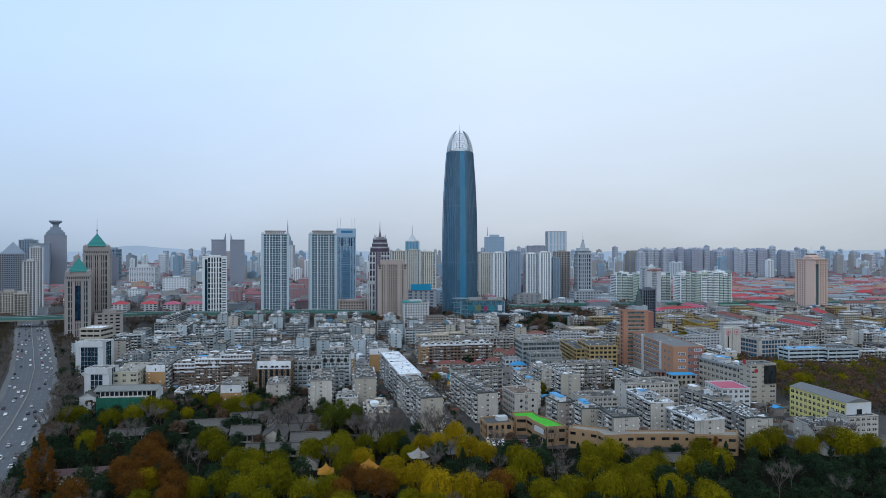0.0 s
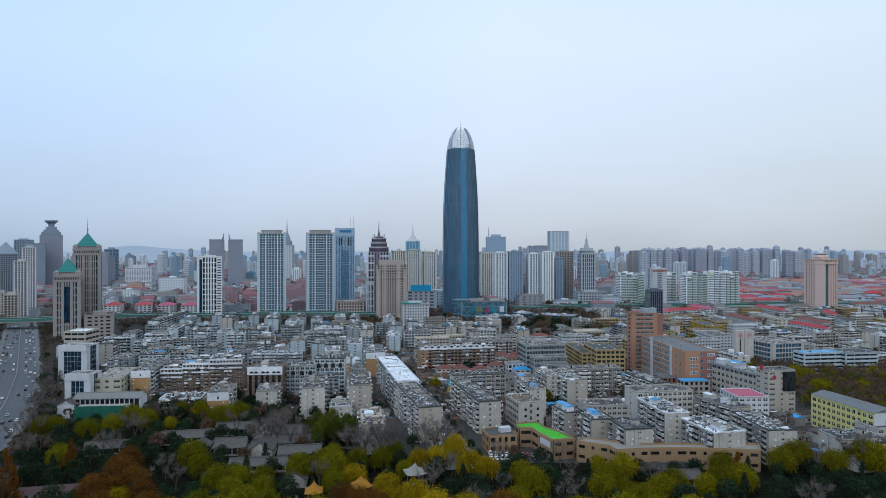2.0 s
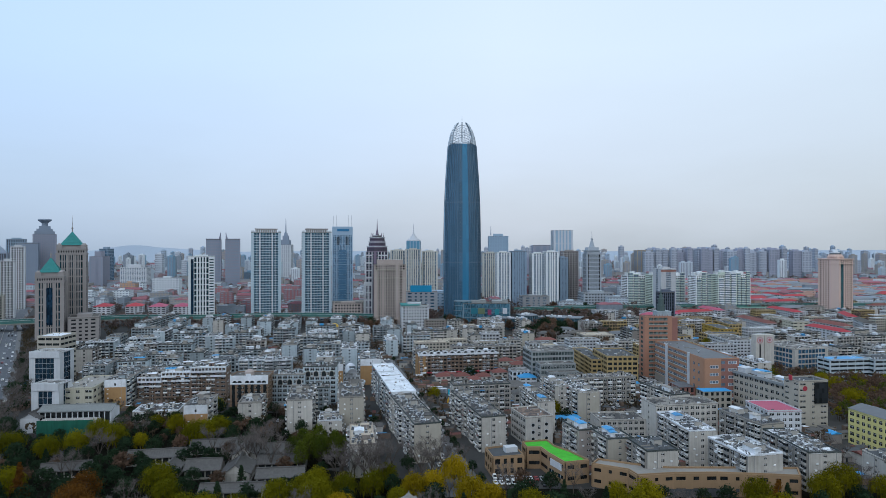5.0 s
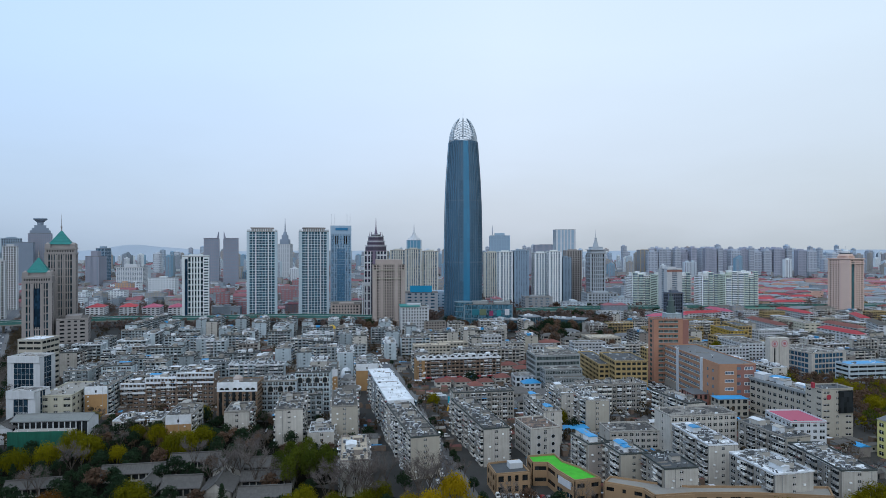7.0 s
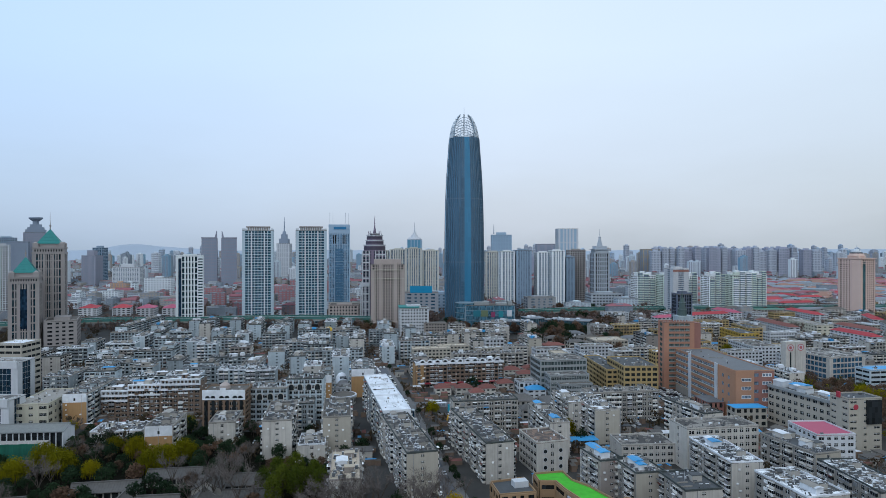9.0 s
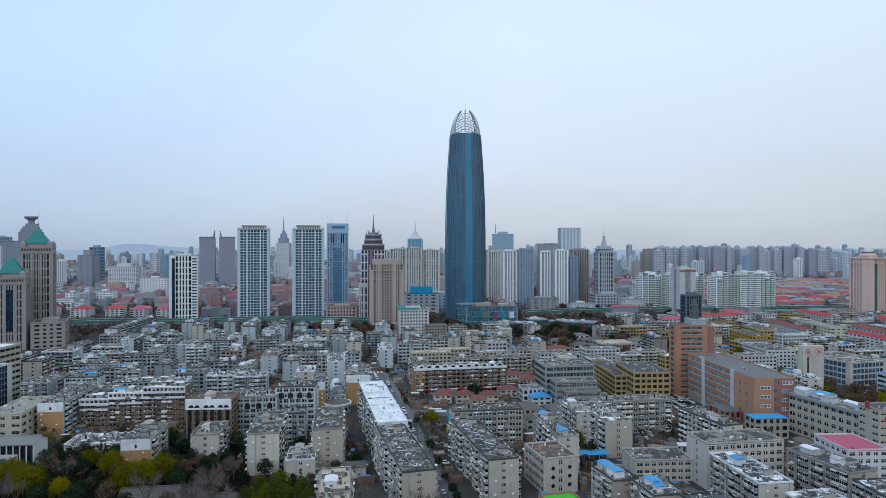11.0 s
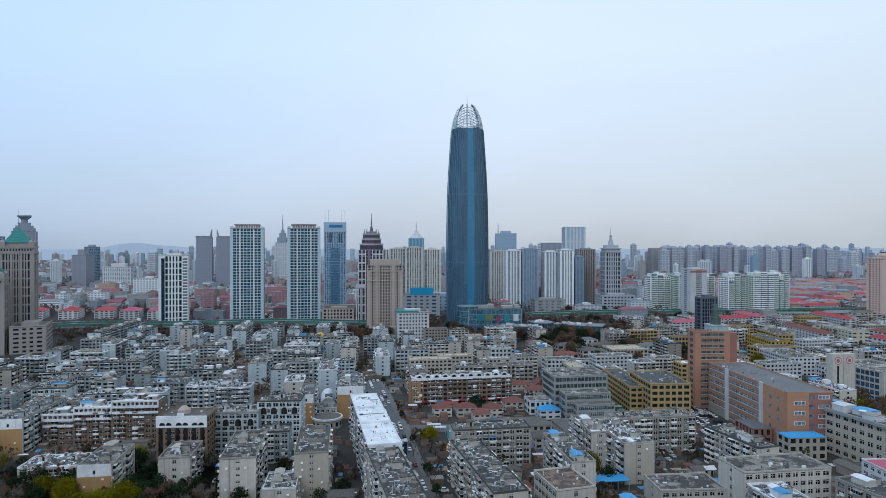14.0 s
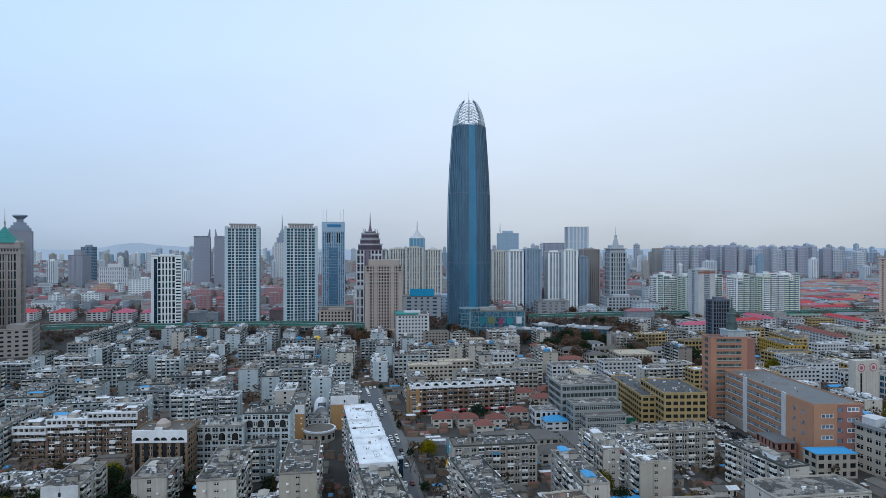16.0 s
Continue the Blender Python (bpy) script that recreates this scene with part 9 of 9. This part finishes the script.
ever_at = [(-114, 272), (-158, 269), (-135, 336), (-124, 324), (4, 282), (15, 286), (-1, 270), (-122, 407), (-133, 330), (19, 275), (-161, 261), (-146, 259), (-174, 324), (-170, 306), (-15, 345), (33, 306), (165, 256), (156, 261), (9, 265), (-161, 367), (-105, 401), (-141, 441)]
bare_at = [(-205, 333), (-168, 333), (-165, 392), (-180, 401), (-169, 358), (-4, 291), (15, 265), (-6, 280), (56, 278), (50, 269), (-174, 336), (-127, 303), (-117, 291), (198, 358), (197, 370), (-93, 400), (-92, 390), (29, 329), (184, 318), (189, 331), (-175, 420), (-204, 440), (166, 254), (156, 273)]
for kind, spots_, sc in (("willow", willow_at, 1.0), ("golden", golden_at, 1.0), ("olive", olive_at, 1.0), ("rust", rust_at, 0.84), ("spire", spire_at, 1.0), ("ever", ever_at, 0.95), ("bare", bare_at, 1.0)):
    for x, y in spots_:
        plant(kind, x, y, sc, rng, 2.0)
for x, y in ((-64, 352), (-69, 362), (-52, 358), (-58, 350), (-62, 366), (-54, 366), (-73, 356), (-48, 352), (-66, 345), (-57, 358)):
    plant("green", x, y, 0.98, rng, 2.0)
for x, y in ((199, 424), (318, 508), (320, 496), (322, 485), (316, 520), (328, 475), (322, 530), (306, 436), (278, 436), (287, 520), (290, 508), (257, 618), (276, 581), (291, 559), (299, 545), (287, 495), (272, 465), (322, 640), (330, 655), (268, 655), (268, 548), (302, 699), (277, 698), (262, 480), (250, 500), (262, 520), (300, 460), (330, 450), (345, 440), (350, 470), (270, 440)):
    plant(rng.choice(("street_rust", "street_rust", "bare", "olive")), x, y, 0.95, rng, 2.0)
for i in range(15):
    plant("bare", rng.uniform(-46, -24), rng.uniform(324, 337), rng.uniform(1.25, 1.6), rng, 2.6)
# the brown wood behind the yellow school, its trees too thick to count
g = Geo()
wood = []
for i in range(6000):
    x, y = rng.uniform(244, 440), rng.uniform(396, 600)
    if x > 0.86 * y or not free(x, y, 3, 3) or any((x - a) ** 2 + (y - b) ** 2 < 42 for a, b in wood):
        continue
    wood.append((x, y))
    s = rng.uniform(3.6, 5.8)
    m = rng.choice((0, 0, 0, 0, 0, 1, 3))
    g.rod((x, y, 0), (x, y, s * 1.2), 0.22, 4, 2)
    for c in range(9):
        a = c * 2.4 + rng.uniform(-0.4, 0.4)
        q = rng.uniform(0.1, 0.75) * s
        p = Vector((x + q * math.cos(a), y + q * math.sin(a), s * rng.uniform(1.0, 2.1) - q * 0.4))
        g.rod((x, y, s * 0.8), p, 0.1, 3, 2)
        for k in range(17):
            v = Vector((rng.gauss(0, 1), rng.gauss(0, 1), rng.gauss(0.3, 1))).normalized()
            leaf_quad(g, p + v * s * 0.42 * rng.uniform(0.5, 1.1), v, 0.7, 0.9, m)
tagged(g.part("autumn_wood", [L_BELT, L_OLIVE, BARK, L_GREEN]), "dense brown and olive autumn wood behind the school", "wood", kind="stuff")

# the park fills up between these
for i in range(5000):
    x, y = rng.uniform(-225, 245), rng.uniform(240, 372)
    if y > 326 and x > -60:
        continue
    if x < -225 + (y - 290) * -0.5 or not free(x, y, 3, 3):
        continue
    if rng.random() < 0.5:
        kind = rng.choice(("ever", "ever", "ever", "cone", "ever" if x < 0 or x > 135 else "olive"))
    else:
        kind = rng.choice(("ever", "bare", "ever") if x > 140 else ("olive", "ever", "bare", "ever")) if x > 20 else rng.choice(("willow", "ever", "bare", "ever", "rust" if -170 < x < -100 and y < 300 else "willow"))
    if y > 325 and kind in ("olive", "willow"):
        kind = "street_rust"
    plant(kind, x, y, rng.uniform(0.72, 1.05), rng, 8.6)
# tall thin bare trees before the first slabs
for i in range(20):
    plant("bare", rng.uniform(-120, -74) if i % 2 else rng.uniform(-46, -26), rng.uniform(336, 376), rng.uniform(1.1, 1.45), rng, 3)
for i in range(9):
    plant("bare", rng.uniform(-44, 4), rng.uniform(326, 352), rng.uniform(1.15, 1.55), rng, 3)
for i in range(12):
    plant(rng.choice(("bare", "bare", "olive")), rng.uniform(176, 222), rng.uniform(300, 326), rng.uniform(1.0, 1.4), rng, 4)
# gardens between the old halls
for i in range(1500):
    x, y = rng.uniform(-235, -40), rng.uniform(318, 432)
    if free(x, y, 2, 2):
        plant(rng.choice(("ever", "ever", "ever", "ever", "street_rust", "ever")), x, y, rng.uniform(0.5, 0.85), rng, 7.0)
for i in range(900):
    x, y = rng.uniform(-225, -62), rng.uniform(376, 446)
    if free(x, y, 2, 2):
        plant(rng.choice(("ever", "ever", "ever", "street_rust", "ever", "olive")), x, y, rng.uniform(0.5, 0.8), rng, 7.0)
plant("ever", 22, 549, 1.15, rng, 2)
# street and yard trees
for p, a in along(offset(STREET, 8.2), 13) + along(offset(STREET, -8.2), 8):
    if rng.random() < (0.7 if p.y < 430 else 0.3):
        plant(rng.choice(("bare", "street_green", "street_green")), p.x, p.y, rng.uniform(0.6, 0.85), rng, 3)
for p, a in along(offset(AVENUE, -22), 10) + along(offset(AVENUE, 21), 11) + along(offset(AVENUE, -29), 11) + along(offset(AVENUE, 29), 12):
    if p.y < 640:
        plant(rng.choice(("bare", "bare", "bare", "bare", "bare", "ever")), p.x, p.y, rng.uniform(0.9, 1.25), rng, 4)
for x, y in ((-145, 449), (-177, 425), (-193, 446), (-164, 422), (-167, 413), (-151, 404), (-123, 414), (-118, 445), (-48, 441), (17, 553), (76, 430), (-6, 488), (-13, 465), (-104, 440), (36, 420), (70, 440), (100, 420)):
    plant(rng.choice(("ever", "bare", "olive", "bare")), x, y, 0.75, rng, 2)
# autumn groves at the towers' feet
for x, y in [(112, 745), (150, 725), (175, 760), (130, 790), (185, 815), (225, 760), (100, 770), (165, 700), (210, 730), (225, 690), (262, 1090), (235, 1100), (300, 1100), (330, 1010), (290, 1010), (180, 1120), (215, 1130), (150, 1140), (250, 880), (225, 930), (-250, 925), (-420, 960), (-300, 905), (205, 820), (180, 800), (-58, 859), (17, 888), (107, 798), (287, 1169), (353, 1199), (496, 1466), (-95, 841), (73, 844), (159, 846), (454, 1075), (-384, 904), (132, 852), (150, 846), (118, 836), (190, 872), (205, 1000), (30, 862), (196, 850)]:
    for i in range(9):
        px, py = x + rng.uniform(-14, 14), y + rng.uniform(-14, 14)
        if free(px, py, 4, 4):
            plant(rng.choice(("ever", "ever", "street_rust", "street_rust", "ever", "bare") if 95 < x < 245 and 790 < y < 905 else ("street_rust", "street_rust", "bare", "street_rust", "ever")), px, py, rng.uniform(1.1, 1.6), rng, 5)
# trees of the streets and yards further off stand too thick to count
L_CITY = leaf("city_leaves", (0.045, 0.046, 0.030), (0.15, 0.095, 0.060))
# Brown grove leaves beyond 840 m, lightened for distance haze.
L_GROVE = leaf("hazed_grove_leaves", (0.105, 0.082, 0.072), (0.235, 0.165, 0.14))
g = Geo()
n = 0
row = [p for o in (-21, 20, -28, 28, -35, 36) for p, a in along(offset(AVENUE, o), 7) if 630 < p.y < 900] + [p for o in (-19, 19) for p, a in along(offset(VIA_WEST, o), 7)] + [p for o in (-19, 19) for p, a in along(offset(VIA_EAST, o), 8)]
for i in range(16000):
    y = rng.uniform(385, 660) if i % 6 == 0 else rng.uniform(560, 840) if i % 3 == 0 else rng.uniform(840, 1300) if i % 3 == 1 else rng.uniform(1300, 2200)
    x = rng.uniform(-0.8, 0.8) * y
    if i < len(row):
        x, y = row[i].x + rng.uniform(-3, 3), row[i].y + rng.uniform(-3, 3)
    if n < 3900 and free(x, y, 3, 3, 0, 0.5 if y > 640 else -0.8):
        n += 1
        s = rng.uniform(2.4, 4.6) if y < 840 else rng.uniform(5.5, 9.5)
        base = Vector((x, y, 0))
        g.rod((x, y, 0), (x, y, s), 0.2, 3)
        for c in range(5):
            p = base + Vector((rng.uniform(-0.8, 0.8) * s, rng.uniform(-0.8, 0.8) * s, min(s, 7) * rng.uniform(0.5, 1.8)))
            for k in range(7):
                v = Vector((rng.gauss(0, 1), rng.gauss(0, 1), rng.gauss(0.3, 1))).normalized()
                leaf_quad(g, p + v * s * 0.5 * rng.uniform(0.5, 1.0), v, 0.32 * s, 0.34 * s, 1 if y > 840 else 0)
tagged(g.part("city_trees", [L_CITY, L_GROVE]), "dull brown and green trees scattered between the buildings", "trees", kind="stuff")
for k, obs in KINDS.items():
    for i, ob in enumerate(obs):
        if not placed[k][i]:
            ob.matrix_basis = pose(-150 - 9 * i, 215, 0)
# shrubs under the trees
g = Geo()
for i in range(9000):
    x, y = rng.uniform(-225, 245), rng.uniform(215, 350)
    if y > 322 and x > -60 or not free(x, y, 2, 2):
        continue
    for k in range(3):
        v = Vector((rng.gauss(0, 1), rng.gauss(0, 1), abs(rng.gauss(0, 1)))).normalized()
        leaf_quad(g, Vector((x, y, 0.1)) + v * rng.uniform(0.5, 1.3), v, 0.8, 0.9)
tagged(g.part("undergrowth", L_DARK), "dark evergreen undergrowth and ivy on the park floor", "shrubs", kind="stuff")


# ---- cars ----
TYRE = mat("tyre_rubber", (0.02, 0.02, 0.02), 0.9)
CAR_GLASS = glass("car_glass", (0.02, 0.025, 0.03), 0.1)


def car_kind(paint, label, high=0.0, fine=True):
    g = Geo()
    # outline along the length, extruded across with a slight tuck at the roof
    prof = [(-2.2, 0.35), (-2.25, 0.75), (-1.95, 0.95), (-1.35, 1.0), (-0.8, 1.42 + high), (0.75, 1.45 + high), (1.5, 1.02), (2.1, 0.92), (2.25, 0.6), (2.2, 0.35)]
    n = len(prof)
    for s in (-1, 1):
        g.v += [(x, s * (0.88 if z < 1.1 else 0.66), z) for x, z in prof]
    for i in range(n):
        j = (i + 1) % n
        g.f.append((i, j, n + j, n + i))
        g.m.append(0)
    g.f += [tuple(range(n)), tuple(range(2 * n - 1, n - 1, -1))]
    g.m += [0, 0]
    if not fine:
        g.box(-1.5, 1.5, -0.4, 0.4, 0.2, 0.34, 1)
        for x in (-1.4, 1.4):
            g.rod((x, -0.9, 0.33), (x, 0.9, 0.33), 0.33, 6, 1)
    r = tagged(g.part("car", [paint, TYRE]), label, "car", "cars on the streets")
    g = Geo()
    h = 1.36 + high
    g.face([(-1.42, -0.78, 1.02), (-1.42, 0.78, 1.02), (-0.88, 0.62, h), (-0.88, -0.62, h)])
    g.face([(1.56, 0.78, 1.04), (1.56, -0.78, 1.04), (0.84, -0.62, h), (0.84, 0.62, h)])
    for s in (-1, 1):
        g.face([(-1.2, s * 0.86, 1.03), (1.3, s * 0.86, 1.03), (0.7, s * 0.70, h), (-0.78, s * 0.70, h)])
    g.part("cabin_glass", CAR_GLASS, r)
    for x in (-1.4, 1.4) if fine else ():
        for y in (-0.82, 0.82):
            g = Geo()
            g.rod((x, y - 0.11, 0.33), (x, y + 0.11, 0.33), 0.33, 10)
            g.part("wheel", TYRE, r)
    return r


def car_set(fine):
    return [car_kind(mat("car_white", (0.72, 0.72, 0.72), 0.3), "white passenger car on the asphalt", 0, fine),
            car_kind(mat("car_silver", (0.42, 0.43, 0.45), 0.3, 0.4), "silver passenger car on the asphalt", 0, fine),
            car_kind(mat("car_black", (0.02, 0.02, 0.025), 0.25), "black passenger car on the asphalt", 0, fine),
            car_kind(mat("car_red", (0.22, 0.025, 0.025), 0.3), "red passenger car on the asphalt", 0, fine),
            car_kind(mat("car_van_white", (0.7, 0.7, 0.68), 0.35), "white high-roofed van on the asphalt", 0.45, fine)]


CARS = {True: car_set(True), False: car_set(False)}
first = {True: [True] * 5, False: [True] * 5}


def park_car(x, y, rot, rng, z=0.19):
    k = rng.choice((0, 0, 0, 0, 0, 0, 1, 1, 1, 1, 2, 2, 2, 2, 3, 4))
    fine = y < 365
    m = pose(x, y, z, 0, 0, rot)
    if first[fine][k]:
        CARS[fine][k].matrix_basis = m
        first[fine][k] = False
    else:
        copy_thing(CARS[fine][k], m)


rng = random.Random(9)
for lane in (-13.1, -9.7, -6.3, 2.8, 6.3, 9.7, 13.1):
    for p, a in along(offset(AVENUE, lane), 19):
        if 255 < p.y < 860 and rng.random() < 0.36:
            t = rng.uniform(-5, 5)
            park_car(p.x + t * math.cos(radians(a)), p.y + t * math.sin(radians(a)), a + (180 if lane > 0 else 0), rng)
for lane in (-4.8, 4.8, 1.5, -1.6):
    for p, a in along(offset(STREET, lane), 7.5):
        if rng.random() < 0.38:
            park_car(p.x, p.y, a + (180 if lane > 0 else 0), rng)
# car park beside the orange slab and small yards
for i in range(11):
    for j in range(9):
        x, y = 150.5 + j * 2.8 - i * 0.5, 494 + i * 6.3
        if rng.random() < 0.78 and not (x > 164 and y < 505):
            park_car(x, y, 94 + rng.uniform(-4, 4), rng, 0.02)
for i in range(2):
    for j in range(9):
        if rng.random() < 0.85:
            park_car(25 + j * 2.7, 338.5 - i * 6.5 - j * 0.25, 96 + rng.uniform(-5, 5), rng, 0.02)
for j in range(4):
    park_car(-172.5 + j * 3.2, 276.7, 100, rng, 0.07)
# cars left wherever the yards have room
n = 0
for i in range(2500):
    x, y = rng.uniform(-230, 240), rng.uniform(400, 640)
    if n < 50 and free(x, y, 2, 4.4, 99, -0.6):
        n += 1
        take(x, y, 2, 4.4, 99, -0.8)
        park_car(x, y, rng.choice((9, 99, 189, 279)) + rng.uniform(-5, 5), rng, 0.02)
for x, y, rot in ((-70, 436, 95), (-70, 442, 100), (-72, 430, 95), (-68, 448, 5), (-50, 404, 100), (-100, 430, 90), (-130, 436, 20), (-126, 442, 30), (-60, 420, 90), (-58, 426, 95)):
    park_car(x, y, rot, rng, 0.02)
